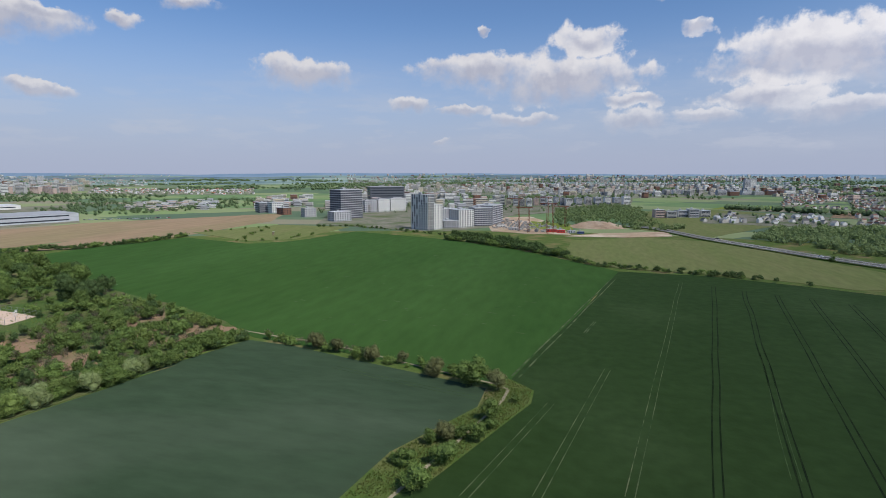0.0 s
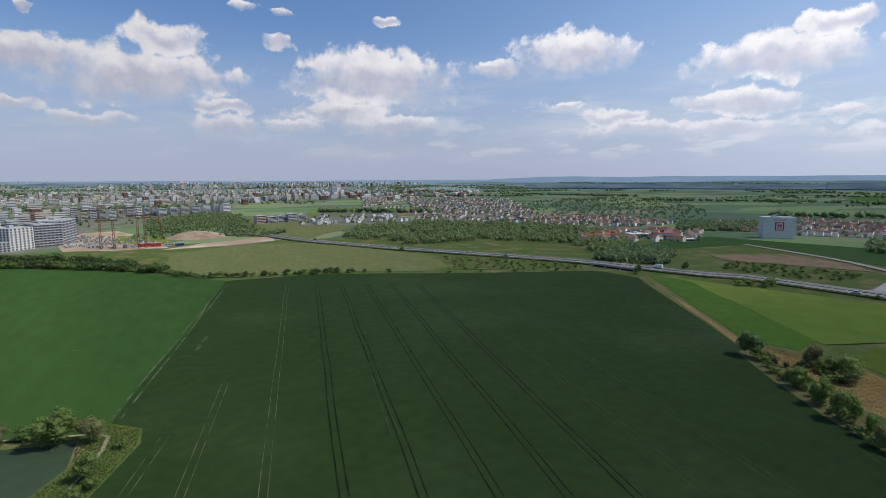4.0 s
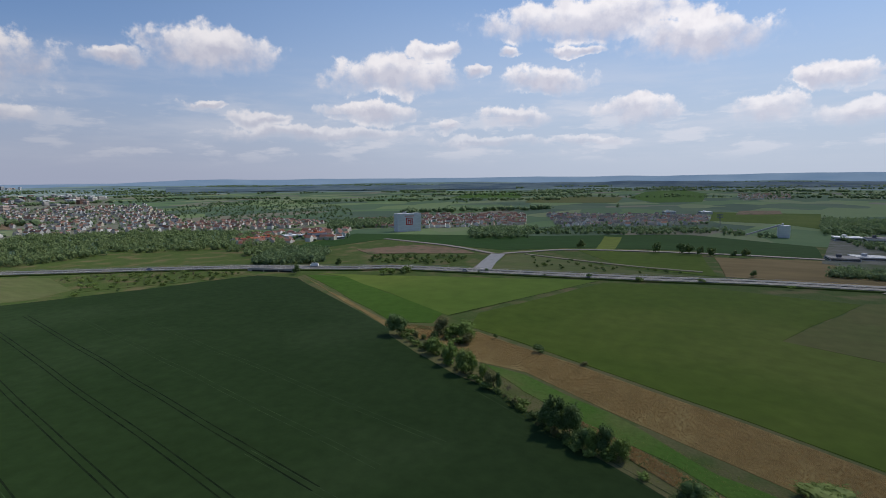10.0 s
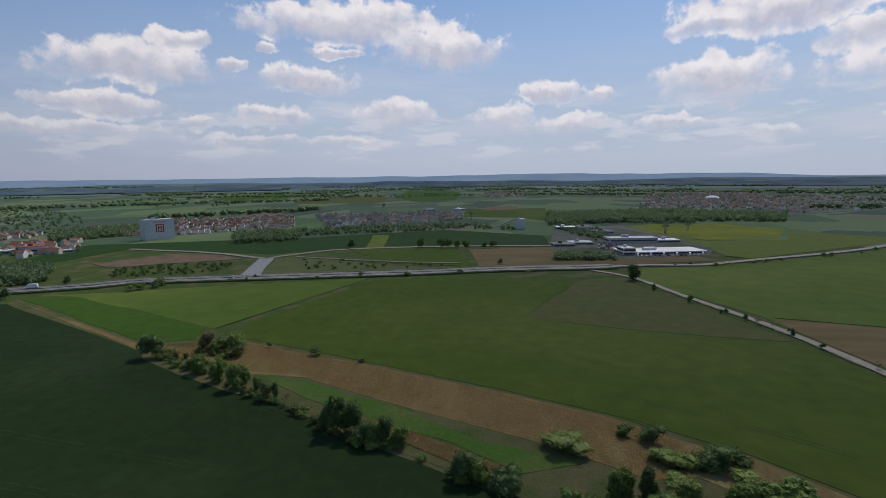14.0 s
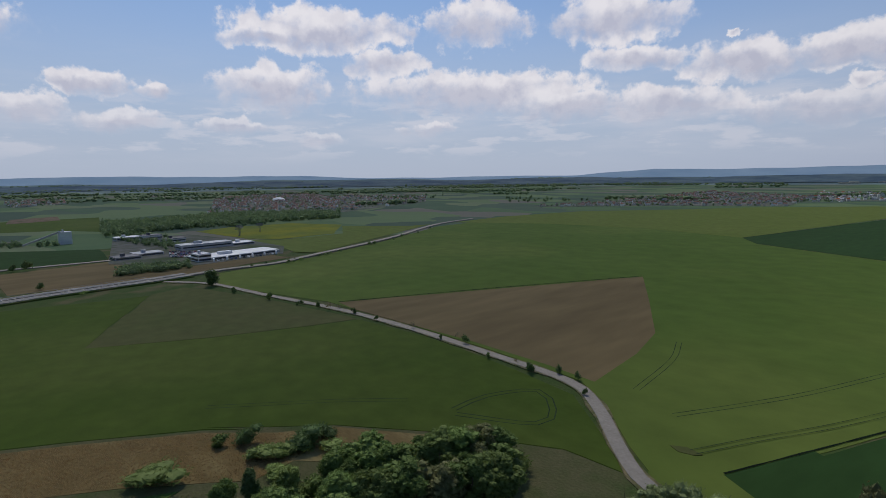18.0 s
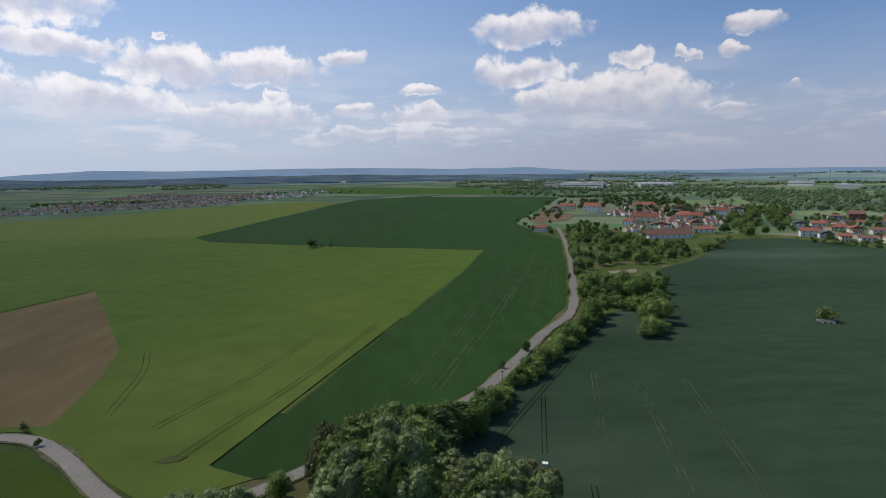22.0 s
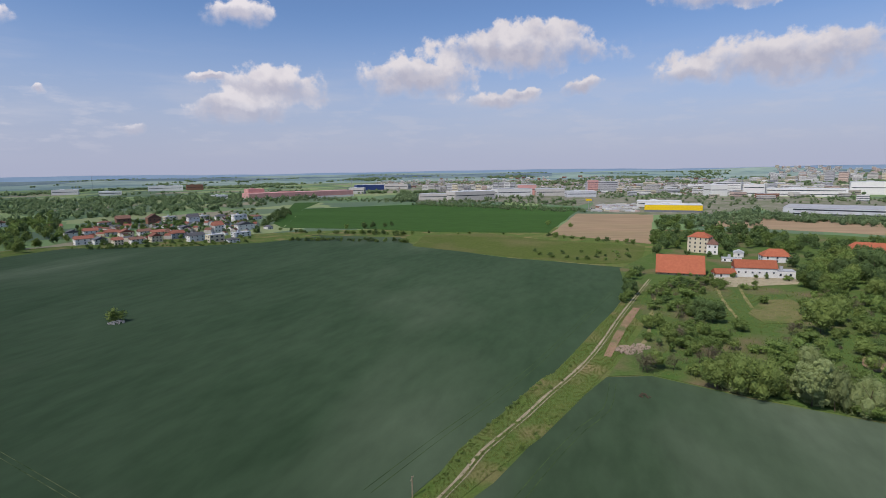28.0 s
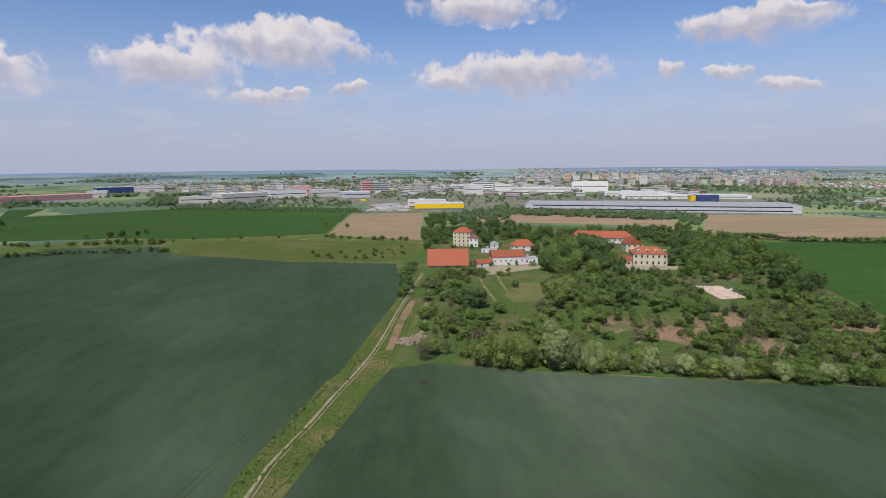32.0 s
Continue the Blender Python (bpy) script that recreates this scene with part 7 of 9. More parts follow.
mound("spoil_mound", *(19.3, 666.6), 36.0, 30.0, 6.5, "site", "pale mound of excavated earth", 4.0)
field("meadow", [(-59.6, 624.9), (-65.3, 720.9), (-12.9, 686.8), (-8.3, 619.9)], 0.3, M["crop_yellow"], "yellow-green weeds beside the building site", "meadow")
field("building_site", [(-15.7, 556.7), (18.6, 592.3), (91.4, 629.0), (90.8, 585.5), (45.1, 563.3)], 0.3, M["site"], "bare earth haul road", "ground")


def lattice(name, spot, width, mat, label, category, arm=0.0):
    """A square lattice mast with corner legs and zigzag braces, and an arm for a crane or a pylon."""
    x, y, h = spot
    root = empty(name, x, y, 0, math.degrees(math.atan2(y, x)) + 90)
    tagged(root, label, category)
    t = width * 0.07 + 0.06
    for sx in (-1, 1):
        for sy in (-1, 1):
            bm = bmesh.new()
            add_box(bm, sx * width / 2 - t, sx * width / 2 + t, sy * width / 2 - t, sy * width / 2 + t, 0, h)
            part("leg", bm, M[mat], root)
    bm = bmesh.new()
    n = max(3, int(h / width / 1.2))
    for k in range(n):
        z0, z1 = h * k / n, h * (k + 1) / n
        for sy in (-1, 1):
            a, b = (-width / 2, z0), (width / 2, z1)
            if k % 2:
                a, b = (width / 2, z0), (-width / 2, z1)
            v = [bm.verts.new(p) for p in ((a[0], sy * width / 2, a[1]), (b[0], sy * width / 2, b[1]), (b[0], sy * width / 2, b[1] + t * 2), (a[0], sy * width / 2, a[1] + t * 2))]
            bm.faces.new(v)
            v = [bm.verts.new(p) for p in ((sy * width / 2, a[0], a[1]), (sy * width / 2, b[0], b[1]), (sy * width / 2, b[0], b[1] + t * 2), (sy * width / 2, a[0], a[1] + t * 2))]
            bm.faces.new(v)
    part("bracing", bm, M[mat], root)
    if arm:
        bm = bmesh.new()
        if category == "crane":
            add_box(bm, -arm * 0.3, arm, -t * 2, t * 2, h, h + width * 0.6)
            part("jib", bm, M[mat], root)
            box_part("counterweight", root, -arm * 0.3, -arm * 0.2, -0.6, 0.6, h - 1.5, h, M["concrete"])
        else:
            for z in (0.72, 0.84, 0.96):
                add_box(bm, -arm * (1.2 - 0.3 * z), arm * (1.2 - 0.3 * z), -t * 2, t * 2, h * z, h * z + t * 4)
            part("crossarms", bm, M[mat], root)
    return root


for sp in ((-67.0, 591.9, 36.2), (-55.5, 583.4, 27.0), (-35.2, 577.7, 38.5), (-29.4, 579.3, 31.4), (-18.8, 656.2, 24.4)):
    lattice("tower_crane", sp, 1.6, "rust", "rusty red tower crane at the building site", "crane", 14.0)
for sp in ((613.5, -216.0, 12.1), (607.3, -212.6, 10.9), (793.6, 4.5, 15.8), (633.5, -247.1, 10.6), (2131.9, 1139.7, 35.0), (487.5, 498.8, 12.7)):
    lattice("power_pylon", sp, 1.5, "dark_wall", "dark grey lattice power pylon", "pylon", 4.0)
lattice("radio_mast", (-1589.3, -776.8, 44.2), 2.6, "steel", "tall lattice radio mast", "mast", 0.0)
lattice("radio_mast", (-1662.1, -1947.9, 57.7), 2.0, "steel", "tall lattice radio mast", "mast", 0.0)
for k, (sp, m) in enumerate((((-35.9, 588.7, -25.8, 591.4, 4.3), "red"), ((-24.9, 586.0, -16.7, 588.2, 4.3), "red"), ((-13.7, 589.0, -6.0, 591.1, 3.1), "car_silver"), ((-3.6, 586.2, 3.4, 588.1, 3.0), "car_blue"), ((-79.4, 600.5, -70.2, 603.1, 3.2), "grey_wall"), ((-96.6, 628.2, -86.9, 630.8, 3.4), "white"))):
    building("site_container", sp, 2.6, "red stacked site containers on dirt" if k < 2 else "small site cabin on bare ground", "container", m, "roof_flat", "flat", floors=1, bays=3, sides=1)
rng = random.Random(5)
vs, fs = [], []
for x, y in scatter([(-102.0, 620.0), (-103.0, 746.8), (-28.7, 653.5), (-13.7, 589.0), (-58.5, 582.5)], 260, rng):
    k, s, t, z = len(vs), rng.uniform(0.6, 2.6), rng.uniform(0, 6), rng.uniform(0.4, 2.2)
    for dz in (0, z):
        for c in range(4):
            vs.append((x + s * math.cos(t + c * 1.571), y + s * 0.7 * math.sin(t + c * 1.571), 0.2 + dz))
    fs += [(k + 4, k + 5, k + 6, k + 7)] + [(k + i, k + (i + 1) % 4, k + (i + 1) % 4 + 4, k + i + 4) for i in range(4)]
tagged(mesh_object("rubble", vs, fs, M["concrete"]), "scattered pallets and building rubble", "rubble", kind="stuff")

# village houses at the barley's edge
HOUSES_1 = [(-374.3, -466.5, -387.8, -459.5, 9.7), (-380.7, -451.1, -390.4, -446.1, 8.3), (-381.1, -428.0, -388.0, -424.5, 8.6), (-390.5, -417.9, -400.2, -412.9, 7.9), (-406.0, -410.0, -414.6, -405.6, 10.1), (-429.7, -408.8, -441.3, -402.9, 9.7), (-415.7, -374.7, -428.8, -368.1, 10.1), (-480.4, -443.5, -491.4, -437.8, 9.3), (-442.2, -443.9, -452.6, -438.5, 8.5),
            (-443.3, -462.9, -453.9, -457.3, 8.8), (-427.2, -471.3, -438.5, -465.4, 10.1), (-433.2, -496.4, -444.4, -490.5, 7.9)]
HOUSES_2 = [(-429.4, -521.3, -441.0, -515.1, 10.2), (-414.3, -529.3, -427.1, -522.5, 9.6), (-471.3, -628.8, -484.8, -621.2, 8.0), (-528.3, -586.0, -542.5, -577.9, 14.8), (-527.9, -536.4, -541.3, -529.1, 17.5), (-557.9, -501.9, -569.6, -495.5, 15.6), (-485.1, -403.3, -494.4, -398.5, 13.5), (-508.6, -391.2, -526.1, -382.2, 11.1)]
HOUSES_3 = [(-415.5, -351.8, -428.1, -345.5, 9.2), (-415.8, -330.5, -425.4, -325.8, 5.9), (-455.8, -354.6, -470.9, -347.0, 6.3), (-530.4, -617.9, -543.2, -610.6, 6.5), (-596.6, -517.5, -607.5, -511.5, 9.6), (-615.9, -506.8, -628.5, -499.8, 9.5), (-596.7, -463.6, -611.9, -455.4, 11.6), (-629.0, -463.1, -644.3, -454.8, 7.7), (-584.7, -564.9, -598.2, -557.3, 8.6), (-526.6, -364.9, -532.2, -362.0, 5.6)]
looks = [("white", "tile_village"), ("white", "tile_grey"), ("cream", "tile_village"), ("white", "tile_brown"), ("cream", "tile_village"), ("grey_wall", "tile_village")]
for i, sp in enumerate(HOUSES_1 + HOUSES_2):
    sp = (*sp[:4], sp[4] * 0.9)
    wl, rf = looks[i % 6] if i not in (6, 17, 19) else ("white", "tile_grey")
    if i in (15, 16):
        wl, rf = "brick", "tile_brown"
    building("house", sp, 10.0, f"{ {'white': 'white', 'cream': 'cream', 'grey_wall': 'grey', 'brick': 'brown brick'}[wl] } family house with { {'tile_village': 'an orange', 'tile_grey': 'a grey', 'tile_brown': 'a brown'}[rf] } gable roof", "house",
             wl, rf, "across" if i % 3 == 1 or i == 16 else "along", rise=sp[4] * 0.3, floors=2, bays=3, sides=2, chimney=True, group="village houses")
for i, sp in enumerate(HOUSES_3):
    if i % 2:
        building("house", (*sp[:4], sp[4] * 0.9), 10.0, "white family house with a dark hipped roof", "house", "white", ("tile_grey", "tile_brown")[i // 2 % 2], "hip", rise=sp[4] * 0.3, floors=2, bays=3, sides=2, group="village houses")
        continue
    building("house", (*sp[:4], sp[4] * 0.9), 10.0, "white flat-roofed family house", "house", "white" if i % 4 else "cream", "roof_flat", "flat", floors=2, bays=3, sides=2, size=(2.0, 1.4), group="village houses")
# old village core
CORE = [(-143.5, -554.8, -155.0, -548.9, 7.3), (-210.8, -514.7, -216.1, -512.0, 5.4), (-269.2, -554.0, -289.8, -543.2, 8.5), (-278.3, -618.7, -304.8, -604.5, 12.9), (-258.0, -596.9, -268.9, -591.1, 9.0), (-310.8, -546.4, -322.4, -540.3, 11.2), (-296.2, -513.2, -313.6, -504.2, 6.9), (-331.9, -616.0, -348.5, -607.0, 14.0), (-388.4, -735.6, -412.4, -721.9, 12.2),
        (-351.4, -623.9, -366.3, -615.7, 12.0), (-417.9, -681.8, -436.3, -671.3, 13.3), (-231.3, -800.3, -245.3, -792.3, 10.5), (-282.2, -796.8, -304.2, -784.2, 14.3), (-367.8, -817.4, -398.7, -799.1, 13.2), (-478.2, -737.6, -497.4, -726.4, 9.1), (-265.3, -862.9, -286.2, -850.5, 9.5)]
for i, sp in enumerate(CORE):
    building("house", sp, 11.0, "old village house with an orange-red tiled roof", "house", ("white", "cream")[i % 2], ("tile_village", "tile_village", "tile_brown")[i % 3], ("along", "hip", "across")[i % 3], rise=sp[4] * 0.36, floors=2, bays=4, sides=2, chimney=i % 2 == 0,
             group="old village houses")
building("village_hall", (-229.8, -472.8, -275.1, -476.4, 9.5), 16.0, "long building with a dark brown roof and red fascia", "building", "white", "tile_brown", "along", rise=5.0, floors=1, bays=8)
field("building_plot", [(-170.1, -685.7), (-226.5, -829.0), (-256.2, -761.6), (-214.6, -661.7), (-166.6, -637.6)], 0.3, M["dirt"], "bare reddish building plot", "earth")
field("sand_yard", [(-132.6, -325.4), (-153.4, -330.0), (-148.0, -318.3), (-131.2, -317.2)], 0.3, M["gravel"], "pale sandy yard among trees", "ground")

# tower-like store with a red mark, and its town
store = building("department_store", (560.6, 358.9, 586.7, 340.5, 23.3), 12.0, "tall blank grey-white block with a red mark", "building", "hall_grey", "roof_flat", "flat", floors=0, bays=0)
bx, by, bt, bw, bh = frame_of((560.6, 358.9, 586.7, 340.5, 23.3))
for nm, x0, x1, z0, z1 in (("sign_frame", -0.14, 0.14, 0.70, 0.74), ("sign_frame", -0.14, 0.14, 0.36, 0.40), ("sign_frame", -0.14, -0.10, 0.40, 0.70), ("sign_frame", 0.10, 0.14, 0.40, 0.70), ("sign_mark", -0.06, -0.03, 0.42, 0.66), ("sign_mark", 0.03, 0.06, 0.42, 0.66), ("sign_mark", -0.03, 0.03, 0.55, 0.62), ("sign_bar", -0.2, 0.2, 0.80, 0.86)):
    box_part(nm, store, bw * x0, bw * x1, -0.12, -0.03, bh * z0, bh * z1, M["red"] if nm != "sign_bar" else M["pink"])

# halls, stores and works
def hall(spot, depth, label, wall="hall_grey", roofing="roof_flat", bands=1, category="hall", size=1.6, base=None):
    return building("hall", spot, depth, label, category, wall, roofing, "flat", floors=bands, band=True, size=(1, size), base=base)


hall((-785.9, 225.0, -646.5, 564.4, 15.3), 70.0, "very long silver-grey industrial hall with window bands", bands=2)
hall((-1032.4, 495.4, -949.5, 719.3, 10.3), 60.0, "pale halls with white sheet roofs", "white", "roof_white")
hall((-913.6, 586.7, -904.4, 620.6, 13.4), 30.0, "deep blue store hall, windowless", "hall_blue", "roof_flat", 0)
hall((-932.0, 582.6, -928.3, 596.1, 11.5), 20.0, "yellow end of a store hall", "yellow", "roof_flat", 0)
shop = hall((-825.3, 60.2, -818.5, 136.1, 13.1), 40.0, "bright yellow store hall with a dark base", "yellow", "roof_white", 0, base="dark_wall")
hall((-927.5, 56.0, -925.0, 122.8, 11.7), 30.0, "white sheet-roofed hall behind the yellow store", "white", "roof_white")
hall((-1396.3, 251.9, -1378.4, 307.2, 26.6), 30.0, "white office block with rows of windows", "white", "roof_flat", 5)
hall((-1262.5, 285.6, -1251.1, 322.9, 25.6), 30.0, "white commercial hall with windows", "white", "roof_white", 2)
hall((-1277.5, 329.7, -1235.7, 464.4, 17.8), 50.0, "long white logistics hall", "white", "roof_white", 2)
hall((-1346.5, 509.0, -1318.3, 595.1, 27.8), 50.0, "large white hall on the rise", "white", "roof_white", 1)
hall((-1120.6, 498.5, -1084.0, 622.3, 12.3), 50.0, "low white hall in the trees", "white", "roof_white", 1)
hall((-1456.0, -37.8, -1468.4, 41.2, 28.6), 30.0, "office building with red tower and glass bands", "grey_wall", "roof_flat", 5, "office")
hall((-1456.3, -35.3, -1460.5, -8.7, 32.6), 12.0, "red corner tower of an office", "pink", "roof_flat", 0, "office")
hall((-1103.0, -379.9, -1119.8, -305.9, 14.5), 40.0, "white shopping hall with flat roof", "wall_far", "roof_flat", 1)
hall((-1080.7, -292.9, -1139.5, -219.2, 20.6), 50.0, "white shopping hall with glass front", "wall_far", "roof_white", 1)
hall((-1228.4, -231.5, -1268.5, -156.1, 20.0), 50.0, "white shopping mall with dark sign band", "white", "roof_flat", 1)
hall((-1313.0, -196.4, -1321.1, -152.9, 26.2), 30.0, "mall entrance with a red front", "pink", "roof_flat", 1)
hall((-1270.3, -146.9, -1283.2, -82.6, 18.7), 50.0, "white shopping mall wing", "wall_far", "roof_flat", 1)
hall((-1215.4, -72.7, -1228.8, -10.8, 15.1), 40.0, "grey shopping hall with white roof", "hall_grey", "roof_white", 1)
hall((-1061.6, -782.1, -1265.5, -615.4, 17.8), 60.0, "very long faded pink factory with a white base", "pink", "pink", 0, base="white")
hall((-1108.4, -816.4, -1141.4, -794.2, 25.7), 30.0, "pink factory head building", "pink", "pink", 0)
hall((-1389.7, -690.2, -1396.3, -646.5, 17.8), 20.0, "white office above the factory", "wall_far", "roof_white", 1)
hall((-1637.3, -783.3, -1694.6, -708.5, 18.9), 40.0, "blue hall with a white roof", "hall_blue", "roof_white", 0)
hall((-1746.0, -729.9, -1752.1, -644.4, 17.7), 40.0, "white hall with a flat roof", "wall_far", "roof_flat", 1)
for sp in ((-1310.9, -1712.4, -1362.5, -1661.5, 17.2), (-1278.6, -1478.0, -1323.7, -1436.8, 13.4), (-1608.6, -1620.4, -1689.9, -1535.4, 19.6), (-1118.3, -924.4, -1145.1, -904.7, 10.6), (-1692.7, 217.4, -1702.6, 312.4, 11.6), (-1259.7, 224.0, -1267.1, 257.2, 26.3), (-559.2, -1813.5, -671.8, -1718.8, 19.8), (-876.4, -1936.0, -976.9, -1842.0, 13.3)):
    hall(sp, 40.0, "white warehouse hall far off", "white", "roof_white", 1)
hall((-1697.8, -1527.1, -1739.3, -1483.6, 21.2), 30.0, "dark red hall far off", "brick", "tile_brown", 1)
hall((440.0, -123.0, 449.8, -192.1, 5.8), 26.0, "long warehouse with a bright white roof", "grey_wall", "roof_white", 1)
hall((439.8, -121.3, 440.8, -131.5, 8.0), 15.0, "white office at the warehouse's end", "white", "roof_flat", 2)
for sp, lb, rf in (((654.8, -99.9, 656.2, -123.6, 5.3), "low hall with a white roof", "roof_white"), ((636.8, -122.5, 638.0, -141.0, 7.1), "dark grey works hall with flat roof", "tile_grey"), ((520.5, -129.8, 524.6, -177.1, 6.8), "long grey storage hall", "roof_flat"), ((524.6, -177.1, 526.4, -199.2, 4.2), "shed with a white sheet roof", "roof_white"),
                   ((495.7, -73.7, 497.5, -93.3, 4.1), "low dark works shed with flat roof", "tile_grey"), ((509.0, -90.5, 510.9, -113.0, 4.2), "grey works shed with flat roof", "roof_flat"), ((596.7, -134.3, 598.2, -154.4, 6.0), "grey works hall with flat roof", "tile_grey"), ((389.2, 438.7, 407.6, 428.8, 6.6), "factory with a red roof", "tile_red"), ((411.4, 432.8, 429.8, 422.8, 6.7), "factory with a red roof", "tile_red"),
                   ((450.3, 399.6, 465.7, 391.3, 8.9), "factory with a red roof", "tile_red"), ((440.7, 429.4, 459.4, 419.3, 5.6), "white workshop with a sheet roof", "roof_white"), ((458.3, 378.0, 470.8, 371.3, 4.6), "white workshop with a sheet roof", "roof_white"), ((1008.0, 90.9, 1015.8, 74.5, 6.7), "white hall at the village edge", "roof_white"), ((1035.2, 33.8, 1042.9, 17.7, 5.7), "white hall at the village edge", "roof_white")):
    building("works_hall", sp, 16.0, lb, "hall", "grey_wall", rf, "flat", floors=1, band=True, size=(1, 1.2))
plant_ = building("concrete_plant", (665.7, -52.3, 666.3, -62.9, 13.7), 12.0, "grey concrete mixing plant", "works", "hall_grey", "roof_flat", "flat", floors=0, bays=0)
px, py, pt, pw, ph = frame_of((665.7, -52.3, 666.3, -62.9, 13.7))
bm = bmesh.new()
add_box(bm, 0, 34.0, -1.2, 1.2, 0, 1.6)
belt = part("conveyor", bm, M["steel"], plant_, "sloping grey conveyor gallery")
belt.matrix_basis = pose(-pw / 2 - 30.0, 4.0, 1.0, 0, -math.degrees(math.atan2(ph * 0.8, 30.0)), 0)

# panel housing estates
def estate(spots, label, wall, floors, depth=14.0, group="housing estate"):
    rng = random.Random(label)
    for x1, y1, x2, y2, h in spots:
        k = rng.uniform(1.0, 1.05)
        sp = (x1 * k, y1 * k, x2 * k, y2 * k, max(6.0, h * rng.uniform(0.72, 1.15)))
        building("panel_block", sp, depth, label, "apartment block", rng.choice((wall, wall, "grey_wall", "wall_far", "white", "cream", "pinkish")), "roof_flat", "flat", floors=floors, band=True, band_sides=False, size=(1, 1.2), group=group)


estate([(-149, 1001, -141, 1003, 19), (-137, 1006, -129, 1008, 19), (-125, 1011, -117, 1013, 19), (-113, 1016, -105, 1019, 19), (-101, 1022, -92, 1024, 19), (-88, 1027, -80, 1029, 19), (-76, 1032, -68, 1034, 19), (-64, 1037, -55, 1040, 19), (-51, 1043, -43, 1045, 19), (-39, 1048, -30, 1050, 19)], "slender panel housing block with window bands", "grey_wall", 7)
estate([(-30, 1069, -18, 1073, 16), (-12, 1082, -0, 1086, 17), (6, 1096, 18, 1099, 17), (25, 1109, 37, 1112, 17), (44, 1123, 56, 1126, 17), (63, 1136, 75, 1140, 17), (82, 1150, 95, 1154, 17)], "pale panel housing block with window bands", "white", 6)
estate([(-177, 1330, -161, 1335, 15), (-154, 1347, -138, 1351, 15), (-130, 1363, -114, 1368, 16), (-106, 1380, -90, 1385, 16), (-82, 1398, -65, 1402, 16), (-57, 1415, -40, 1420, 16), (-32, 1433, -15, 1438, 16)], "far pale panel block in rows", "white", 5)
estate([(93, 1613, 113, 1619, 13), (120, 1626, 140, 1632, 13), (147, 1639, 168, 1645, 13), (175, 1653, 195, 1659, 13), (202, 1666, 223, 1672, 13), (230, 1679, 251, 1685, 13), (258, 1693, 279, 1699, 13), (287, 1707, 308, 1713, 13)], "long white panel block on the rise", "white", 5)
estate([(359, 1615, 383, 1622, 14), (396, 1640, 421, 1647, 14), (434, 1666, 459, 1673, 14), (473, 1692, 498, 1700, 14), (512, 1719, 537, 1726, 14), (552, 1746, 578, 1754, 15)], "far brick-red block of flats", "brick", 4)
estate([(102, 813, 115, 816, 12), (118, 817, 131, 821, 12), (133, 821, 147, 825, 12), (149, 826, 162, 829, 12), (165, 830, 178, 834, 12)], "grey new apartment block on the slope", "grey_wall", 5)
estate([(582.9, 2214.7, 601.4, 2220.2, 41.6), (603.5, 2220.9, 624.1, 2227.0, 37.5), (435.1, 4724.2, 470.1, 4720.9, 53.4), (-189.6, 4077.2, -145.1, 4092.3, 33.2), (-70.9, 3646.8, -49.3, 3653.9, 25.8)], "tall far high-rise tower", "grey_wall", 12)
estate([(-1601, 1162, -1578, 1168, 22), (-1569, 1179, -1546, 1186, 22), (-1537, 1196, -1514, 1203, 23), (-1505, 1214, -1482, 1221, 23), (-1473, 1232, -1449, 1239, 23)], "pale orange panel block of flats", "cream", 6)
estate([(-1495, 885, -1489, 901, 25), (-1502, 929, -1496, 945, 25), (-1509, 973, -1503, 990, 25), (-1516, 1019, -1510, 1035, 26), (-1524, 1064, -1517, 1081, 26), (-1531, 1111, -1525, 1127, 26), (-1539, 1158, -1532, 1174, 26), (-1546, 1206, -1540, 1222, 26), (-1554, 1255, -1548, 1271, 27), (-1562, 1305, -1555, 1321, 27), (-1570, 1355, -1563, 1371, 27)], "pale panel block in long rows", "cream", 7)
estate([(-2297, 784, -2284, 810, 32), (-2286, 824, -2274, 850, 32), (-2276, 864, -2263, 890, 32), (-2265, 904, -2252, 930, 32), (-2254, 943, -2242, 969, 32), (-2244, 983, -2232, 1008, 32), (-2233, 1022, -2221, 1047, 32), (-2223, 1061, -2211, 1086, 32), (-2213, 1100, -2200, 1125, 32), (-2202, 1138, -2190, 1163, 31), (-2192, 1177, -2180, 1201, 31), (-2182, 1215, -2170, 1239, 31)], "white panel block in long rows", "white", 6)
estate([(-1687, 788, -1678, 809, 22), (-1673, 823, -1665, 844, 22), (-1660, 857, -1651, 878, 22), (-1646, 891, -1638, 911, 22), (-1633, 924, -1625, 945, 22), (-1620, 957, -1612, 978, 22), (-1607, 990, -1599, 1010, 21), (-1595, 1023, -1587, 1043, 21), (-1582, 1055, -1574, 1075, 21)], "cream panel block with window bands", "white", 7)
estate([(-1456, -492, -1458, -476, 22), (-1463, -476, -1465, -460, 22), (-1469, -460, -1471, -444, 22), (-1476, -444, -1478, -428, 22), (-1482, -428, -1484, -412, 22), (-1489, -412, -1491, -397, 22), (-1495, -396, -1497, -381, 22), (-1502, -380, -1504, -365, 22), (-1508, -365, -1510, -349, 22), (-1515, -349, -1517, -334, 22), (-1521, -333, -1523, -318, 22), (-1528, -318, -1530, -303, 22), (-1534, -302, -1536, -287, 22), (-1541, -286, -1543, -271, 22), (-1547, -271, -1549, -256, 22), (-1554, -255, -1555, -241, 22), (-1560, -240, -1562, -225, 22), (-1566, -224, -1568, -210, 22)], "pale apartment block in a row", "white", 5)
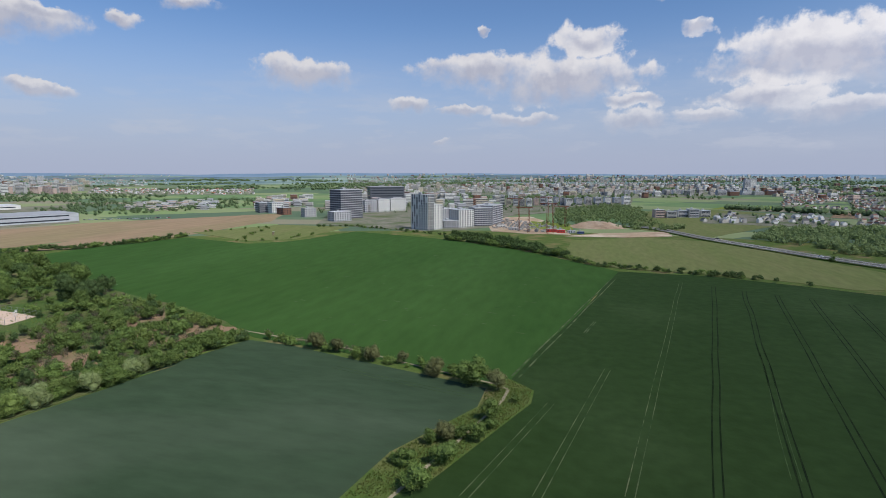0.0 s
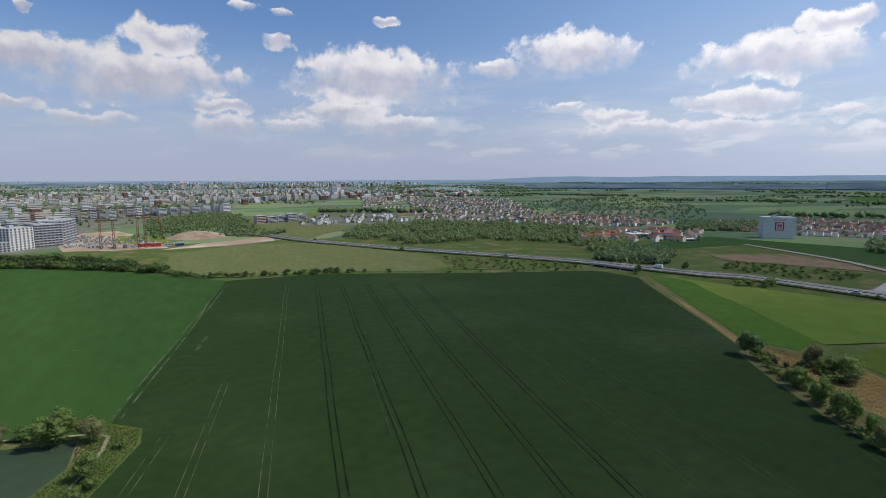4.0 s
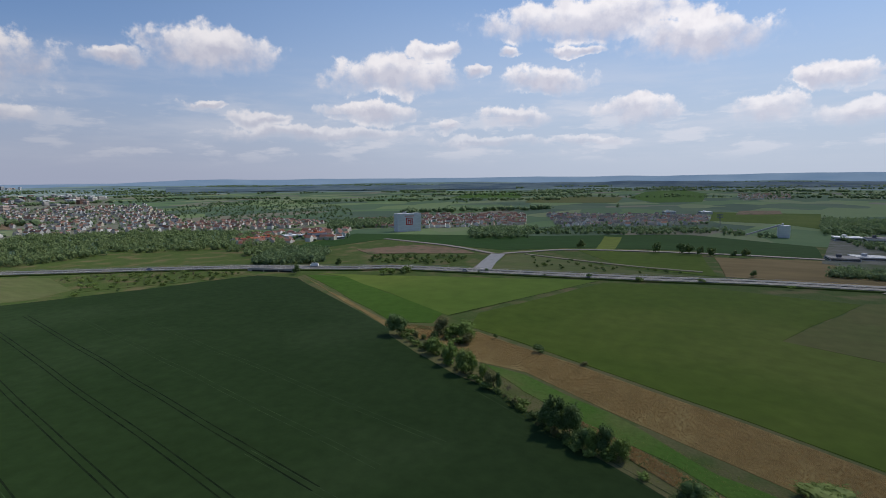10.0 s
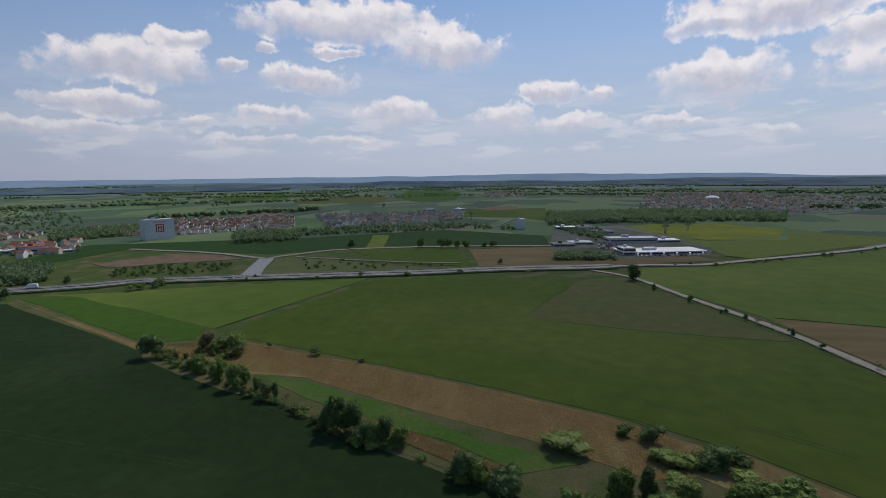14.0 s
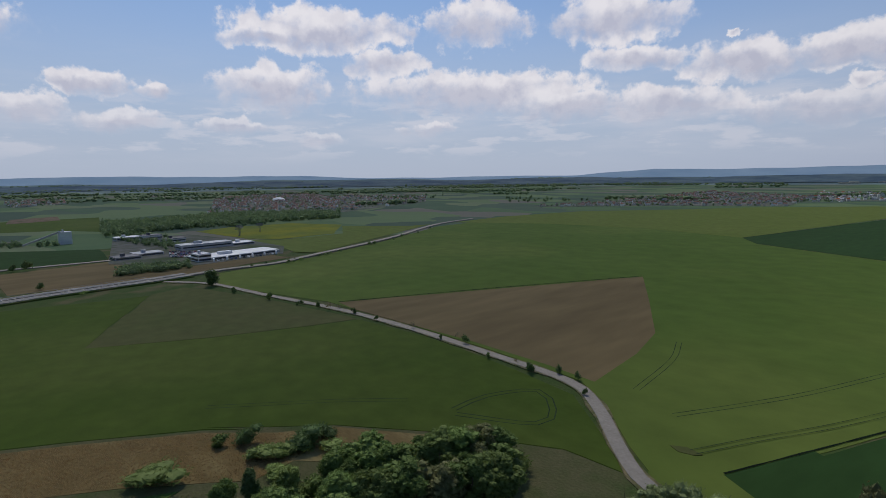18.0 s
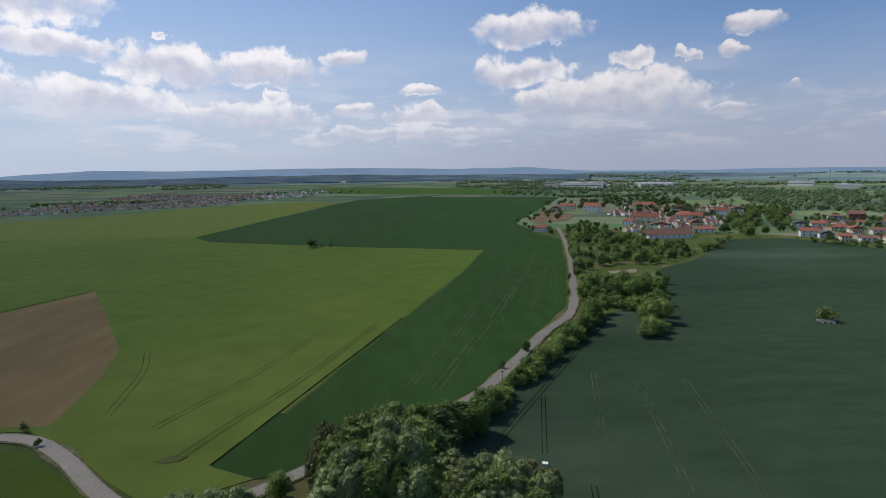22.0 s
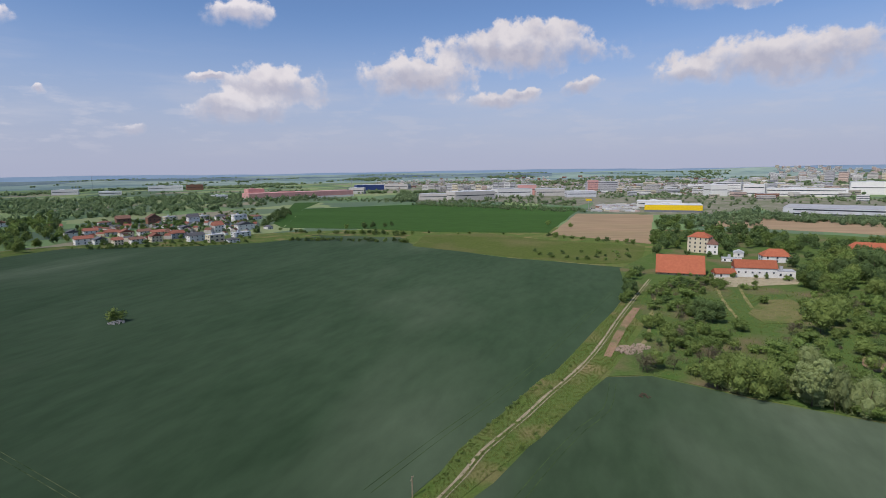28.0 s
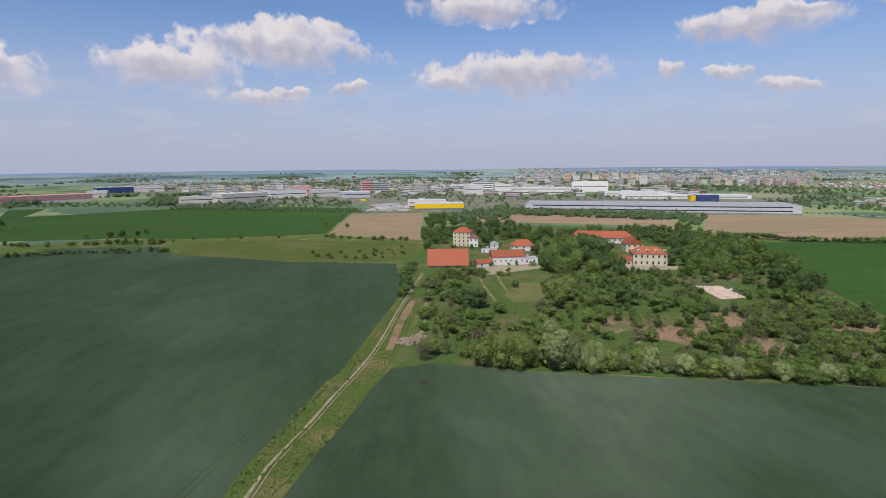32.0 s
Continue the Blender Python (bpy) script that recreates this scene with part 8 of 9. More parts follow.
estate([(-509.1, -1855.6, -546.0, -1824.6, 22.0), (-529.7, -1770.6, -566.6, -1740.1, 19.2), (-602.1, -1848.7, -630.4, -1824.5, 20.3), (-682.6, -1935.7, -737.5, -1886.7, 17.1)], "white blocks at the far village", "white", 3)


# far towns, one mesh each
def town(poly, n, seed, label, roofs=("tile_far", "tile_brown", "tile_grey"), size=6.6, gap=7.0):
    if n >= 90:
        field("town_ground", poly, 0.1, M["town_ground"], "gardens and streets of a far town", "ground")
    n = int(n * (2.4 if n >= 180 else 1.9))
    size, gap = size * 0.84, gap * 0.84
    rng = random.Random(seed)
    vs, fs, ix = [], [], []
    for x, y in scatter(poly, n, rng, gap):
        w, d, h, r = size * rng.uniform(0.8, 1.5), size * rng.uniform(0.7, 1.1), rng.uniform(2.2, 4.4), rng.uniform(1.6, 2.8)
        t = rng.choice((0.3, 0.3 + math.pi / 2)) + rng.uniform(-0.2, 0.2)
        c, s = math.cos(t), math.sin(t)
        k, base = len(vs), lift_at(x, y)
        for px_, py_, pz in ((-w, -d, 0), (w, -d, 0), (w, d, 0), (-w, d, 0), (-w, -d, h), (w, -d, h), (w, d, h), (-w, d, h), (-w, 0, h + r), (w, 0, h + r)):
            vs.append((x + (px_ * c - py_ * s) / 2, y + (px_ * s + py_ * c) / 2, pz + base))
        fs += [(k, k + 1, k + 5, k + 4), (k + 2, k + 3, k + 7, k + 6), (k + 1, k + 2, k + 6, k + 9, k + 5), (k + 3, k, k + 4, k + 8, k + 7), (k + 4, k + 5, k + 9, k + 8), (k + 6, k + 7, k + 8, k + 9)]
        wl, rf = rng.choice((0, 0, 1, 2, 6, 6)), 3 + rng.randrange(3)
        ix += [wl] * 4 + [rf] * 2
    mats = [M["town_wall"], M["town_cream"], M["wall_far"], *(M[r] for r in roofs), M["white"]]
    tagged(mesh_object("far_town", vs, fs, mats, index=ix), label, "houses", kind="stuff")
    woods("town_trees", scatter(poly, int(n * 1.3), rng), 3.0, 6.0, M["wood_far"], "garden trees among far houses", seed, leaves=9)


def blocks(poly, n, seed, lo, hi, label, gap=14.0, wide=(8, 26), tones=(0, 0, 1, 1, 2, 8, 8, 6, 9, 7, 3)):
    """Far blocks of flats and offices in one mesh, with bands of windows standing a little proud."""
    if n >= 100:
        field("town_ground", poly, 0.1, M["town_ground"], "streets and yards between far blocks", "ground")
    rng = random.Random(seed)
    vs, fs, ix = [], [], []

    def box(x, y, t, w, d, z0, z1, m):
        c, s = math.cos(t), math.sin(t)
        k = len(vs)
        for z in (z0, z1):
            for px_, py_ in ((-w, -d), (w, -d), (w, d), (-w, d)):
                vs.append((x + (px_ * c - py_ * s) / 2, y + (px_ * s + py_ * c) / 2, z + lift_at(x, y)))
        fs.append((k + 4, k + 5, k + 6, k + 7))
        fs.extend((k + i, k + (i + 1) % 4, k + (i + 1) % 4 + 4, k + i + 4) for i in range(4))
        ix.extend([m if m == 5 else 4] + [m] * 4)

    for x, y in scatter(poly, n, rng, gap):
        t = 0.35 + rng.choice((0, math.pi / 2)) + rng.uniform(-0.15, 0.15)
        w, d, h = rng.uniform(*wide), rng.uniform(9, 14), rng.uniform(lo, hi)
        box(x, y, t, w, d, 0, h, rng.choice(tones))
        for f in range(int(h / 3.2)):
            box(x, y, t, w + 0.1, d + 0.1, 1.2 + f * 3.2, 2.2 + f * 3.2, 5)
    mats = [M["white"], M["wall_far"], M["grey_wall"], M["brick"], M["roof_flat"], M["glass"], M["cream"], M["pinkish"], M["town_wall"], M["town_cream"]]
    tagged(mesh_object("far_blocks", vs, fs, mats, index=ix), label, "buildings", kind="stuff")


blocks([(-396.9, 749.6), (-593.9, 1211.2), (-438.8, 1317.4), (-175.7, 1221.2), (-142.5, 923.9), (-293.9, 881.8), (-329.7, 768.2)], 70, 31, 8, 18, "pale new apartment blocks close together")
blocks([(-446.9, 1253.2), (-791.9, 2378.8), (-402.4, 3006.3), (-177.4, 1330.3)], 80, 32, 7, 20, "far town blocks of mixed height")
blocks([(-185.4, 1390.1), (-366.9, 2741.5), (570.4, 2800.3), (686.1, 2065.5), (329.0, 1606.4), (94.8, 1408.1)], 300, 33, 7, 19, "far housing estate of pale blocks", 10.0, (7, 17))
blocks([(-512.6, 3305.7), (-630.6, 4702.2), (1801.2, 4389.2), (1796.6, 3873.6), (840.5, 3402.9)], 330, 34, 7, 22, "city blocks near the horizon", gap=18.0)
blocks([(-1744.6, 3310.0), (-2041.1, 4282.8), (-727.8, 4688.2), (-573.9, 3700.2)], 70, 35, 8, 20, "city roofs near the horizon", gap=25.0)
blocks([(-511.0, 741.8), (-766.6, 1161.8), (-662.0, 1253.3), (-419.3, 792.2)], 30, 36, 7, 13, "pale blocks behind the meadow")
blocks([(480.0, 1743.3), (1055.7, 3295.7), (1428.1, 2440.5), (872.8, 1491.3), (573.9, 1385.5)], 120, 37, 6, 16, "far town blocks with pale walls")
blocks([(-1277.1, -31.6), (-2469.1, -8.3), (-2827.0, 713.3), (-2275.7, 828.0), (-1524.1, 555.1), (-1276.9, 238.7)], 150, 38, 5, 14, "far offices and stores", 12.0, (10, 44), (0, 0, 1, 1, 2, 6, 0))
blocks([(-2384.8, 601.8), (-4575.3, 1254.6), (-3968.7, 2599.6), (-2777.9, 2513.0), (-1644.3, 1490.4), (-1818.8, 1085.0)], 400, 39, 11, 22, "rows of pale panel blocks far off", gap=16.0, wide=(10, 36), tones=(0, 0, 0, 1, 1, 6, 7))
blocks([(-1162.8, 192.1), (-1752.9, 327.6), (-1810.0, 782.8), (-1367.1, 882.3), (-1105.4, 714.3), (-1102.2, 401.9)], 70, 44, 5, 11, "pale stores and offices between trees", 16.0, (14, 50))
blocks([(-1827.5, 1323.9), (-2748.0, 1994.4), (-2417.5, 2098.1), (-1518.8, 1315.6)], 24, 40, 12, 22, "pale panel blocks far off", gap=22.0)
blocks([(-1597.7, -695.6), (-3170.1, -1226.0), (-3524.0, -126.0), (-2790.9, 545.5), (-1568.9, 309.0), (-1675.5, 51.8)], 200, 41, 5, 13, "far commercial quarter of pale buildings")
blocks([(599.2, -2455.6), (971.3, -3974.9), (-517.1, -4715.9), (-319.2, -2889.7)], 30, 42, 6, 10, "far white warehouse sheds", gap=40.0, wide=(30, 90))
blocks([(-423.1, -1928.0), (-731.5, -3028.1), (-1393.0, -2627.1), (-888.2, -1674.8)], 26, 43, 6, 11, "far pale sheds and blocks", gap=30.0, wide=(20, 60))
town([(-375.3, -460.4), (-490.3, -587.9), (-657.0, -484.8), (-522.7, -375.6), (-455.3, -347.6)], 34, 62, "close-set family houses with mixed roofs", ("tile_village", "tile_grey", "tile_brown"), 8.0, 11.0)
blocks([(-820.5, -11.5), (-972.9, -3.8), (-989.7, 55.5), (-821.6, 50.6)], 70, 63, 2.0, 3.1, "white caravans and tents beside the store", 4.0, (3, 7))
town([(-228.6, -535.4), (-394.8, -848.5), (-560.1, -854.7), (-447.6, -653.4), (-293.8, -501.8)], 55, 61, "clustered old village houses with salmon roofs", ("tile_village", "tile_village", "tile_brown"))
RED = ("tile_far", "tile_far", "tile_brown")
town([(-682.2, 1428.5), (-1529.1, 3381.9), (-566.8, 4230.6), (-209.1, 1566.0)], 420, 1, "dense far town houses with mixed roofs")
town([(-209.1, 1566.0), (-499.0, 3725.2), (1046.3, 4240.3), (1159.4, 2528.2), (862.7, 1877.4), (435.3, 1753.2)], 520, 2, "far town with tightly packed houses")
town([(336.2, 1057.0), (582.5, 1796.0), (813.5, 1746.2), (359.0, 1123.9), (518.5, 1107.7)], 100, 3, "far brown-roofed houses among trees")
town([(150.1, 754.8), (205.6, 916.0), (337.9, 897.6), (325.2, 764.2), (277.7, 751.2)], 26, 4, "pale unfinished new houses", ("roof_flat", "concrete", "tile_grey"))
town([(316.4, 721.3), (618.9, 1493.9), (948.7, 1442.7), (577.7, 786.2), (448.0, 636.3)], 190, 5, "village of dark-roofed houses among trees")
town([(453.7, 644.4), (519.6, 738.3), (647.4, 650.9), (644.2, 537.9), (560.2, 512.1), (473.6, 579.7)], 90, 6, "red-roofed village houses among trees", RED)
town([(365.1, 428.4), (441.2, 507.8), (566.1, 439.3), (467.5, 362.1), (425.7, 395.6)], 38, 23, "red-roofed works and houses beside the wood", ("tile_village", "tile_far", "tile_far"), 8.5, 8.0)
town([(603.7, 460.5), (678.9, 518.4), (738.6, 474.0), (599.2, 383.6)], 40, 7, "houses beside the grey block", RED)
town([(614.7, 355.0), (837.9, 483.9), (917.3, 316.1), (718.0, 247.1)], 130, 8, "village houses with red and grey roofs", RED)
town([(696.8, 194.2), (934.0, 280.8), (968.5, 23.7), (813.5, 19.3)], 190, 9, "village of new grey-roofed houses", ("tile_grey", "tile_grey", "tile_far"))
town([(1661.0, -32.7), (2346.9, -44.5), (2257.7, -203.0), (1787.9, -161.8)], 70, 10, "far red-roofed village among woods", RED)
town([(1019.5, -303.6), (1887.7, -593.7), (2111.5, -1034.5), (1303.0, -736.5), (948.0, -537.3), (974.5, -412.7)], 240, 11, "far town of houses among trees", RED)
town([(1172.7, -528.8), (1760.5, -829.4), (1403.6, -1117.9), (1055.9, -839.8), (876.7, -499.7)], 110, 12, "far houses along the slope", RED)
town([(700.0, -832.8), (697.0, -1056.4), (789.3, -1836.6), (409.3, -1552.8), (341.3, -1120.3), (503.4, -1023.1)], 190, 13, "far village with red roofs", RED)
town([(390.7, -1376.1), (494.6, -1874.9), (236.1, -1908.5), (227.1, -1357.6)], 60, 14, "pale far village with light roofs", ("roof_white", "tile_grey", "tile_red"))
town([(429.7, -1271.7), (452.4, -1537.8), (381.0, -1806.0), (302.2, -1327.8)], 50, 15, "far village houses with mixed roofs")
town([(-295.5, -730.2), (-381.9, -874.2), (-500.1, -802.6), (-381.6, -614.8), (-315.1, -546.8)], 60, 16, "old village roofs seen from behind", RED)
town([(-1918.5, -859.1), (-2884.5, -1255.6), (-2879.6, 131.3), (-1959.8, 394.9), (-1427.9, 289.2), (-1532.1, 47.7)], 260, 17, "far town of mixed roofs")
town([(-1360.3, -33.5), (-2375.9, -8.1), (-2666.8, 498.4), (-1276.9, 238.7)], 110, 18, "far town of offices and houses")
blocks([(-766.1, 750.5), (-892.6, 925.5), (-774.0, 1003.4), (-602.7, 825.7), (-648.6, 728.7)], 46, 19, 5, 8.5, "white flat-roofed new houses beside trees", 9.0, (9, 18))
town([(-1376.3, 1226.8), (-1805.7, 1635.7), (-1218.5, 1812.5), (-915.6, 1360.7)], 120, 20, "white far rows of houses", ("tile_red", "roof_white", "tile_grey"))
town([(-2748.0, 1994.4), (-3837.6, 2789.4), (-3141.6, 3555.0), (-2162.9, 2444.6)], 120, 21, "far red-roofed suburb on the rise", RED)
town([(-2826.5, 1549.8), (-4161.0, 2279.1), (-2611.5, 2736.6), (-1897.7, 1991.0)], 150, 22, "far suburb on the rise", RED)

# far scattered trees all round
rng = random.Random(77)
spots = []
for _ in range(60000):
    t, r = rng.uniform(0, 2 * math.pi), math.sqrt(rng.uniform(800.0 ** 2, 4300.0 ** 2))
    x, y = r * math.cos(t), r * math.sin(t)
    v = noise.noise((x * 0.0024, y * 0.0024, 4.0)) + 0.5 * noise.noise((x * 0.008, y * 0.008, 2.0))
    if v > 0.30 + (0.2 if r < 1300 else 0.0):
        spots.append((x, y))
    if len(spots) >= 9000:
        break
FREE = [[(208.3, -563.5), (100.2, -1241.3), (-137.1, -1456.0), (-383.2, -1244.1), (-144.5, -649.3), (-69.3, -428.9)], [(333.0, -101.3), (525.8, -434.3), (574.2, -614.7), (430.4, -948.0), (123.2, -1149.3), (208.3, -563.5), (243.1, -134.4)],
        [(-543.8, -356.4), (-832.1, -501.6), (-1008.9, -275.5), (-901.1, -31.3), (-547.5, -50.7)], [(702.4, -193.9), (646.4, -366.6), (560.4, -418.0), (557.4, -449.9), (440.4, -198.7)], [(-484.4, 318.4), (-643.4, 425.5), (-455.2, 757.2), (-394.5, 464.4)],
        [(370.1, 374.4), (525.4, 395.9), (663.2, 36.4), (511.4, -71.0), (499.7, 118.0)], [(481.0, 5.1), (495.3, -68.8), (437.1, -179.8), (389.3, -88.6)], [(750.5, -2456.8), (1098.9, -3594.9), (-425.0, -3862.3), (-170.2, -1519.0)]]
spots = [p for p in spots if not any(inside(p, f) for f in FREE)]
belt_rng = random.Random(78)
belts = []
for i in range(150):
    h = radians(belt_rng.uniform(-218, -18) if i < 105 else belt_rng.uniform(-18, 142))
    r = math.sqrt(belt_rng.uniform(1000.0 ** 2, 4300.0 ** 2))
    k = r / 2000
    long_, deep, tilt = belt_rng.uniform(60, 300) * k, belt_rng.uniform(8, 40) * k, belt_rng.gauss(0, 0.35)
    u = Vector((math.cos(h + tilt), math.sin(h + tilt)))
    for _ in range(int(min(95, long_ / (3.2 * k)))):
        q = Vector((-math.sin(h) * r, math.cos(h) * r)) + u * belt_rng.uniform(-long_, long_) + Vector((-u.y, u.x)) * belt_rng.gauss(0, deep * 0.5)
        belts.append((q.x, q.y))
belts = [p for p in belts if 900 < math.hypot(*p) < 4400 and not any(inside(p, f) for f in FREE)]
woods("far_wood_belts", belts, 7, 13, M["wood_far"], "long wooded belts and copses between far fields", 5, leaves=6, wide=0.75)
woods("far_trees", [p for p in spots if math.hypot(*p) < 2000], 5, 10, M["wood_far"], "scattered trees and copses far off", 3, leaves=18)
woods("far_trees", [p for p in spots if math.hypot(*p) >= 2000], 7, 14, M["wood_far"], "scattered far copses and hedges", 4, leaves=10, wide=0.8)


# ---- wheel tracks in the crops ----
def tracks(pts, mat="track", gap=1.9, width=0.40, name="wheel_track", label="pair of wheel tracks in the crop, gap shade painted dark"):
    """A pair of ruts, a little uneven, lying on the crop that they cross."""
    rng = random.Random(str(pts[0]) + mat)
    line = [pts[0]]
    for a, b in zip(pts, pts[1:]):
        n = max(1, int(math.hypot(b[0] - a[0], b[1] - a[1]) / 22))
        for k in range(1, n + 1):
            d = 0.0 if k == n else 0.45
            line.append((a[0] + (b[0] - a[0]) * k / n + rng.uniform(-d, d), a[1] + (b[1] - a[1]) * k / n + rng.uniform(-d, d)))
    # flat ribbons on top of the crop; only their colour makes the sunken shade
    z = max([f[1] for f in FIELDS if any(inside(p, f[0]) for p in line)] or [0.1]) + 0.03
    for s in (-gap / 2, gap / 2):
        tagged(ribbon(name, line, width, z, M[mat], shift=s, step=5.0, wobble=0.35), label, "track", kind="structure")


PALE = "pale worn pair of wheel tracks in the crop"
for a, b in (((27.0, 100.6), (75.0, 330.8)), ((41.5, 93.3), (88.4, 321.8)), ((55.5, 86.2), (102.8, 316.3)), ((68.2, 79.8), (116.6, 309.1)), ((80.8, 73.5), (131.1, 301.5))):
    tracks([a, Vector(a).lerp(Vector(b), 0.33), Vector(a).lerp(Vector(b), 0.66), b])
for a, b in (((94.1, 66.7), (140.4, 271.9)), ((110.6, 58.5), (152.0, 241.0)), ((46.4, 121.2), (65.5, 211.3)), ((79.3, 66.8), (85.4, 98.7)), ((104.0, -6.0), (145.8, 65.8))):
    tracks([a, b], "track_soft", width=0.2)
for a, b in (((11.5, 105.8), (58.9, 339.1)), ((-6.7, 101.0), (10.2, 178.5)), ((-21.0, 97.3), (-6.5, 146.9))):
    tracks([a, Vector(a).lerp(Vector(b), 0.5), b], "track_pale", label=PALE, width=0.2)
tracks([(-18.7, 164.2), (-7.0, 216.3), (20.1, 337.6)], "track_pale", gap=2.4, width=0.6, label=PALE)
tracks([(3.0, 218.9), (7.4, 237.3)], "track_pale", gap=0.8, label=PALE)
tracks([(-79.0, 157.7), (-54.7, 151.4), (-26.5, 145.2)], "track_soft", width=0.24)
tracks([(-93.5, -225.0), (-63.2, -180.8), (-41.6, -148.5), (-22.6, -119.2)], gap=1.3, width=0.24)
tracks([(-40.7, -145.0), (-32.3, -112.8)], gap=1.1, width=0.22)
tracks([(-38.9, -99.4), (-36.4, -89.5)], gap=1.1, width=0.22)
tracks([(-129.7, -230.7), (-109.3, -197.6), (-95.6, -179.5)], "track_soft", width=0.24)
tracks([(-72.4, -152.2), (-63.3, -117.0), (-53.6, -80.0)], "track_pale", gap=1.3, width=0.28, label=PALE)
tracks([(-63.7, -167.5), (-50.2, -124.1), (-39.0, -85.0)], "track_pale", gap=1.3, width=0.22, label=PALE)
tracks([(-87.2, -151.6), (-76.6, -109.8), (-69.2, -81.0)], "track_pale", gap=1.3, width=0.2, label=PALE)
tracks([(-91.9, -44.3), (-117.6, -36.5), (-144.3, -27.4), (-173.6, -19.2), (-214.8, -9.8), (-291.9, 7.8)], "track_soft", width=0.22)
tracks([(-97.3, -14.1), (-114.5, -8.8), (-130.9, -2.9), (-143.8, 3.0), (-162.6, 4.9)], "track_soft", width=0.22)
tracks([(93.2, -197.5), (85.5, -176.4), (80.1, -143.5)], "track_soft", width=0.22)
tracks([(106.8, -93.6), (107.2, -107.0), (99.6, -121.2), (88.2, -114.0), (85.9, -104.0), (104.1, -92.2)], "track_soft", width=0.35)
tracks([(155.4, -42.0), (145.4, -56.1), (134.4, -71.8), (120.7, -87.9)], "track_soft", width=0.22)
tracks([(-71.4, -310.5), (-35.9, -215.8), (-9.9, -152.2)], "track_pale", gap=2.4, width=0.5, label=PALE)
tracks([(-120.7, -401.2), (-73.0, -245.7)], "track_pale", gap=2.4, width=0.25, label=PALE)


tracks([(-106.5, -408.5), (-71.8, -307.0), (-54.1, -258.5)], "track_pale", gap=2.2, width=0.55, label=PALE)
tracks([(-99.4, -349.1), (-73.1, -273.3), (-56.2, -225.5)], "track_pale", gap=1.6, width=0.35, label=PALE)
tracks([(-76.5, -356.9), (-30.5, -232.0), (-1.2, -153.3)], "track_pale", gap=2.0, width=0.4, label=PALE)
# flat furrow ribbons in the tracks' painted shade colour
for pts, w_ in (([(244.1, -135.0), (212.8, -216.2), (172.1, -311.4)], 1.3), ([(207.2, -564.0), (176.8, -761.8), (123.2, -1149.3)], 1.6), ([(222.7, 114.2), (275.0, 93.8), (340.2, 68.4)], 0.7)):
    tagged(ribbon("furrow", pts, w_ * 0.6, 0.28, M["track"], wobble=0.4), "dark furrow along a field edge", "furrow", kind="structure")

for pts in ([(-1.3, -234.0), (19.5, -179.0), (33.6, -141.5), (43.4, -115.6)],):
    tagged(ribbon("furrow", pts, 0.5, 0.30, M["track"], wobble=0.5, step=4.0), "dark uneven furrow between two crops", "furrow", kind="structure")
tracks([(51.9, -119.6), (44.1, -137.7), (34.7, -157.5), (23.2, -187.1), (9.0, -227.9)], "track_soft", width=0.2)
tracks([(64.2, -135.4), (54.7, -155.4), (44.9, -178.5), (33.1, -213.7)], "track_soft", width=0.26)


def streaks(poly, n, heading, lo, hi, label, seed, wide=0.35):
    """Short pale strokes where wind has laid the crop."""
    rng = random.Random(seed)
    z = max([f[1] for f in FIELDS if inside(poly[0], f[0]) or inside(poly[2], f[0])] or [0.2]) + 0.02
    vs, fs = [], []
    for x, y in scatter(poly, n, rng):
        t = radians(heading) + rng.gauss(0, 0.05)
        dx, dy, l, w = math.cos(t), math.sin(t), rng.uniform(lo, hi) * rng.random() ** 0.6, wide * rng.uniform(0.5, 1.2)
        k = len(vs)
        vs += [(x - dx * l, y - dy * l, z), (x - dy * w, y + dx * w, z), (x + dx * l, y + dy * l, z), (x + dy * w, y - dx * w, z)]
        fs.append((k, k + 3, k + 2, k + 1))
    tagged(mesh_object("laid_crop", vs, fs, M["track_pale"]), label, "crop", kind="stuff")


streaks([(-10.0, -160.0), (-30.0, -255.0), (-75.0, -400.0), (-120.0, -395.0), (-80.0, -260.0), (-35.0, -180.0)], 150, 70.0, 1.0, 5.0, "pale strokes of wind-laid wheat beside the lane", 1, 0.3)
streaks([(-20.0, 175.0), (-130.0, 190.0), (-230.0, 300.0), (-120.0, 420.0), (-20.0, 330.0)], 110, 165.0, 1.0, 5.5, "pale strokes of wind-laid wheat", 2, 0.3)

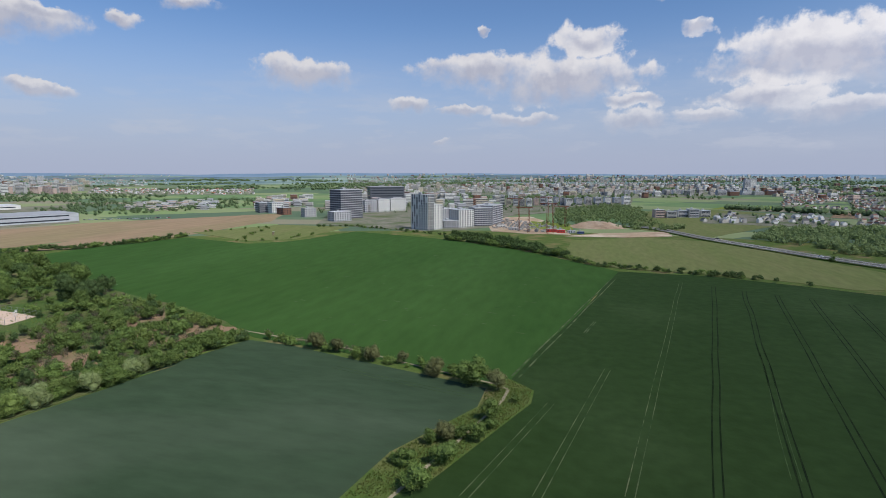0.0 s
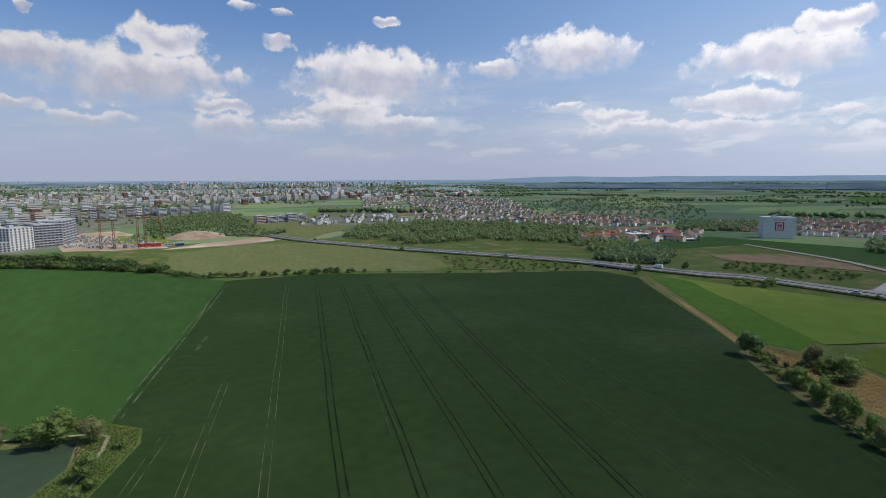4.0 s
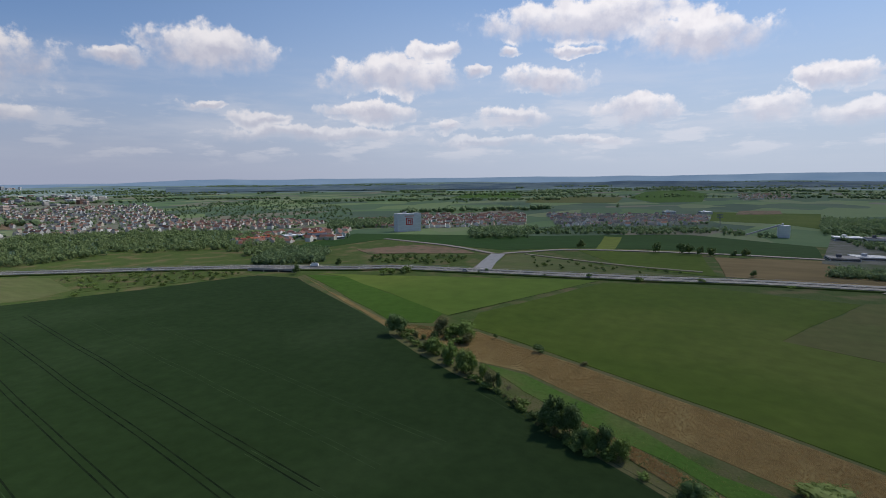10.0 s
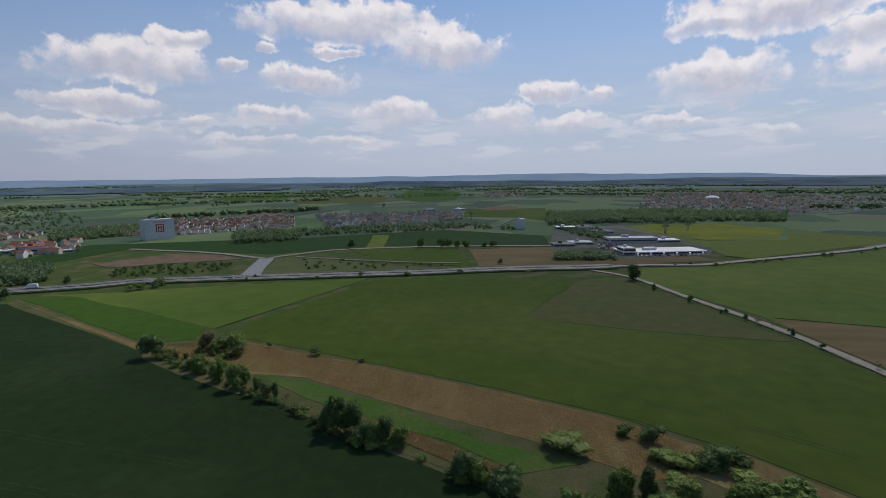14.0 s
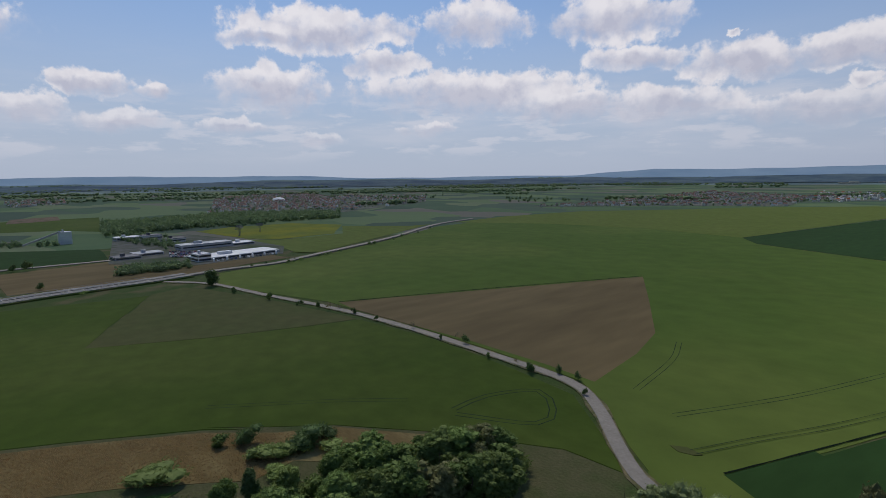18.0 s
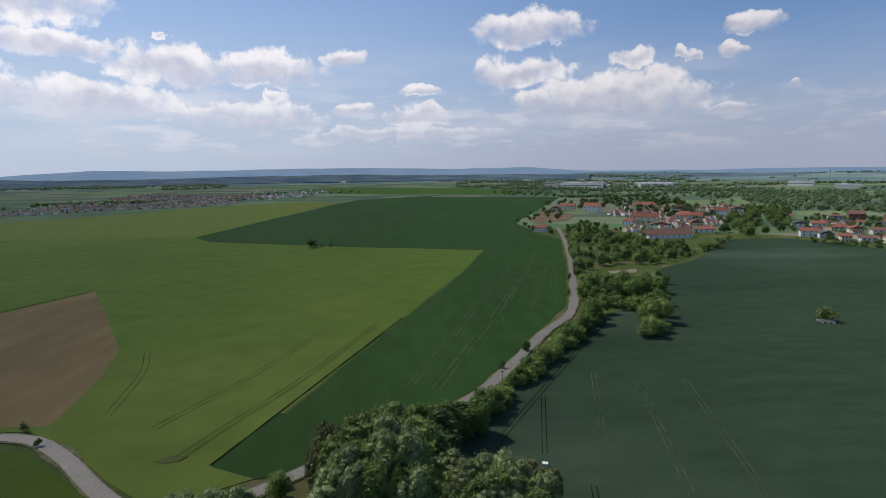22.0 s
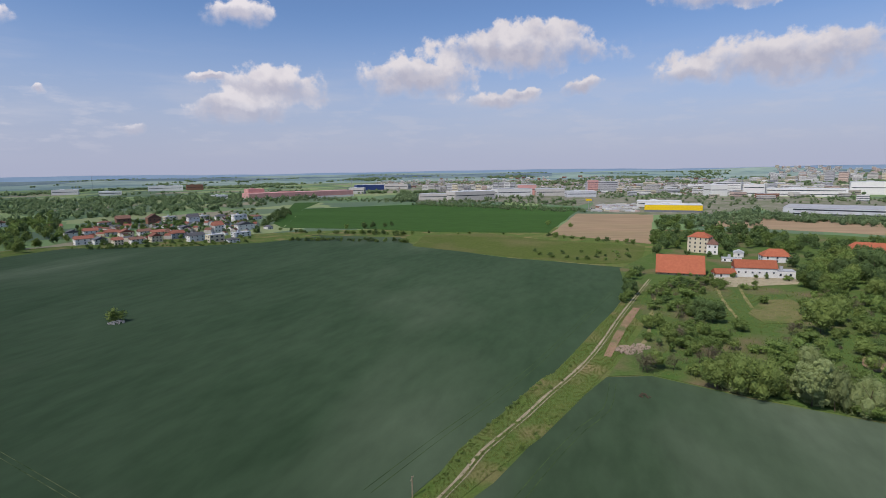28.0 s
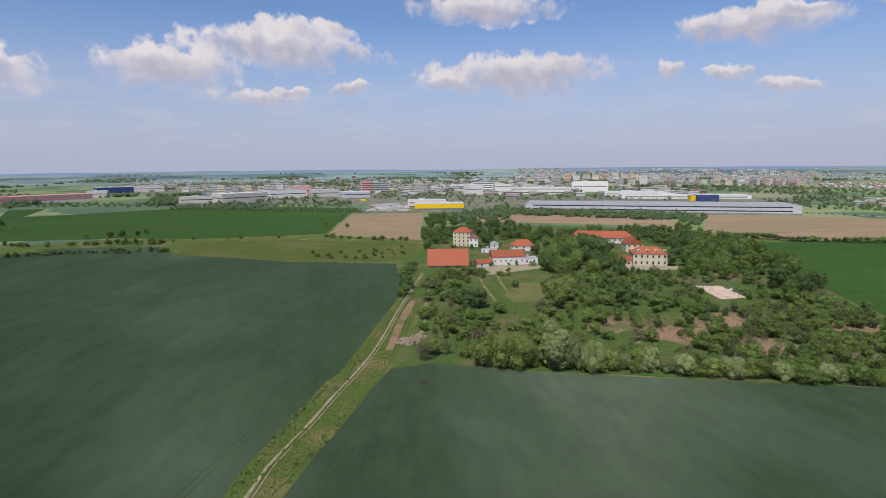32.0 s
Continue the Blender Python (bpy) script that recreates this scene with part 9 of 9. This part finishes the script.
# ---- vehicles ----
RIM = []
def vehicle(name, x, y, z, turn, paint, label, category="car", length=4.3, tall=1.45):
    root = empty(name, x, y, z, turn)
    tagged(root, label, category)
    L = length / 2
    bm = bmesh.new()
    add_box(bm, -L, L, -0.88, 0.88, 0.3, tall * 0.58)
    bmesh.ops.bevel(bm, geom=bm.edges[:], offset=0.12, segments=1, affect="EDGES")
    part("body", bm, M[paint], root)
    bm = bmesh.new()
    lo = (-L * 0.62, L * 0.42) if category == "car" else (-L * 0.98, L * 0.72)
    v = [bm.verts.new(p) for p in ((lo[0], -0.8, tall * 0.58), (lo[1], -0.8, tall * 0.58), (lo[1], 0.8, tall * 0.58), (lo[0], 0.8, tall * 0.58), (lo[0] + 0.4, -0.65, tall), (lo[1] - 0.5, -0.65, tall), (lo[1] - 0.5, 0.65, tall), (lo[0] + 0.4, 0.65, tall))]
    for f in ((4, 5, 6, 7), (0, 1, 5, 4), (1, 2, 6, 5), (2, 3, 7, 6), (3, 0, 4, 7)):
        bm.faces.new([v[i] for i in f])
    part("cabin", bm, M["glass"] if category == "car" else M[paint], root)
    if category == "car":
        box_part("roof", root, lo[0] + 0.42, lo[1] - 0.52, -0.64, 0.64, tall, tall + 0.04, M[paint])
    for sx in (-0.62, 0.62):
        for sy in (-0.8, 0.8):
            bm = bmesh.new()
            bmesh.ops.create_cone(bm, cap_ends=True, segments=10, radius1=0.32, radius2=0.32, depth=0.2, matrix=pose(sx * L, sy, 0.32, 90, 0, 0))
            wheel = part("wheel", bm, M["tyre"], root)
            if not RIM:
                bm = bmesh.new()
                bmesh.ops.create_cone(bm, cap_ends=True, segments=8, radius1=0.2, radius2=0.2, depth=0.24, matrix=pose(0, 0, 0, 90, 0, 0))
                RIM.append(bpy.data.meshes.new("rim"))
                bm.to_mesh(RIM[0])
                bm.free()
                RIM[0].materials.append(M["steel"])
            rim_ = new("rim", RIM[0])
            rim_.matrix_basis = Matrix.Translation((sx * L, sy, 0.32))
            rim_.parent = wheel
    return root


line = curve_points(HIGHWAY, 12.0)
rng = random.Random(9)
paints = ["car_white", "car_silver", "car_black", "car_red", "car_blue", "car_white"]
names = {"car_white": "white", "car_silver": "silver", "car_black": "black", "car_red": "red", "car_blue": "dark blue"}
for i in range(14, len(line) - 14, 9):
    a, b = line[i], line[i + 1]
    if (a.xy.length) > 900:
        continue
    d = (b - a).normalized()
    s = rng.choice((-1, 1))
    q = a + Vector((-d.y, d.x, 0)) * s * rng.choice((2.9, 5.9))
    turn = math.degrees(math.atan2(d.y, d.x)) + (180 if s > 0 else 0)
    p = rng.choice(paints)
    if i % 4 == 1:
        vehicle("van", q.x, q.y, 1.3, turn, "car_white", "white delivery van on the highway", "van", 6.5, 2.7)
    else:
        vehicle("car", q.x, q.y, 1.3, turn, p, f"{names[p]} car driving on the highway")
for s in (-7.8, -0.5, 0.5, 7.8):
    rail = ribbon("guard_rail", HIGHWAY[3:13], 0.08, 2.0, M["steel"], thick=0.1, shift=s)
    tagged(rail, "long steel guard rail beside the highway", "guard rail", kind="structure")
for s in (-7.2, -4.3, -1.4, 1.4, 4.3, 7.2):
    tagged(ribbon("road_line", HIGHWAY[2:13], 0.14, 1.31, M["white"], shift=s), "faded white road marking", "marking", kind="structure")
for a in ((-853.2, -8.5), (-869.6, 23.1), (-919.0, 34.2), (-889.0, 47.0)):
    for k in range(9):
        p = rng.choice(paints)
        vehicle("car", a[0] + rng.uniform(-22, 22), a[1] + k * 3.1 - 12, 0.0, rng.choice((0, 180)) + rng.uniform(-4, 4), p, f"{names[p]} car parked at the yellow store")
for k in range(16):
    p = rng.choice(paints)
    a, b = Vector((435.0, -131.4)), Vector((440.5, -185.0))
    q = a.lerp(b, k / 15)
    vehicle("van" if k % 3 == 0 else "car", q.x, q.y, 0.2, math.degrees(math.atan2(q.y, q.x)), "car_white" if k % 3 == 0 else p, f"{'white van' if k % 3 == 0 else names[p] + ' car'} parked before the warehouse", "van" if k % 3 == 0 else "car",
            *((6.0, 2.6) if k % 3 == 0 else (4.3, 1.45)))
for k in range(22):
    p = rng.choice(paints)
    a, b = Vector((-652.1, 577.7)), Vector((-568.7, 638.2))
    q = a.lerp(b, k / 21)
    vehicle("car", q.x + rng.uniform(-3, 3), q.y + rng.uniform(-3, 3), 0.0, rng.uniform(0, 180), p, f"{names[p]} car parked beside the grey hall")

for k in range(44):
    p = rng.choice(paints)
    row = k % 4
    a, b = Vector((485.4, -112.1)), Vector((466.3, -130.9))
    q = a.lerp(b, (k // 4) / 11) * (1 + row * 0.022)
    vehicle("car", q.x, q.y, 0.2, math.degrees(math.atan2(q.y, q.x)) + rng.uniform(-5, 5), p, f"{names[p]} car parked in the works yard")

# ---- the highway bridge over the farm track ----
bridge = empty("bridge", *(278.2, 286.0))
tagged(bridge, "low concrete bridge, underpass shade as a black panel", "bridge")
ba, bb = Vector((278.0, 303.2)), Vector((287.1, 270.6))
turn = math.degrees(math.atan2(bb.y - ba.y, bb.x - ba.x))
w = (bb - ba).length
bx, by = (278.2, 286.0)
# nothing is hollow under the deck: a thin black box stands for its shade
for nm, x0, x1, y0, y1, z0, z1, mt in (("parapet", -w / 2, w / 2, -0.3, 0.0, 1.2, 2.4, "concrete"), ("opening", -w / 2 + 1, w / 2 - 1, -0.26, -0.05, 0.0, 1.2, "tyre"), ("pier", -w * 0.2, -w * 0.2 + 1, -0.4, 0.4, 0, 1.3, "concrete"),
                                       ("pier", w * 0.15, w * 0.15 + 1, -0.4, 0.4, 0, 1.3, "concrete"), ("abutment", -w / 2 - 2, -w / 2 + 1, -0.5, 1, 0, 2.3, "concrete"), ("abutment", w / 2 - 1, w / 2 + 2, -0.5, 1, 0, 2.3, "concrete")):
    ob = box_part(nm, bridge, x0, x1, y0, y1, z0, z1, M[mt])
    ob.matrix_basis = pose(0, 0, 0, 0, 0, turn)

# ---- small things in the fields ----
def stone_heap(name, spot, spread, n, label, seed, mat="stone"):
    rng = random.Random(seed)
    vs, fs = [], []
    v, f = ICO1
    for _ in range(n):
        r, t, s = spread * math.sqrt(rng.random()), rng.uniform(0, 6.3), rng.uniform(0.12, 0.36) * spread ** 0.4
        c = np.array([r * math.cos(t), r * math.sin(t), s * 0.4 + max(0.0, 1 - r / spread) * spread * 0.25])
        k = len(vs)
        vs += (v * s * np.array([1, 0.8, 0.7]) * np.random.default_rng(seed + k).uniform(0.8, 1.2, (len(v), 1)) + c).tolist()
        fs += (f + k).tolist()
    ob = mesh_object(name, vs, fs, M[mat])
    ob.matrix_basis = Matrix.Translation((spot[0], spot[1], 0.15))
    return tagged(ob, label, "stones", kind="stuff")


stone_heap("stone_ring", (-177.9, -203.2), 3.4, 60, "ring of pale field stones round a bush", 7, "concrete")
stone_heap("rubble_heap", (-194.5, 10.8), 4.6, 160, "pale heap of rubble at the path", 1)
stone_heap("rubble_heap", (-199.3, 15.2), 3.2, 90, "pale heap of rubble beside the orchard", 2)
stone_heap("rubble_heap", (-178.9, 95.4), 2.0, 20, "small pale heap in the orchard", 3, "concrete")
stone_heap("brush_heap", (-155.0, 13.5), 1.6, 26, "small brush heap in the barley", 4, "bark")
for k, (sp, lb) in enumerate((((-305.3, 483.4, 5.2), "small pale timber hut in the meadow"), ((-30.8, -107.1, 1.1), "white-roofed hide at the barley's corner"), ((25.3, -105.4, 2.2), "small white shed under the willows"))):
    x, y, h = sp
    h = max(2.4, h)
    hide = empty("hut", x, y, 0, math.degrees(math.atan2(y, x)) + 90)
    tagged(hide, lb, "hut")
    for sx in (-0.9, 0.9):
        for sy in (-0.7, 0.7):
            box_part("post", hide, sx - 0.08, sx + 0.08, sy - 0.08, sy + 0.08, 0, h * 0.8, M["wood"])
    box_part("wall", hide, -1.0, 1.0, -0.8, 0.8, h * 0.3, h * 0.8, M["wood" if k == 0 else "grey_wall"])
    box_part("roof", hide, -1.05, 1.05, -0.85, 0.85, h * 0.8, h * 0.8 + 0.18, M["white"])
    if k == 1:
        hide.matrix_basis = hide.matrix_basis @ Matrix.Scale(0.6, 4)
sx_, sy_ = (-892.8, -19.6)
sign = empty("roadside_sign", sx_, sy_, 0, math.degrees(math.atan2(sy_, sx_)) + 90)
tagged(sign, "yellow advertising board on a steel pole", "sign")
sw = 15.1
box_part("pole", sign, -0.3, 0.3, -0.3, 0.3, 0, sw - 3, M["steel"])
board = box_part("board", sign, -4.5, 4.5, -0.3, 0.3, sw - 3.2, sw, M["yellow"])
board.matrix_basis = pose(0, 0, 0, 0, 0, 5)
for k in range(3):
    box_part("lettering_bar", board, -3.4 + k * 2.4, -1.6 + k * 2.4, -0.36, -0.31, sw - 2.2, sw - 1.2, M["car_black"])
for sp in ((-30.7, -155.5, 3.1), (-92.8, -34.7, 4.5), (-395.5, -437.7, 4.7)):
    pole = empty("utility_pole", sp[0], sp[1], 0)
    tagged(pole, "weathered wooden utility pole", "pole")
    box_part("shaft", pole, -0.12, 0.12, -0.12, 0.12, -0.2, max(4.0, sp[2]), M["wood"])
    box_part("crossarm", pole, -0.9, 0.9, -0.07, 0.07, max(4.0, sp[2]) - 0.5, max(4.0, sp[2]) - 0.35, M["wood"])
dome = empty("domed_hall", *(1455.2, -626.8))
tagged(dome, "white inflated dome hall in the far town", "hall")
bm = bmesh.new()
bmesh.ops.create_uvsphere(bm, u_segments=20, v_segments=12, radius=1.0)
bmesh.ops.delete(bm, geom=[v for v in bm.verts if v.co.z < -0.05], context="VERTS")
bmesh.ops.scale(bm, vec=(20, 20, 10), verts=bm.verts)
part("shell", bm, M["roof_white"], dome)
box_part("plinth", dome, -19, 19, -19, 19, -0.2, 1.0, M["concrete"])
